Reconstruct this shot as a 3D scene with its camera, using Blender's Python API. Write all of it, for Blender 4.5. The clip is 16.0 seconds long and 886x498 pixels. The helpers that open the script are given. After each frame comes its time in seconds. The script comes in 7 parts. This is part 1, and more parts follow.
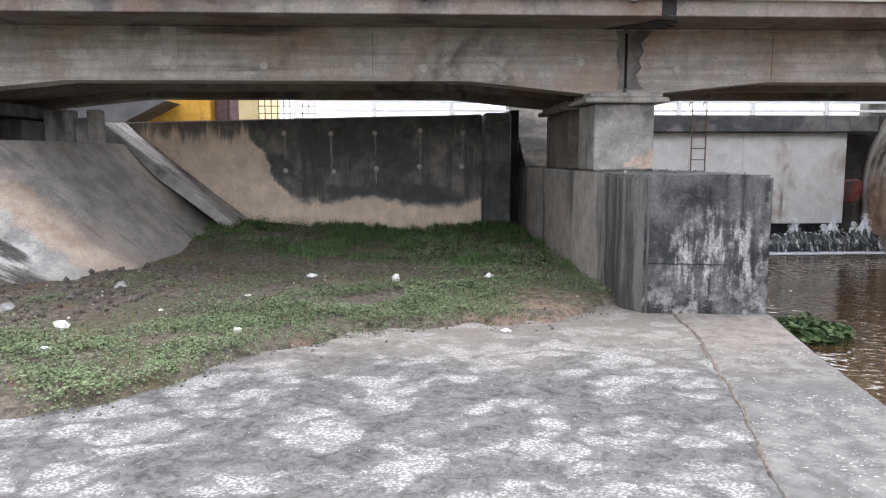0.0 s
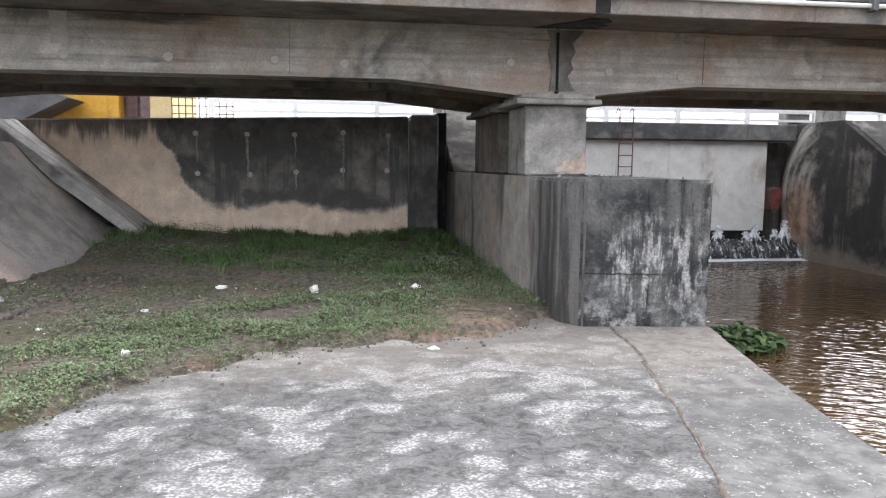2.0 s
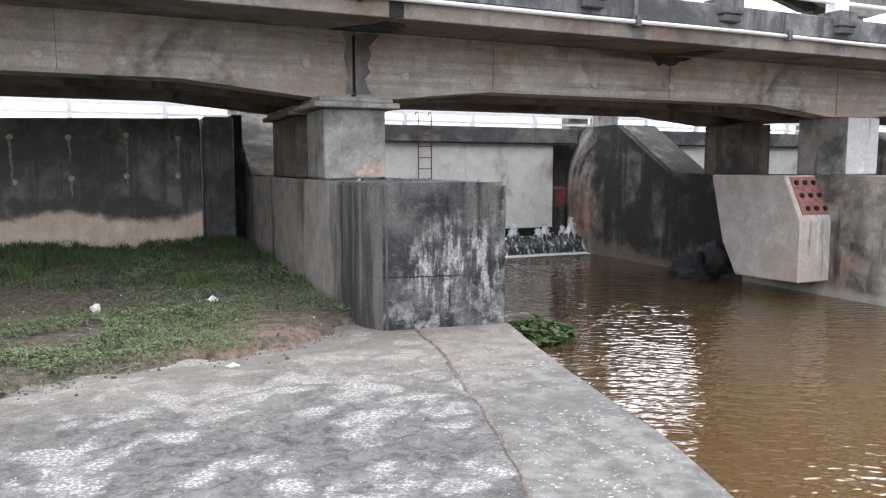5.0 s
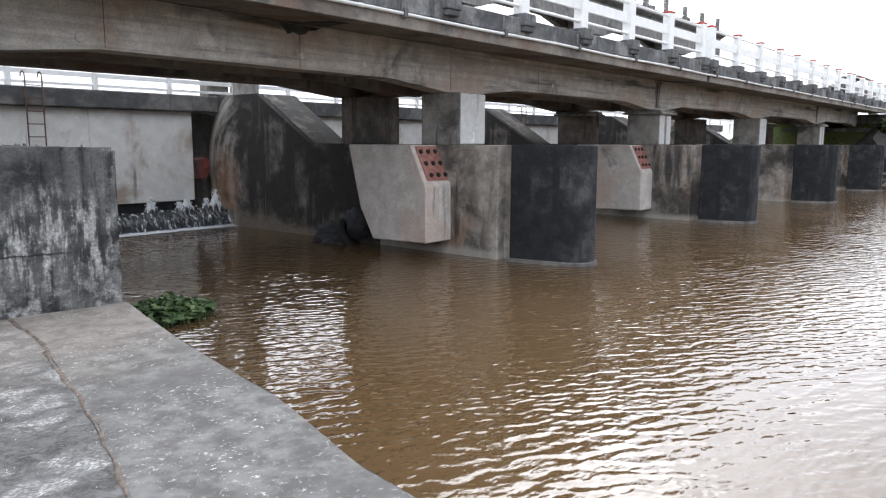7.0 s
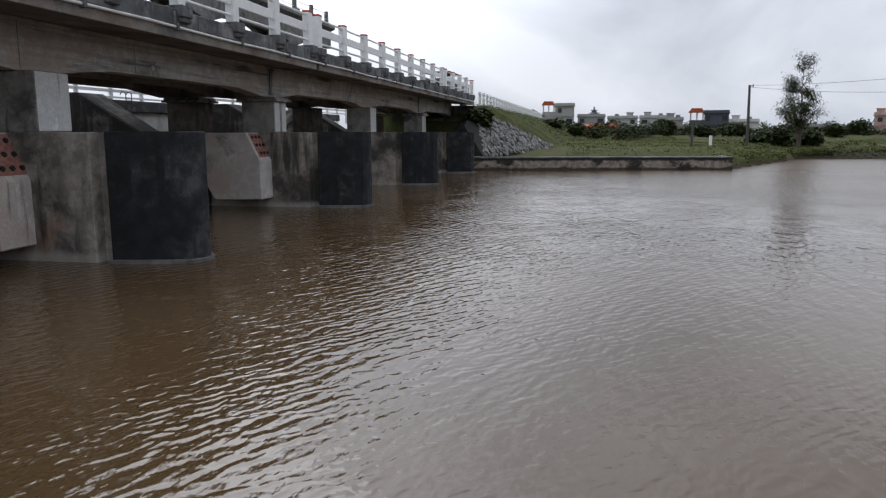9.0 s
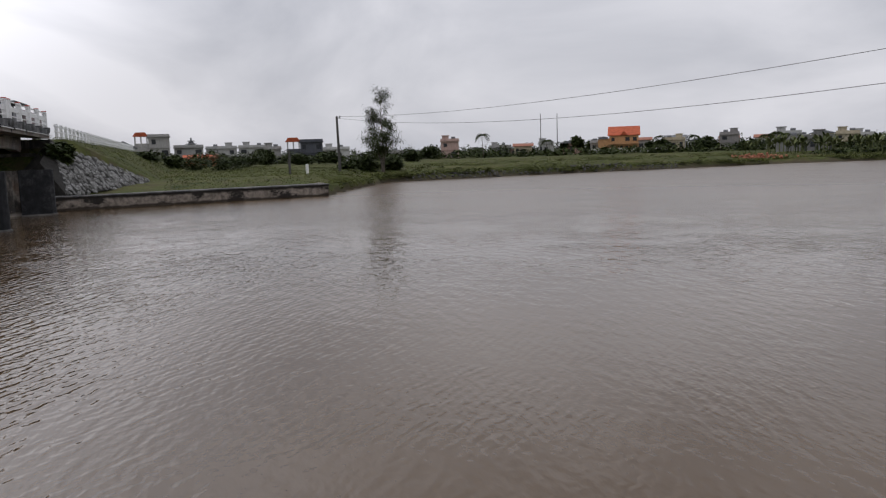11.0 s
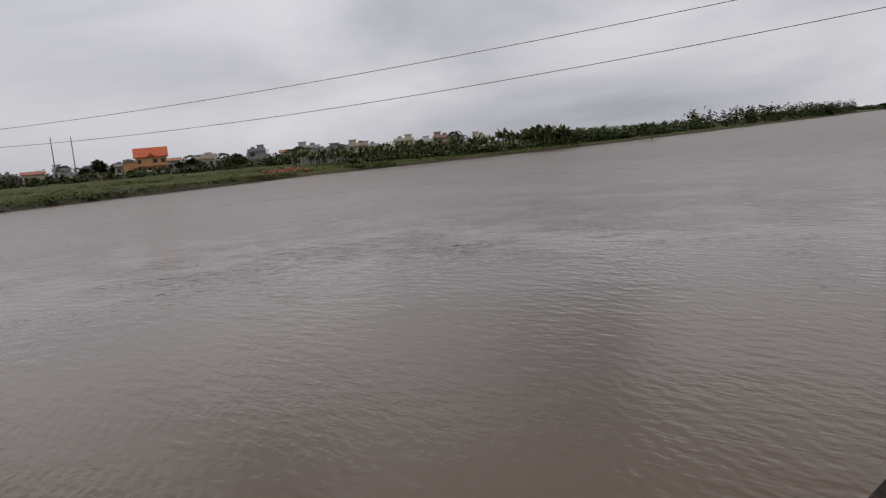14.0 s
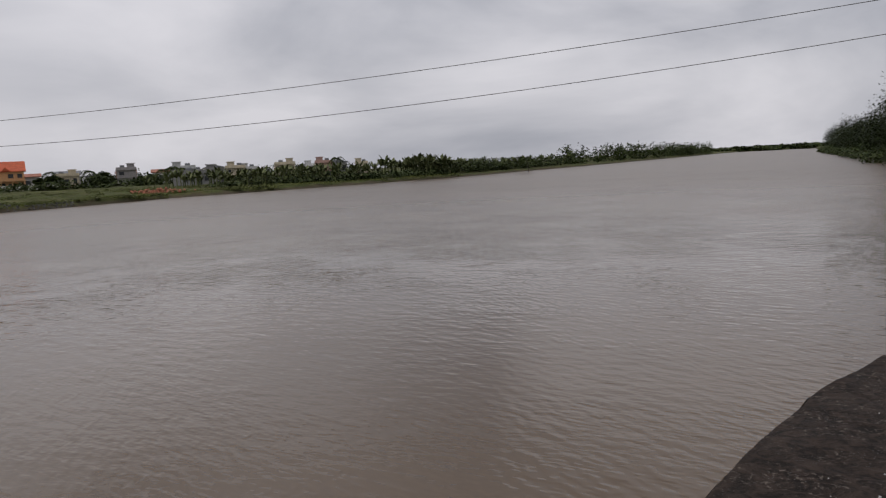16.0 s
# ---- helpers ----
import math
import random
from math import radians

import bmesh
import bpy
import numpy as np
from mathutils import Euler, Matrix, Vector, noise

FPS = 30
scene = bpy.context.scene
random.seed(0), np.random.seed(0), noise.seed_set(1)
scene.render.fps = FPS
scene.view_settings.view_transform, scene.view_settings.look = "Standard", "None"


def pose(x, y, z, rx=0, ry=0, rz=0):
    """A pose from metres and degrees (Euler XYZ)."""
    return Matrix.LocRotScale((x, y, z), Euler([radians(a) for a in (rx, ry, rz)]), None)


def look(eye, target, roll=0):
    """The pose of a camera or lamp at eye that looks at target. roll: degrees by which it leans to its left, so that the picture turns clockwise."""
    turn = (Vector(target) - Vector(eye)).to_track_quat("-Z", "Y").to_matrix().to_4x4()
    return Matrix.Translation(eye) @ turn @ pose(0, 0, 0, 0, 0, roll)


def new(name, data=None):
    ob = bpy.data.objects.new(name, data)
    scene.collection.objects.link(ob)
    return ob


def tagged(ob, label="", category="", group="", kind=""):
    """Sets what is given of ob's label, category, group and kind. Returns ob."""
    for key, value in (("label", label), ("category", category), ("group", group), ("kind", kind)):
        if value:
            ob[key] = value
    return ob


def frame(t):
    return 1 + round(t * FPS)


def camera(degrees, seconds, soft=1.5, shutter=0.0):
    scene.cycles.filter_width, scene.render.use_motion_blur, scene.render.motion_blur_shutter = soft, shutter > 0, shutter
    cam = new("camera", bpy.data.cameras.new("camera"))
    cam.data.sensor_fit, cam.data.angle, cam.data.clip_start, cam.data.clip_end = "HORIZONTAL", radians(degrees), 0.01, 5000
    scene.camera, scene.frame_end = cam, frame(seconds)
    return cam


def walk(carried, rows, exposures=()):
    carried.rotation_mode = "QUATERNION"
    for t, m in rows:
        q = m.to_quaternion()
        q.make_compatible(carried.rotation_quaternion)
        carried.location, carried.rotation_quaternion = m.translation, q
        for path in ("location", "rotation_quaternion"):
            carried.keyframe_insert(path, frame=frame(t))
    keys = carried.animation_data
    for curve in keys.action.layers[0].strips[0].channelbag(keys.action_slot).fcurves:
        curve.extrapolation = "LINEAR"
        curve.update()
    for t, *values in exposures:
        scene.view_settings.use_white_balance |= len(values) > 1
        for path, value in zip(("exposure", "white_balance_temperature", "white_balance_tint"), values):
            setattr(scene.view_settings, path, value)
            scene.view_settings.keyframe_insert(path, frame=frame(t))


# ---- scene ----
# ---------------- camera ----------------
cam = camera(62.27, 16.0, soft=1.25)
PATH = [
    (0, (-0.098, -0.715, 1.667), (0.159, 4.241, 1.055), -0.12),
    (0.5, (0.118, -0.550, 1.634), (0.059, 4.432, 1.214), 1.15),
    (1, (0.208, -0.365, 1.629), (0.451, 4.610, 1.190), 0.53),
    (1.5, (0.045, -0.212, 1.623), (0.427, 4.762, 1.280), 0.50),
    (2, (-0.007, -0.053, 1.611), (0.742, 4.858, 1.046), 0.47),
    (2.5, (-0.000, 0.000, 1.600), (0.986, 4.874, 1.075), 0.83),
    (3, (0.033, 0.036, 1.633), (1.142, 4.878, 1.066), 0.49),
    (5.3, (0.087, 0.065, 1.636), (2.323, 4.504, 1.087), 0.22),
    (5.5, (0.127, 0.034, 1.633), (2.536, 4.380, 1.081), 0.48),
    (6, (0.166, 0.042, 1.619), (3.049, 4.097, 1.124), 1.02),
    (6.2, (0.139, 0.045, 1.628), (3.172, 3.987, 1.120), 1.38),
    (6.5, (0.238, 0.067, 1.589), (3.513, 3.807, 1.053), 1.01),
    (7, (0.399, -0.036, 1.561), (4.196, 3.135, 0.836), 0.30),
    (7.5, (0.702, 0.004, 1.559), (4.989, 2.465, 0.813), -0.81),
    (7.6, (0.750, 0.035, 1.542), (5.115, 2.375, 0.856), -0.16),
    (8, (0.949, 0.056, 1.516), (5.414, 2.177, 0.760), -1.59),
    (8.2, (1.063, 0.014, 1.458), (5.624, 1.910, 0.685), -1.30),
    (10.3, (0.974, -0.082, 1.485), (5.889, -0.570, 0.707), -1.40),
    (10.5, (0.939, -0.084, 1.562), (5.818, -0.867, 0.802), -1.68),
    (11, (0.882, -0.212, 1.565), (5.591, -1.769, 0.931), -1.88),
    (11.5, (0.971, -0.370, 1.548), (5.463, -2.489, 0.975), -2.32),
    (12, (1.035, -0.520, 1.552), (5.376, -2.916, 0.906), -3.15),
    (12.5, (1.183, -0.616, 1.576), (5.270, -3.437, 1.002), -3.64),
    (13, (1.405, -0.681, 1.605), (5.124, -3.967, 0.997), -4.08),
    (13.5, (1.641, -0.683, 1.609), (4.910, -4.409, 0.954), -4.98),
    (14, (1.807, -0.707, 1.599), (4.776, -4.669, 0.903), -5.08),
    (14.5, (1.755, -0.763, 1.600), (4.733, -4.703, 0.824), -4.11),
    (15, (1.648, -0.822, 1.605), (4.314, -4.986, 0.859), -5.16),
    (15.5, (1.660, -0.873, 1.600), (4.172, -5.156, 1.008), -5.48),
    (16, (1.651, -0.879, 1.595), (3.940, -5.287, 1.024), -3.02),
]
walk(cam, [(t, look(eye, target, roll)) for t, eye, target, roll in PATH],
     [(0.0, 1.80, 6350, 11), (5.3, 1.80, 6350, 10), (6.0, 1.73, 6350, 10), (6.5, 1.60, 6300, 10), (7.0, 1.36, 6200, 9), (7.5, 1.02, 6100, 8), (8.2, 0.40, 6000, 8),
      (10.3, -0.26, 6350, 12), (16.0, -0.40, 6500, 13)])

# ---------------- sky and sun ----------------
WATER = -0.87
world = bpy.data.worlds.new("overcast_sky")
scene.world = world
world.use_nodes = True
wt = world.node_tree
wt.nodes.clear()


def wnode(kind, **inputs):
    n = wt.nodes.new(kind)
    for k, v in inputs.items():
        n.inputs[k.replace("_", " ")].default_value = v
    return n


SUN_UP, SUN_ROUND = radians(40), radians(52)
sky = wt.nodes.new("ShaderNodeTexSky")
sky.sky_type = "NISHITA"
sky.sun_disc = False
sky.sun_elevation, sky.sun_rotation = SUN_UP, SUN_ROUND
sky.air_density, sky.dust_density = 1.0, 4.0
tc = wt.nodes.new("ShaderNodeTexCoord")
squash = wt.nodes.new("ShaderNodeMapping")
squash.inputs["Scale"].default_value = (1.0, 1.0, 2.5)
wt.links.new(tc.outputs["Generated"], squash.inputs["Vector"])
cl = wnode("ShaderNodeTexNoise", Scale=2.1, Detail=7.0, Roughness=0.5, Distortion=0.5)
wt.links.new(squash.outputs["Vector"], cl.inputs["Vector"])
cr = wt.nodes.new("ShaderNodeValToRGB")
cr.color_ramp.elements[0].position, cr.color_ramp.elements[0].color = 0.36, (4.9, 5.12, 5.65, 1)
cr.color_ramp.elements[1].position, cr.color_ramp.elements[1].color = 0.64, (8.95, 8.98, 9.35, 1)
wt.links.new(cl.outputs["Fac"], cr.inputs["Fac"])
cover = wt.nodes.new("ShaderNodeMix")
cover.data_type = "RGBA"
cover.inputs["Factor"].default_value = 0.93
wt.links.new(sky.outputs["Color"], cover.inputs["A"])
wt.links.new(cr.outputs["Color"], cover.inputs["B"])
# the cloud is brighter round the hidden sun
toward = wt.nodes.new("ShaderNodeVectorMath")
toward.operation = "DOT_PRODUCT"
toward.inputs[1].default_value = (math.sin(SUN_ROUND) * math.cos(SUN_UP), math.cos(SUN_ROUND) * math.cos(SUN_UP), math.sin(SUN_UP))
wt.links.new(tc.outputs["Generated"], toward.inputs[0])
rise = wt.nodes.new("ShaderNodeMapRange")
rise.interpolation_type = "SMOOTHSTEP"
for key, v in (("From Min", 0.66), ("From Max", 0.99), ("To Min", 0.96), ("To Max", 2.1)):
    rise.inputs[key].default_value = v
wt.links.new(toward.outputs["Value"], rise.inputs["Value"])
# an overcast sky is brighter overhead than at the horizon
up_axis = wt.nodes.new("ShaderNodeSeparateXYZ")
wt.links.new(tc.outputs["Generated"], up_axis.inputs[0])
overhead = wt.nodes.new("ShaderNodeMapRange")
for key, v in (("From Min", 0.12), ("From Max", 1.0), ("To Min", 1.0), ("To Max", 1.45)):
    overhead.inputs[key].default_value = v
wt.links.new(up_axis.outputs["Z"], overhead.inputs["Value"])
both = wt.nodes.new("ShaderNodeMath")
both.operation = "MULTIPLY"
wt.links.new(rise.outputs["Result"], both.inputs[0])
wt.links.new(overhead.outputs["Result"], both.inputs[1])
shade = wt.nodes.new("ShaderNodeVectorMath")
shade.operation = "SCALE"
wt.links.new(cover.outputs["Result"], shade.inputs[0])
wt.links.new(both.outputs["Value"], shade.inputs["Scale"])
bg = wt.nodes.new("ShaderNodeBackground")
bg.inputs["Strength"].default_value = 0.105
wt.links.new(shade.outputs["Vector"], bg.inputs["Color"])
wo = wt.nodes.new("ShaderNodeOutputWorld")
wt.links.new(bg.outputs["Background"], wo.inputs["Surface"])

sun_data = bpy.data.lights.new("sun", "SUN")
sun_data.energy, sun_data.angle, sun_data.color = 0.55, radians(40), (1.0, 0.97, 0.93)
sun = new("sun", sun_data)
sun.matrix_world = look((math.sin(SUN_ROUND) * 50, math.cos(SUN_ROUND) * 50, 50 * math.tan(SUN_UP)), (0, 0, 0))

# ---------------- material helpers ----------------
class Nodes:
    """A short way to write a node material."""

    def __init__(self, name):
        self.m = bpy.data.materials.new(name)
        self.m.use_nodes = True
        self.t = self.m.node_tree
        self.b = self.t.nodes["Principled BSDF"]
        self.co = self.t.nodes.new("ShaderNodeTexCoord").outputs["Object"]

    def put(self, socket, value):
        if isinstance(value, (int, float)):
            socket.default_value = value
        elif isinstance(value, (tuple, list)):
            if len(value) == 3 and socket.type == "RGBA":
                value = (*value, 1)
            socket.default_value = value
        else:
            self.t.links.new(value, socket)

    def stretch(self, scale, co=None, turn=0.0):
        n = self.t.nodes.new("ShaderNodeMapping")
        n.inputs["Scale"].default_value = scale
        n.inputs["Rotation"].default_value = (0, 0, turn)
        self.t.links.new(co or self.co, n.inputs["Vector"])
        return n.outputs["Vector"]

    def noise(self, scale, detail=5.0, rough=0.55, co=None, distort=0.0):
        n = self.t.nodes.new("ShaderNodeTexNoise")
        for k, v in (("Scale", scale), ("Detail", detail), ("Roughness", rough), ("Distortion", distort)):
            n.inputs[k].default_value = v
        self.t.links.new(co or self.co, n.inputs["Vector"])
        return n.outputs["Fac"]

    def cells(self, scale, co=None, feature="F1", out="Distance"):
        n = self.t.nodes.new("ShaderNodeTexVoronoi")
        n.feature = feature
        n.inputs["Scale"].default_value = scale
        self.t.links.new(co or self.co, n.inputs["Vector"])
        return n.outputs[out]

    def ramp(self, fac, lo, hi, a=0.0, b=1.0):
        n = self.t.nodes.new("ShaderNodeMapRange")
        n.interpolation_type = "SMOOTHSTEP"
        self.put(n.inputs["Value"], fac)
        for k, v in (("From Min", lo), ("From Max", hi), ("To Min", a), ("To Max", b)):
            self.put(n.inputs[k], v)
        return n.outputs["Result"]

    def math(self, op, a, b=0.0):
        n = self.t.nodes.new("ShaderNodeMath")
        n.operation = op
        self.put(n.inputs[0], a)
        self.put(n.inputs[1], b)
        return n.outputs[0]

    def mix(self, fac, a, b, blend="MIX"):
        n = self.t.nodes.new("ShaderNodeMix")
        n.data_type, n.blend_type = "RGBA", blend
        self.put(n.inputs["Factor"], fac)
        self.put(n.inputs["A"], a)
        self.put(n.inputs["B"], b)
        return n.outputs["Result"]

    def axis(self, which, co=None):
        n = self.t.nodes.new("ShaderNodeSeparateXYZ")
        self.t.links.new(co or self.co, n.inputs[0])
        return n.outputs[which]

    def random(self):
        return self.t.nodes.new("ShaderNodeObjectInfo").outputs["Random"]

    def island(self):
        return self.t.nodes.new("ShaderNodeNewGeometry").outputs["Random Per Island"]

    def bump(self, height, strength=0.4, depth=0.01, under=None):
        n = self.t.nodes.new("ShaderNodeBump")
        n.inputs["Strength"].default_value, n.inputs["Distance"].default_value = strength, depth
        self.t.links.new(height, n.inputs["Height"])
        if under:
            self.t.links.new(under, n.inputs["Normal"])
        return n.outputs["Normal"]

    def done(self, colour, rough=0.8, normal=None, metal=0.0, **more):
        self.put(self.b.inputs["Base Color"], colour)
        self.put(self.b.inputs["Roughness"], rough)
        self.put(self.b.inputs["Metallic"], metal)
        if normal:
            self.t.links.new(normal, self.b.inputs["Normal"])
        for k, v in more.items():
            self.put(self.b.inputs[k.replace("_", " ")], v)
        return self.m


def concrete(name, base=(0.27, 0.26, 0.24), pale=(0.40, 0.39, 0.36), dark=(0.035, 0.036, 0.038), stain=0.5,
             streak=0.5, warm=(0.40, 0.27, 0.18), warm_amount=0.0, low=None, size=1.0, run=None, boards=False, bare_side=None, chalk=0.55, chalk_at=0.63, differ=False, drip_top=None):
    """Weathered concrete: pale and grey blotches, black algae in patches and runs, rusty earth, pores.
    stain, streak, warm_amount 0..1; low=(height, colour, spread): a band of bare render below that height."""
    base, pale, warm = (tuple(v * 0.8 for v in c) for c in (base, pale, warm))
    n = Nodes(name)
    place = n.co
    if differ:
        shift = n.t.nodes.new("ShaderNodeVectorMath")
        shift.operation = "SCALE"
        shift.inputs[0].default_value = (31.0, 17.0, 0.0)
        n.t.links.new(n.random(), shift.inputs["Scale"])
        moved = n.t.nodes.new("ShaderNodeVectorMath")
        n.t.links.new(place, moved.inputs[0])
        n.t.links.new(shift.outputs["Vector"], moved.inputs[1])
        n.co = moved.outputs["Vector"]
    broad = n.noise(0.75 * size, 7, 0.62, distort=0.3)
    mid = n.noise(3.1 * size, 7, 0.66)
    grain = n.noise(42, 6, 0.7)
    col = n.mix(n.ramp(mid, 0.36, 0.66), base, pale)
    col = n.mix(n.ramp(n.noise(1.7 * size, 5, 0.6), 0.58, 0.70, 0, 0.7), col, tuple(v * 1.22 for v in pale))
    if boards:
        plank = n.noise(1.0, 3, 0.6, co=n.stretch((0.35, 0.35, 11.0)))
        col = n.mix(n.ramp(plank, 0.40, 0.62, 0, 0.55), col, tuple(v * 0.62 for v in base))
    if warm_amount > 0:
        w = n.noise(0.55 * size, 6, 0.6, distort=0.5)
        col = n.mix(n.ramp(w, 0.66 - 0.3 * warm_amount, 0.80 - 0.26 * warm_amount, 0, 0.75), col, warm)
    if low:
        height, tone, spread = low
        edge = n.math("ADD", n.axis("Z", place), n.math("MULTIPLY", n.math("SUBTRACT", n.noise(1.1, 6, 0.62), 0.5), spread))
        if bare_side:
            edge = n.math("SUBTRACT", edge, n.ramp(n.math("ADD", n.axis("X", place), n.math("MULTIPLY", n.noise(1.6, 5, 0.6), 0.7)), bare_side - 0.5, bare_side + 0.6, 1.7, 0))
        bare = n.ramp(edge, height - 0.10, height + 0.09, 1, 0)
    runs = n.noise(1.0, 6, 0.62, co=n.stretch(run or (3.6, 3.6, 0.28)))
    black = n.math("MAXIMUM", n.ramp(broad, 0.60 - 0.30 * stain, 0.76 - 0.30 * stain),
                   n.ramp(runs, 0.65 - 0.22 * streak, 0.80 - 0.22 * streak))
    black = n.math("MULTIPLY", black, n.ramp(mid, 0.22, 0.58, 0.45, 1.0))
    if drip_top:
        fall = n.math("ADD", n.axis("Z", place), n.math("MULTIPLY", n.math("SUBTRACT", n.noise(1.0, 6, 0.66, co=n.stretch((4.5, 4.5, 0.35))), 0.5), 1.9))
        drips = n.ramp(fall, drip_top - 0.15, drip_top + 0.2, 0, 0.9)
    if low:
        black = n.math("MULTIPLY", black, n.math("SUBTRACT", 1.0, n.math("MULTIPLY", bare, 0.85)))
        col = n.mix(n.math("MULTIPLY", bare, 0.85), col, n.mix(n.ramp(mid, 0.3, 0.7), tone, tuple(v * 1.35 for v in tone)))
    if drip_top:
        black = n.math("MAXIMUM", black, drips)
    col = n.mix(n.math("MULTIPLY", black, 0.9), col, n.mix(n.ramp(mid, 0.35, 0.7), dark, tuple(v * 2.6 for v in dark)))
    flecks = n.ramp(n.noise(9, 8, 0.75), chalk_at, chalk_at + 0.08, 0, chalk)
    col = n.mix(flecks, col, tuple(min(v * 1.3, 0.7) for v in pale))
    col = n.mix(0.55, col, n.mix(n.ramp(grain, 0.25, 0.75), (0.55, 0.55, 0.55), (1.25, 1.25, 1.25)), "MULTIPLY")
    h = n.math("ADD", n.math("MULTIPLY", mid, 0.7), n.math("MULTIPLY", grain, 0.3))
    return n.done(col, n.ramp(black, 0, 1, 0.92, 0.8), n.bump(h, 0.55, 0.02), Specular_IOR_Level=0.18)


def plain(name, colour, rough=0.7, vary=0.25, scale=6.0, metal=0.0, dirt=0.0, dirt_colour=(0.06, 0.055, 0.05)):
    """A painted, fired or rusted surface with grain and dirt."""
    n = Nodes(name)
    a = n.noise(scale, 6, 0.65)
    b = n.noise(scale * 9, 4, 0.6)
    col = n.mix(n.ramp(a, 0.3, 0.7), tuple(v * (1 - vary) for v in colour), tuple(min(v * (1 + vary), 0.9) for v in colour))
    if dirt > 0:
        col = n.mix(n.ramp(n.noise(scale * 0.6, 7, 0.7), 0.68 - 0.3 * dirt, 0.82 - 0.25 * dirt, 0, 0.85), col, dirt_colour)
    return n.done(col, n.ramp(b, 0.3, 0.7, rough - 0.08, min(rough + 0.08, 1)), n.bump(b, 0.25, 0.004), metal, Specular_IOR_Level=0.3)


def leafy(name, low, high, gloss=0.55, through=0.25):
    """Leaves that differ from one to the next."""
    n = Nodes(name)
    tone = n.math("ADD", n.math("MULTIPLY", n.island(), 0.65), n.math("MULTIPLY", n.noise(0.5, 3, 0.6), 0.5))
    col = n.mix(n.ramp(tone, 0.15, 0.95), low, high)
    return n.done(col, gloss, None, 0.0, Subsurface_Weight=0.0, Specular_IOR_Level=0.04)


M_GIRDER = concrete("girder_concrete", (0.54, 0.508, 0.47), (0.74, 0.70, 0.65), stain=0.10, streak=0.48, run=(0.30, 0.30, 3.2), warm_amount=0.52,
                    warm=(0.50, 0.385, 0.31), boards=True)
# browner underside concrete, its tone lowered for the shade below the deck
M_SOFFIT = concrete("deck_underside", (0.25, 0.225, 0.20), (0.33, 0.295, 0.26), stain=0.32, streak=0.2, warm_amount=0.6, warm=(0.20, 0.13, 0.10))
M_KERB = concrete("blackened_kerb", (0.17, 0.17, 0.17), (0.32, 0.32, 0.315), stain=0.55, streak=0.75)
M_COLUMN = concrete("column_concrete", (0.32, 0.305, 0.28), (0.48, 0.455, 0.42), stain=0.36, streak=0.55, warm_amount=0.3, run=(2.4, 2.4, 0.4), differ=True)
# brown column concrete darkened, so the shade on the rear columns is in the colour
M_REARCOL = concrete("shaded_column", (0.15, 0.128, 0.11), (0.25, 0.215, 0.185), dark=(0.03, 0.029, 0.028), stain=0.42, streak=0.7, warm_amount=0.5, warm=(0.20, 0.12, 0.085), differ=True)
M_BLOCK = concrete("algae_black_concrete", (0.070, 0.069, 0.067), (0.17, 0.167, 0.16), dark=(0.014, 0.0145, 0.015), stain=0.62, streak=0.95, warm_amount=0.05, size=1.7, run=(9.0, 9.0, 0.5), chalk=0.4, chalk_at=0.64)
n = Nodes("algae_black_face")
broad, mid, fine = n.noise(1.5, 6, 0.62, distort=0.4), n.noise(6.0, 7, 0.7), n.noise(38, 6, 0.72)
drips = n.noise(1.0, 7, 0.68, co=n.stretch((15, 15, 2.1)))
runs = n.noise(1.0, 6, 0.62, co=n.stretch((6.5, 6.5, 0.45)))
X_, Z_ = n.axis("X"), n.axis("Z")
col = n.mix(n.ramp(broad, 0.36, 0.64), (0.030, 0.031, 0.032), (0.110, 0.110, 0.106))
col = n.mix(n.ramp(mid, 0.50, 0.66, 0, 0.45), col, (0.17, 0.168, 0.162))
col = n.mix(n.ramp(runs, 0.52, 0.66, 0, 0.85), col, (0.015, 0.0155, 0.016))
dx, dz = n.math("DIVIDE", n.math("SUBTRACT", X_, 0.12), 0.62), n.math("DIVIDE", n.math("SUBTRACT", Z_, 1.50), 0.55)
blob = n.ramp(n.math("ADD", n.math("MULTIPLY", dx, dx), n.math("MULTIPLY", dz, dz)), 0.15, 1.3, 1, 0)
chalk = n.math("MULTIPLY", n.ramp(n.math("ADD", n.math("MULTIPLY", drips, 0.6), n.math("MULTIPLY", mid, 0.4)), 0.47, 0.60), blob)
foot = n.math("MULTIPLY", n.ramp(Z_, 0.9, 1.35, 0.75, 0), n.ramp(n.noise(4.2, 7, 0.7), 0.47, 0.62))
chalk = n.math("MAXIMUM", chalk, n.math("MAXIMUM", foot, n.math("MULTIPLY", n.ramp(X_, 0.46, 0.68), n.ramp(mid, 0.40, 0.62, 0, 0.6))))
col = n.mix(n.math("MULTIPLY", chalk, 0.85), col, n.mix(n.ramp(fine, 0.3, 0.7), (0.27, 0.267, 0.258), (0.52, 0.515, 0.50)))
crack_line = n.math("ABSOLUTE", n.math("SUBTRACT", Z_, n.math("ADD", 1.375, n.math("MULTIPLY", n.noise(3.5, 6, 0.7), 0.07))), 0.0)
col = n.mix(n.math("MULTIPLY", n.ramp(crack_line, 0.004, 0.012, 1, 0), n.ramp(X_, 0.0, 0.35, 0.75, 0.1)), col, (0.012, 0.012, 0.012))
col = n.mix(0.6, col, n.mix(n.ramp(fine, 0.25, 0.75), (0.5, 0.5, 0.5), (1.3, 1.3, 1.3)), "MULTIPLY")
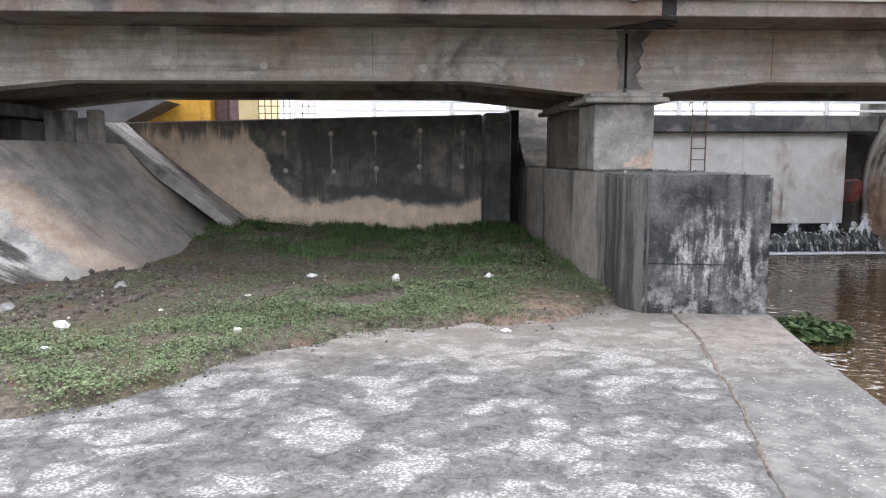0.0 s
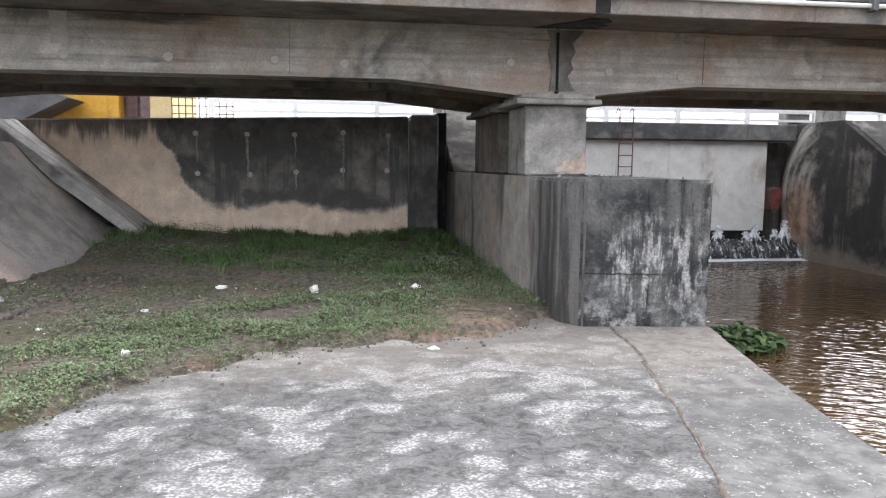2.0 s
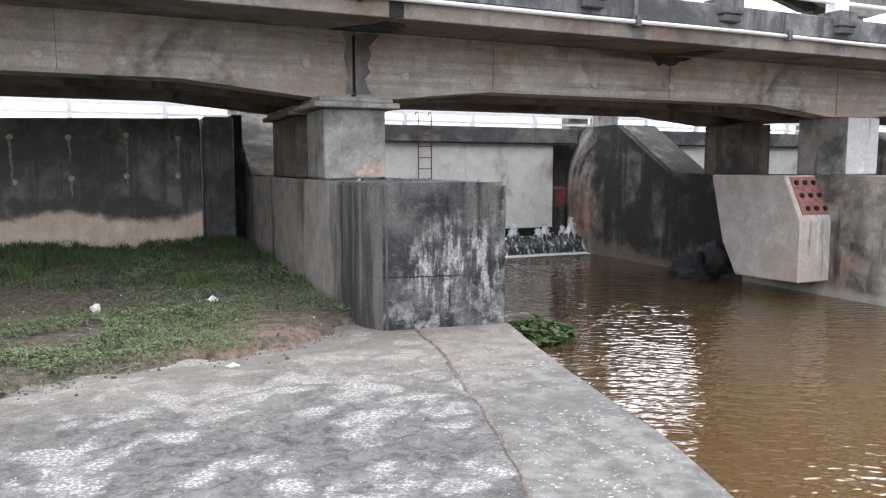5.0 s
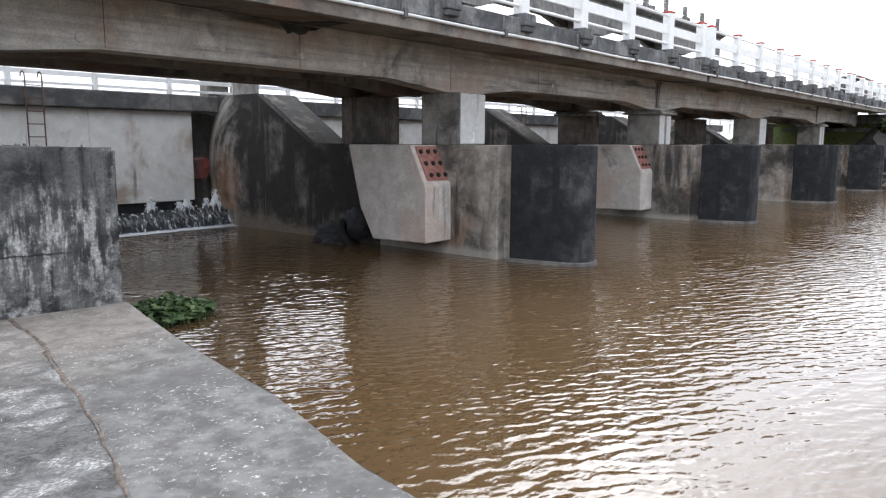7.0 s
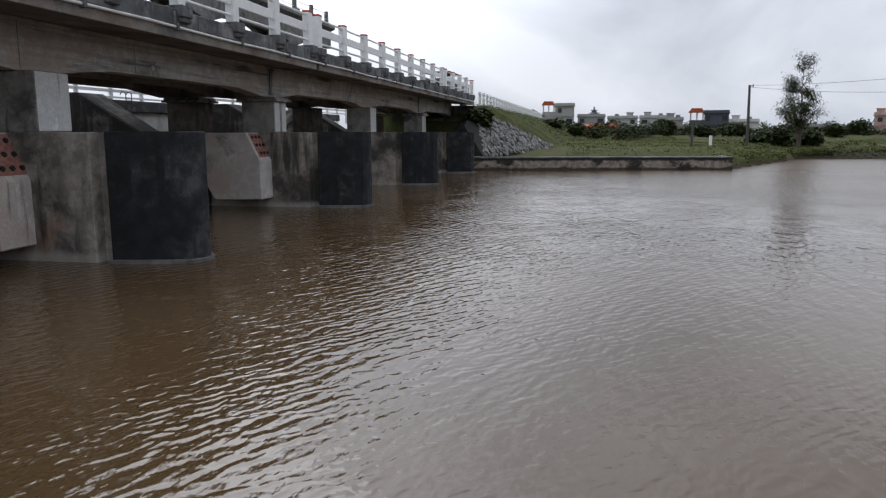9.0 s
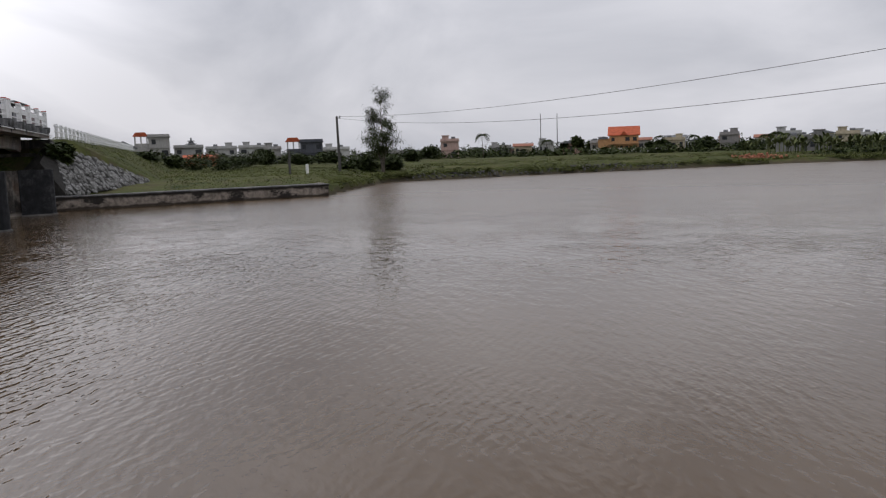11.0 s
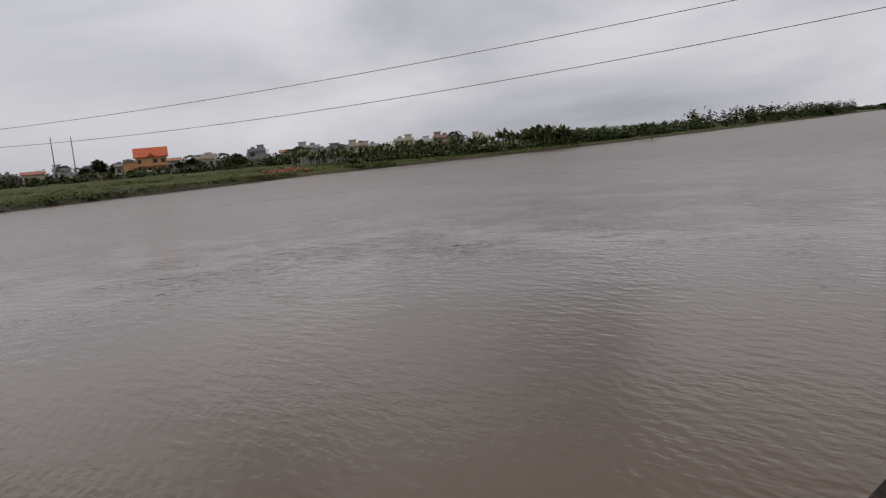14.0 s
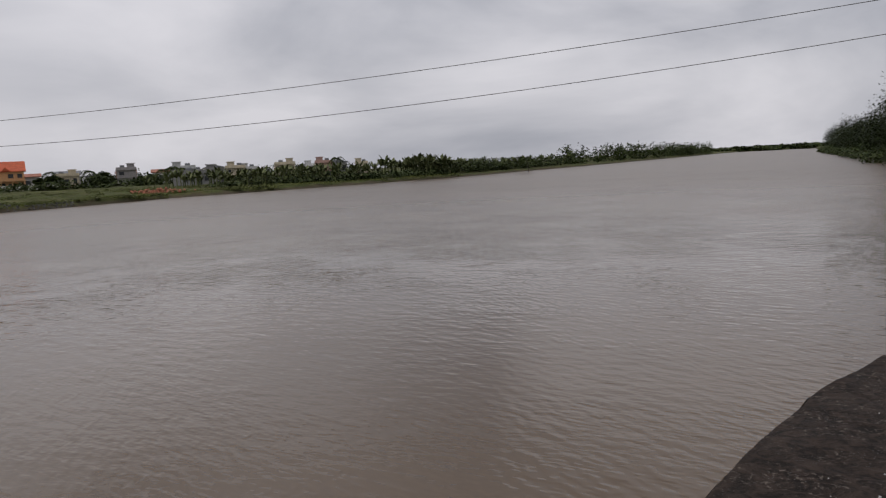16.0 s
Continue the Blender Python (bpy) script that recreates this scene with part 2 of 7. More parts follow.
M_BLOCKFACE = n.done(col, 0.9, n.bump(n.math("ADD", n.math("MULTIPLY", mid, 0.7), n.math("MULTIPLY", fine, 0.3)), 0.6, 0.02), Specular_IOR_Level=0.18)
n = Nodes("stained_shaded_flank")
mid, fine, broad = n.noise(3.4, 7, 0.66), n.noise(40, 6, 0.72), n.noise(1.1, 6, 0.62, distort=0.4)
runs = n.noise(1.0, 6, 0.62, co=n.stretch((1.9, 1.9, 0.34)))
thin = n.noise(1.0, 6, 0.66, co=n.stretch((5.5, 5.5, 0.6)))
col = n.mix(n.ramp(mid, 0.36, 0.66), (0.20, 0.185, 0.168), (0.31, 0.288, 0.262))
col = n.mix(n.ramp(broad, 0.48, 0.62, 0, 0.55), col, (0.30, 0.225, 0.178))
col = n.mix(n.ramp(runs, 0.52, 0.66, 0, 0.8), col, (0.055, 0.053, 0.051))
edge = n.math("ADD", n.axis("Y"), n.math("MULTIPLY", n.math("SUBTRACT", runs, 0.5), 2.6))
col = n.mix(n.ramp(edge, -2.95, -2.35, 0.92, 0), col, n.mix(n.ramp(thin, 0.42, 0.62), (0.026, 0.0262, 0.027), (0.105, 0.103, 0.099)))
col = n.mix(n.ramp(n.noise(7, 8, 0.74), 0.62, 0.70, 0, 0.5), col, (0.34, 0.33, 0.31))
# shade of the slit beside the wall end, put into the flank's colour
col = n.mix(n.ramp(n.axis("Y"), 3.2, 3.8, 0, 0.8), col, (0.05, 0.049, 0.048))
col = n.mix(0.55, col, n.mix(n.ramp(fine, 0.25, 0.75), (0.55, 0.55, 0.55), (1.25, 1.25, 1.25)), "MULTIPLY")
M_BLOCKSIDE = n.done(col, 0.9, n.bump(n.math("ADD", n.math("MULTIPLY", mid, 0.7), n.math("MULTIPLY", fine, 0.3)), 0.6, 0.02), Specular_IOR_Level=0.18)
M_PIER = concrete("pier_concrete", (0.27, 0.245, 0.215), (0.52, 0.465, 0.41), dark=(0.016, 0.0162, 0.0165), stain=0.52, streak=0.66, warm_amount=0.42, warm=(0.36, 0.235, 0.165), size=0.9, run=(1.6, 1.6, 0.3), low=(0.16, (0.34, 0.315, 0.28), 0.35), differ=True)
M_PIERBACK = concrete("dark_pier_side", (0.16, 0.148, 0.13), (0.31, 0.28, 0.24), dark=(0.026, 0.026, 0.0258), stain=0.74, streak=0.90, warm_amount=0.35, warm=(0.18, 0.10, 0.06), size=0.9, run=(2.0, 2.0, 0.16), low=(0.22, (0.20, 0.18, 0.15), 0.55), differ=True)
M_NOSE = concrete("blackened_pier_nose", (0.036, 0.038, 0.040), (0.105, 0.106, 0.106), dark=(0.009, 0.0095, 0.011), stain=0.66, streak=1.0, run=(2.6, 2.6, 0.14), chalk=0.35, chalk_at=0.65, differ=True)
n = Nodes("gate_cheek_concrete")
Y_, Z_ = n.math("SUBTRACT", n.axis("Y"), 6.0), n.math("SUBTRACT", n.axis("Z"), 1.72)
bow = n.math("SQRT", n.math("ADD", n.math("MULTIPLY", Y_, Y_), n.math("MULTIPLY", Z_, Z_)))
arcs = n.t.nodes.new("ShaderNodeCombineXYZ")
n.put(arcs.inputs[0], n.math("MULTIPLY", bow, 4.5))
n.put(arcs.inputs[1], n.math("MULTIPLY", Z_, 1.1))
wipe = n.noise(1.0, 6, 0.62, co=arcs.outputs[0])
mid, fine, broad = n.noise(3.0, 7, 0.66), n.noise(40, 6, 0.7), n.noise(0.8, 6, 0.62, distort=0.3)
runs = n.noise(1.0, 6, 0.62, co=n.stretch((2.2, 2.2, 0.17)))
col = n.mix(n.ramp(mid, 0.36, 0.66), (0.10, 0.092, 0.083), (0.20, 0.18, 0.16))
col = n.mix(n.math("MAXIMUM", n.ramp(broad, 0.36, 0.54, 0, 0.9), n.ramp(runs, 0.46, 0.62, 0, 0.9)), col, (0.030, 0.0295, 0.029))
foot = n.ramp(n.math("ADD", n.axis("Z"), n.math("MULTIPLY", n.math("SUBTRACT", mid, 0.5), 0.9)), n.ramp(n.axis("Y"), 1.5, 6.5, -0.15, 0.25), n.ramp(n.axis("Y"), 1.5, 6.5, 0.12, 0.60), 0.75, 0)
col = n.mix(foot, col, n.mix(n.ramp(fine, 0.3, 0.7), (0.16, 0.135, 0.11), (0.26, 0.225, 0.185)))
drips = n.math("MULTIPLY", n.ramp(n.noise(1.0, 5, 0.6, co=n.stretch((3.5, 3.5, 0.12))), 0.60, 0.70), n.ramp(n.axis("Z"), 0.2, 2.0, 0.7, 0.1))
col = n.mix(drips, col, (0.33, 0.31, 0.28))
swept = n.math("MULTIPLY", n.ramp(n.math("ADD", n.axis("Y"), n.math("MULTIPLY", n.math("SUBTRACT", mid, 0.5), 0.8)), 6.6, 7.25), n.ramp(n.axis("Z"), 0.2, 0.7))
col = n.mix(n.math("MULTIPLY", swept, 0.9), col, n.mix(n.ramp(n.math("ADD", n.math("MULTIPLY", wipe, 0.7), n.math("MULTIPLY", mid, 0.3)), 0.38, 0.62), (0.05, 0.045, 0.04), (0.36, 0.335, 0.305)))
rusty = n.math("MULTIPLY", swept, n.ramp(n.math("ADD", n.axis("Z"), n.math("MULTIPLY", n.math("SUBTRACT", broad, 0.5), 1.2)), 1.3, 2.4, 0.75, 0))
col = n.mix(rusty, col, n.mix(n.ramp(mid, 0.35, 0.65), (0.20, 0.11, 0.07), (0.36, 0.24, 0.17)))
col = n.mix(n.math("MULTIPLY", n.ramp(n.math("ABSOLUTE", n.math("SUBTRACT", bow, 2.12)), 0.05, 0.11, 0.85, 0), n.math("MULTIPLY", n.ramp(wipe, 0.3, 0.5, 0.4, 1), n.ramp(Y_, 0.9, 1.3))), col, (0.46, 0.44, 0.41))
col = n.mix(0.55, col, n.mix(n.ramp(fine, 0.25, 0.75), (0.55, 0.55, 0.55), (1.25, 1.25, 1.25)), "MULTIPLY")
M_CHEEK = n.done(col, 0.85, n.bump(n.math("ADD", n.math("MULTIPLY", mid, 0.7), n.math("MULTIPLY", fine, 0.3)), 0.55, 0.02), Specular_IOR_Level=0.18)
M_SHOE = concrete("new_render", (0.58, 0.535, 0.49), (0.74, 0.69, 0.64), stain=0.04, streak=0.24, warm_amount=0.5, warm=(0.60, 0.47, 0.39), differ=True)
M_WHITE = concrete("whitewash", (0.64, 0.634, 0.615), (0.74, 0.735, 0.715), stain=0.02, streak=0.22, size=2)
M_WALL = concrete("retaining_wall", (0.26, 0.246, 0.23), (0.42, 0.385, 0.34), dark=(0.055, 0.054, 0.053), stain=0.66, streak=0.92, run=(4.2, 4.2, 0.22), low=(0.78, (0.84, 0.68, 0.535), 0.8), bare_side=-2.7, drip_top=2.12)
M_WALLEND = concrete("dark_wall_end", (0.19, 0.185, 0.175), (0.30, 0.29, 0.275), dark=(0.045, 0.045, 0.045), stain=0.42, streak=0.75)
M_LIME = plain("lime_deposit", (0.30, 0.29, 0.275), 0.9, 0.3, 18, dirt=0.45, dirt_colour=(0.08, 0.078, 0.075))
M_GATE = concrete("gate_concrete", (0.80, 0.785, 0.75), (0.92, 0.905, 0.87), stain=0.02, streak=0.20, warm_amount=0.40, warm=(0.36, 0.24, 0.17))
M_BEAM = concrete("gate_beam", (0.16, 0.155, 0.15), (0.25, 0.24, 0.23), stain=0.55, streak=0.45)
n = Nodes("slope_concrete")
mid, fine, broad = n.noise(2.6, 7, 0.66), n.noise(36, 6, 0.72), n.noise(0.7, 6, 0.6, distort=0.4)
wash = n.noise(1.0, 6, 0.62, co=n.stretch((0.5, 3.4, 0.5)))
band = n.math("ADD", n.axis("Y"), n.math("MULTIPLY", n.math("SUBTRACT", n.noise(0.9, 6, 0.65), 0.5), 1.1))
grey = n.mix(n.ramp(mid, 0.35, 0.66), (0.20, 0.187, 0.175), (0.31, 0.29, 0.272))
grey = n.mix(n.ramp(broad, 0.50, 0.62, 0, 0.55), grey, (0.30, 0.245, 0.205))
ochre = n.mix(n.ramp(mid, 0.35, 0.68), (0.38, 0.29, 0.23), (0.54, 0.44, 0.365))
chalky = n.mix(n.ramp(mid, 0.38, 0.62), (0.27, 0.265, 0.25), (0.50, 0.485, 0.455))
chalky = n.mix(n.ramp(wash, 0.50, 0.60, 0, 0.9), chalky, (0.045, 0.043, 0.041))
col = n.mix(n.ramp(band, 9.55, 9.75), chalky, ochre)
col = n.mix(n.ramp(band, 9.95, 10.3), col, grey)
col = n.mix(n.ramp(wash, 0.56, 0.66, 0, 0.5), col, (0.07, 0.066, 0.062))
col = n.mix(n.ramp(n.noise(9, 8, 0.75), 0.62, 0.70, 0, 0.5), col, (0.42, 0.40, 0.37))
col = n.mix(n.math("MULTIPLY", n.ramp(n.axis("Z"), -0.1, 0.35, 0.7, 0), n.ramp(mid, 0.4, 0.6)), col, (0.10, 0.082, 0.066))
col = n.mix(0.55, col, n.mix(n.ramp(fine, 0.25, 0.75), (0.55, 0.55, 0.55), (1.25, 1.25, 1.25)), "MULTIPLY")
M_SLOPE = n.done(col, 0.92, n.bump(n.math("ADD", n.math("MULTIPLY", mid, 0.7), n.math("MULTIPLY", fine, 0.3)), 0.6, 0.02), Specular_IOR_Level=0.15)
M_COPING = concrete("worn_coping", (0.46, 0.445, 0.42), (0.66, 0.64, 0.605), dark=(0.06, 0.058, 0.055), stain=0.30, streak=0.55, run=(0.5, 6.0, 0.5))
M_GANTRY = concrete("gantry_concrete", (0.20, 0.195, 0.185), (0.31, 0.30, 0.285), stain=0.30, streak=0.30)
n = Nodes("quay_face")
z_ = n.math("ADD", n.axis("Z"), n.math("MULTIPLY", n.math("SUBTRACT", n.noise(1.3, 6, 0.65), 0.5), 0.35))
along = n.noise(1.0, 6, 0.65, co=n.stretch((0.55, 0.55, 0.9)))
tone = n.mix(n.ramp(n.noise(3.5, 6, 0.65), 0.35, 0.65), (0.17, 0.145, 0.12), (0.34, 0.29, 0.245))
drip = n.math("MAXIMUM", n.ramp(z_, -0.36, -0.22), n.ramp(along, 0.49, 0.58))
tone = n.mix(n.math("MULTIPLY", drip, 0.92), tone, (0.018, 0.017, 0.016))
tone = n.mix(n.ramp(z_, -0.78, -0.66, 0.9, 0), tone, (0.035, 0.028, 0.022))
M_QUAYFACE = n.done(tone, 0.9, n.bump(n.noise(9, 6, 0.7), 0.6, 0.03), Specular_IOR_Level=0.15)
M_QUAY = concrete("quay_concrete", (0.26, 0.235, 0.21), (0.44, 0.39, 0.34), dark=(0.016, 0.016, 0.017), stain=0.60, streak=0.35, warm_amount=0.2, run=(1.1, 1.1, 0.8))
M_STEELW = plain("white_paint", (0.78, 0.78, 0.77), 0.5, 0.06, 5, dirt=0.18, dirt_colour=(0.35, 0.33, 0.31))
M_RED = plain("faded_red_paint", (0.42, 0.07, 0.05), 0.6, 0.25, 10, dirt=0.3)
M_RUST = plain("red_oxide_steel", (0.27, 0.125, 0.10), 0.75, 0.3, 12, dirt=0.4)
M_DARKRUST = plain("old_red_lead", (0.19, 0.050, 0.042), 0.8, 0.45, 4, dirt=0.8)
M_IRON = plain("rusty_iron", (0.12, 0.075, 0.055), 0.75, 0.35, 25)
M_HOLE = plain("dark_recess", (0.02, 0.018, 0.018), 0.9)
M_PIPE = plain("pale_pipe", (0.62, 0.62, 0.60), 0.45, 0.08, 4, dirt=0.2, dirt_colour=(0.25, 0.24, 0.22))

# ---------------- mesh helpers ----------------
def thing(name, label, category, at=(0, 0, 0), group="", kind=""):
    ob = new(name)
    ob.location = at
    return tagged(ob, label, category, group, kind)


def mesh_of(bm, name, material, smooth=False):
    bmesh.ops.recalc_face_normals(bm, faces=bm.faces)
    me = bpy.data.meshes.new(name)
    bm.to_mesh(me)
    bm.free()
    for f in me.polygons:
        f.use_smooth = smooth
    for m in material if isinstance(material, (list, tuple)) else [material]:
        me.materials.append(m)
    return me


def part(name, bm, material, parent=None, label="", smooth=False):
    """One mesh object under a thing or a part."""
    ob = new(name, bm if isinstance(bm, bpy.types.Mesh) else mesh_of(bm, name, material, smooth))
    if parent:
        ob.parent = parent
    return tagged(ob, label)


def raw(name, verts, faces, material, smooth=False):
    me = bpy.data.meshes.new(name)
    me.from_pydata([tuple(map(float, v)) for v in verts], [], faces)
    me.materials.append(material)
    if smooth:
        me.polygons.foreach_set("use_smooth", np.ones(len(me.polygons), bool))
    return me


def box(bm, x0, x1, y0, y1, z0, z1, m=None):
    v = [bm.verts.new(p) for p in ((x0, y0, z0), (x1, y0, z0), (x1, y1, z0), (x0, y1, z0), (x0, y0, z1), (x1, y0, z1), (x1, y1, z1), (x0, y1, z1))]
    for f in ((0, 3, 2, 1), (4, 5, 6, 7), (0, 1, 5, 4), (1, 2, 6, 5), (2, 3, 7, 6), (3, 0, 4, 7)):
        bm.faces.new([v[i] for i in f])
    if m:
        bmesh.ops.transform(bm, matrix=m, verts=v)
    return v


def sweep(bm, pts, axis, a, b):
    """A polygon pushed along an axis: x takes (y, z), y takes (x, z), z takes (x, y)."""
    put = {"x": lambda p, s: (s, p[0], p[1]), "y": lambda p, s: (p[0], s, p[1]), "z": lambda p, s: (p[0], p[1], s)}[axis]
    lo, hi = [bm.verts.new(put(p, a)) for p in pts], [bm.verts.new(put(p, b)) for p in pts]
    n = len(pts)
    bm.faces.new(lo[::-1])
    bm.faces.new(hi)
    for i in range(n):
        bm.faces.new((lo[i], lo[(i + 1) % n], hi[(i + 1) % n], hi[i]))


def rod(bm, a, b, r, sides=8, r2=None):
    a, b = Vector(a), Vector(b)
    turn = (b - a).to_track_quat("Z", "Y").to_matrix()
    ring = []
    for p, q in ((a, r), (b, r if r2 is None else r2)):
        ring.append([bm.verts.new(p + turn @ Vector((q * math.cos(2 * math.pi * i / sides), q * math.sin(2 * math.pi * i / sides), 0))) for i in range(sides)])
    for i in range(sides):
        bm.faces.new((ring[0][i], ring[0][(i + 1) % sides], ring[1][(i + 1) % sides], ring[1][i]))
    bm.faces.new(ring[0][::-1])
    bm.faces.new(ring[1])


def soften(bm, width=0.015, segments=1):
    bmesh.ops.bevel(bm, geom=list(bm.edges), offset=width, segments=segments, affect="EDGES", clamp_overlap=True)
    return bm


def worn(bm, cell=0.12, amount=0.012, freq=3.0, axis_scale=(1, 1, 1)):
    """Cuts long edges up and pushes the surface about, so that edges run unevenly."""
    for _ in range(6):
        long = [e for e in bm.edges if e.calc_length() > cell * 2]
        if not long or len(bm.verts) > 9000:
            break
        bmesh.ops.subdivide_edges(bm, edges=long, cuts=1, use_grid_fill=True)
    bm.normal_update()
    for v in bm.verts:
        p = Vector((v.co.x * axis_scale[0], v.co.y * axis_scale[1], v.co.z * axis_scale[2]))
        v.co += v.normal * (noise.noise(p * freq) * amount + noise.noise(p * freq * 3.7) * amount * 0.45)
    return bm


def fresh():
    return bmesh.new()


def lattice(x, y, seed=0):
    """Random numbers 0..1 on whole-numbered places."""
    k = (np.floor(x).astype(np.int64) * 374761393 + np.floor(y).astype(np.int64) * 668265263 + seed * 69069) & 0x7FFFFFFF
    k = ((k ^ (k >> 13)) * 1274126177) & 0x7FFFFFFF
    return ((k ^ (k >> 16)) & 0xFFFF) / 65535.0


def wave(x, y, scale=1.0, octaves=4, seed=0):
    """Smooth noise 0..1 over the plan."""
    x, y = np.asarray(x, float) * scale, np.asarray(y, float) * scale
    out, size, total = 0.0, 1.0, 0.0
    for o in range(octaves):
        u, v = x - np.floor(x), y - np.floor(y)
        u, v = u * u * (3 - 2 * u), v * v * (3 - 2 * v)
        a, b = lattice(x, y, seed + o), lattice(x + 1, y, seed + o)
        c, d = lattice(x, y + 1, seed + o), lattice(x + 1, y + 1, seed + o)
        out = out + size * ((a * (1 - u) + b * u) * (1 - v) + (c * (1 - u) + d * u) * v)
        total += size
        x, y, size = x * 2.03 + 17.1, y * 2.03 - 9.7, size * 0.5
    return out / total


def step(a, b, x):
    t = np.clip((np.asarray(x, float) - a) / (b - a), 0, 1)
    return t * t * (3 - 2 * t)

# ---------------- the plan of the land ----------------
EAST = [(-3000, 60), (-600, 64), (-516, 64), (-300, 61), (-200, 60), (-122, 62), (-90, 70), (-70, 77), (-68, 75), (-45, 74), (-30, 73), (-18, 71), (-12, 58), (-9, 51), (-8, 49.6), (8, 46.6), (12, 46.5), (400, 47)]
WEST = [(-3000, -40), (-900, -30), (-600, 5), (-321, 2.0), (-200, -2.0), (-97, -5.0), (-60, -5.5), (-30, -3.6), (-14, -1.5), (-9, -0.4), (-7.2, 0.9), (-6.1, 1.4), (-4, 1.9), (-1, 2.2), (2.6, 2.4), (6.8, 3.4), (7.0, 3.6), (20, 3.6), (400, 3.6)]
SOIL = [(-60, 2.0), (-9, 2.6), (-4.2, 3.4), (-2.7, 3.75), (-2.2, 4.2), (-1.8, 4.75), (-1.4, 5.3), (-0.6, 5.85), (0.58, 6.35), (0.9, 6.1), (1.45, 6.25), (1.75, 6.9), (2.3, 7.15), (4, 7.2)]


def line(table, v):
    return np.interp(v, [p[0] for p in table], [p[1] for p in table])


def soil_edge(x, y):
    """How far a place lies inside the soil that has crept over the apron, in metres."""
    return y - line(SOIL, x) + (wave(x, y, 1.6, 4, 3) - 0.5) * 0.8 + (wave(x, y, 5.5, 3, 4) - 0.5) * 0.35


def pitch_plane(x, y):
    """The plane of the stone pitching at the far end of the bridge."""
    a, b, c = np.array((54.2, 8.5, 3.30)), np.array((66.5, 2.9, 0.02)), np.array((48.2, 7.0, -0.02))
    q = np.cross(b - c, a - c)
    return c[2] - (q[0] * (x - c[0]) + q[1] * (y - c[1])) / q[2]


def land(x, y):
    """The height of the ground."""
    x, y = np.asarray(x, float), np.asarray(y, float)
    shore_e = x - line(EAST, y) + (wave(x, y, 0.12, 3, 5) - 0.5) * 3 * step(-14, -30, y)
    shore_w = line(WEST, y) - x + (wave(x, y, 0.2, 3, 6) - 0.5) * 2 * step(-14, -30, y)
    bed = -2.6
    east = -0.30 + 0.45 * step(2, 14, shore_e) + 0.75 * step(20, 130, shore_e) + 0.25 * (wave(x, y, 0.12, 4, 8) - 0.5)
    east = bed + (east - bed) * step(-2.0, 1.2, shore_e)
    west_far = -0.1 + 0.6 * step(1, 9, shore_w) + 0.3 * (wave(x, y, 0.2, 4, 9) - 0.5)
    west_far = bed + (west_far - bed) * step(-1.5, 1.0, shore_w)
    # under the bridge and beside the apron
    inside = soil_edge(x, y)
    soil = -0.10 + 0.17 * step(-0.10, 0.30, inside) + (0.07 + 0.20 * step(-0.8, -3.4, x)) * step(10.0, 14.4, y)
    soil = soil + (wave(x, y, 1.1, 4, 11) - 0.5) * 0.10 * step(0, 0.6, inside) + (wave(x, y, 6.0, 3, 12) - 0.5) * 0.05 * step(0, 0.4, inside)
    soil = soil - 0.10 * step(0.9, 0.1, np.abs(y - 10.2 + 0.4 * (x + 2))) * step(-4, -2.5, x) * step(0.5, -1, x)
    near = step(-8.6, -7.6, y) * step(-12, -9, x)
    slab = np.where(x < line(WEST, y) - 0.25, soil, bed)
    low = np.where(y > 7.0, np.where(x < 2.7, soil, bed), slab)
    west = west_far * (1 - near) + low * near
    out = np.where(x > 25, east, west)
    out = np.maximum(out, bed + 3.0 * step(-590, -640, y))
    # road banks at both ends of the bridge
    crown = 3.45 - 2.4 * step(170, 330, x)
    mound_e = crown - np.maximum(np.maximum(7.9 - y, y - 16.1), 0) * 0.66
    mound_e = np.where(x > 50.5, mound_e - np.maximum(55.2 - x, 0) * 0.75, -9)
    mound_w = 3.5 - np.maximum(np.maximum(8.2 - y, y - 16), 0) * 0.62 - np.maximum(x + 8.6, 0) * 0.95
    mound_w = np.where(x < -5.2, mound_w, -9)
    ahead = ((66.5 - 54.2) * (y - 8.5) - (2.9 - 8.5) * (x - 54.2)) < 0
    mound_e = np.where(ahead & (y < 9) & (x < 68), np.minimum(mound_e, pitch_plane(x, y) - 0.2), mound_e)
    out = np.maximum(out, np.where(x > 50.5, mound_e, -9))
    out = np.maximum(out, np.where((x < -6.2), mound_w, -9))
    return out


def grid(xs, ys, height):
    xs, ys = np.array(xs), np.array(ys)
    gx, gy = np.meshgrid(xs, ys)
    z = height(gx, gy)
    verts = np.stack([gx, gy, z], -1).reshape(-1, 3)
    i, j = np.meshgrid(np.arange(len(xs) - 1), np.arange(len(ys) - 1))
    a = (j * len(xs) + i).ravel()
    faces = np.stack([a, a + 1, a + 1 + len(xs), a + len(xs)], -1).tolist()
    return verts, faces


n = Nodes("bank_soil_and_grass")
patch = n.noise(0.55, 7, 0.62)
fine = n.noise(14, 7, 0.72)
mud = n.mix(n.ramp(fine, 0.3, 0.7), (0.05, 0.043, 0.036), (0.17, 0.145, 0.118))
mud = n.mix(n.ramp(n.noise(1.4, 5, 0.6), 0.55, 0.68, 0, 0.8), mud, (0.15, 0.10, 0.075))
turf = n.mix(n.ramp(n.noise(5, 6, 0.7), 0.3, 0.7), (0.036, 0.050, 0.014), (0.090, 0.105, 0.032))
turf = n.mix(n.ramp(n.noise(0.09, 5, 0.6), 0.45, 0.62, 0, 0.7), turf, (0.115, 0.110, 0.042))
turf = n.mix(n.ramp(n.noise(0.6, 7, 0.72), 0.46, 0.60, 0, 0.8), turf, (0.078, 0.064, 0.038))
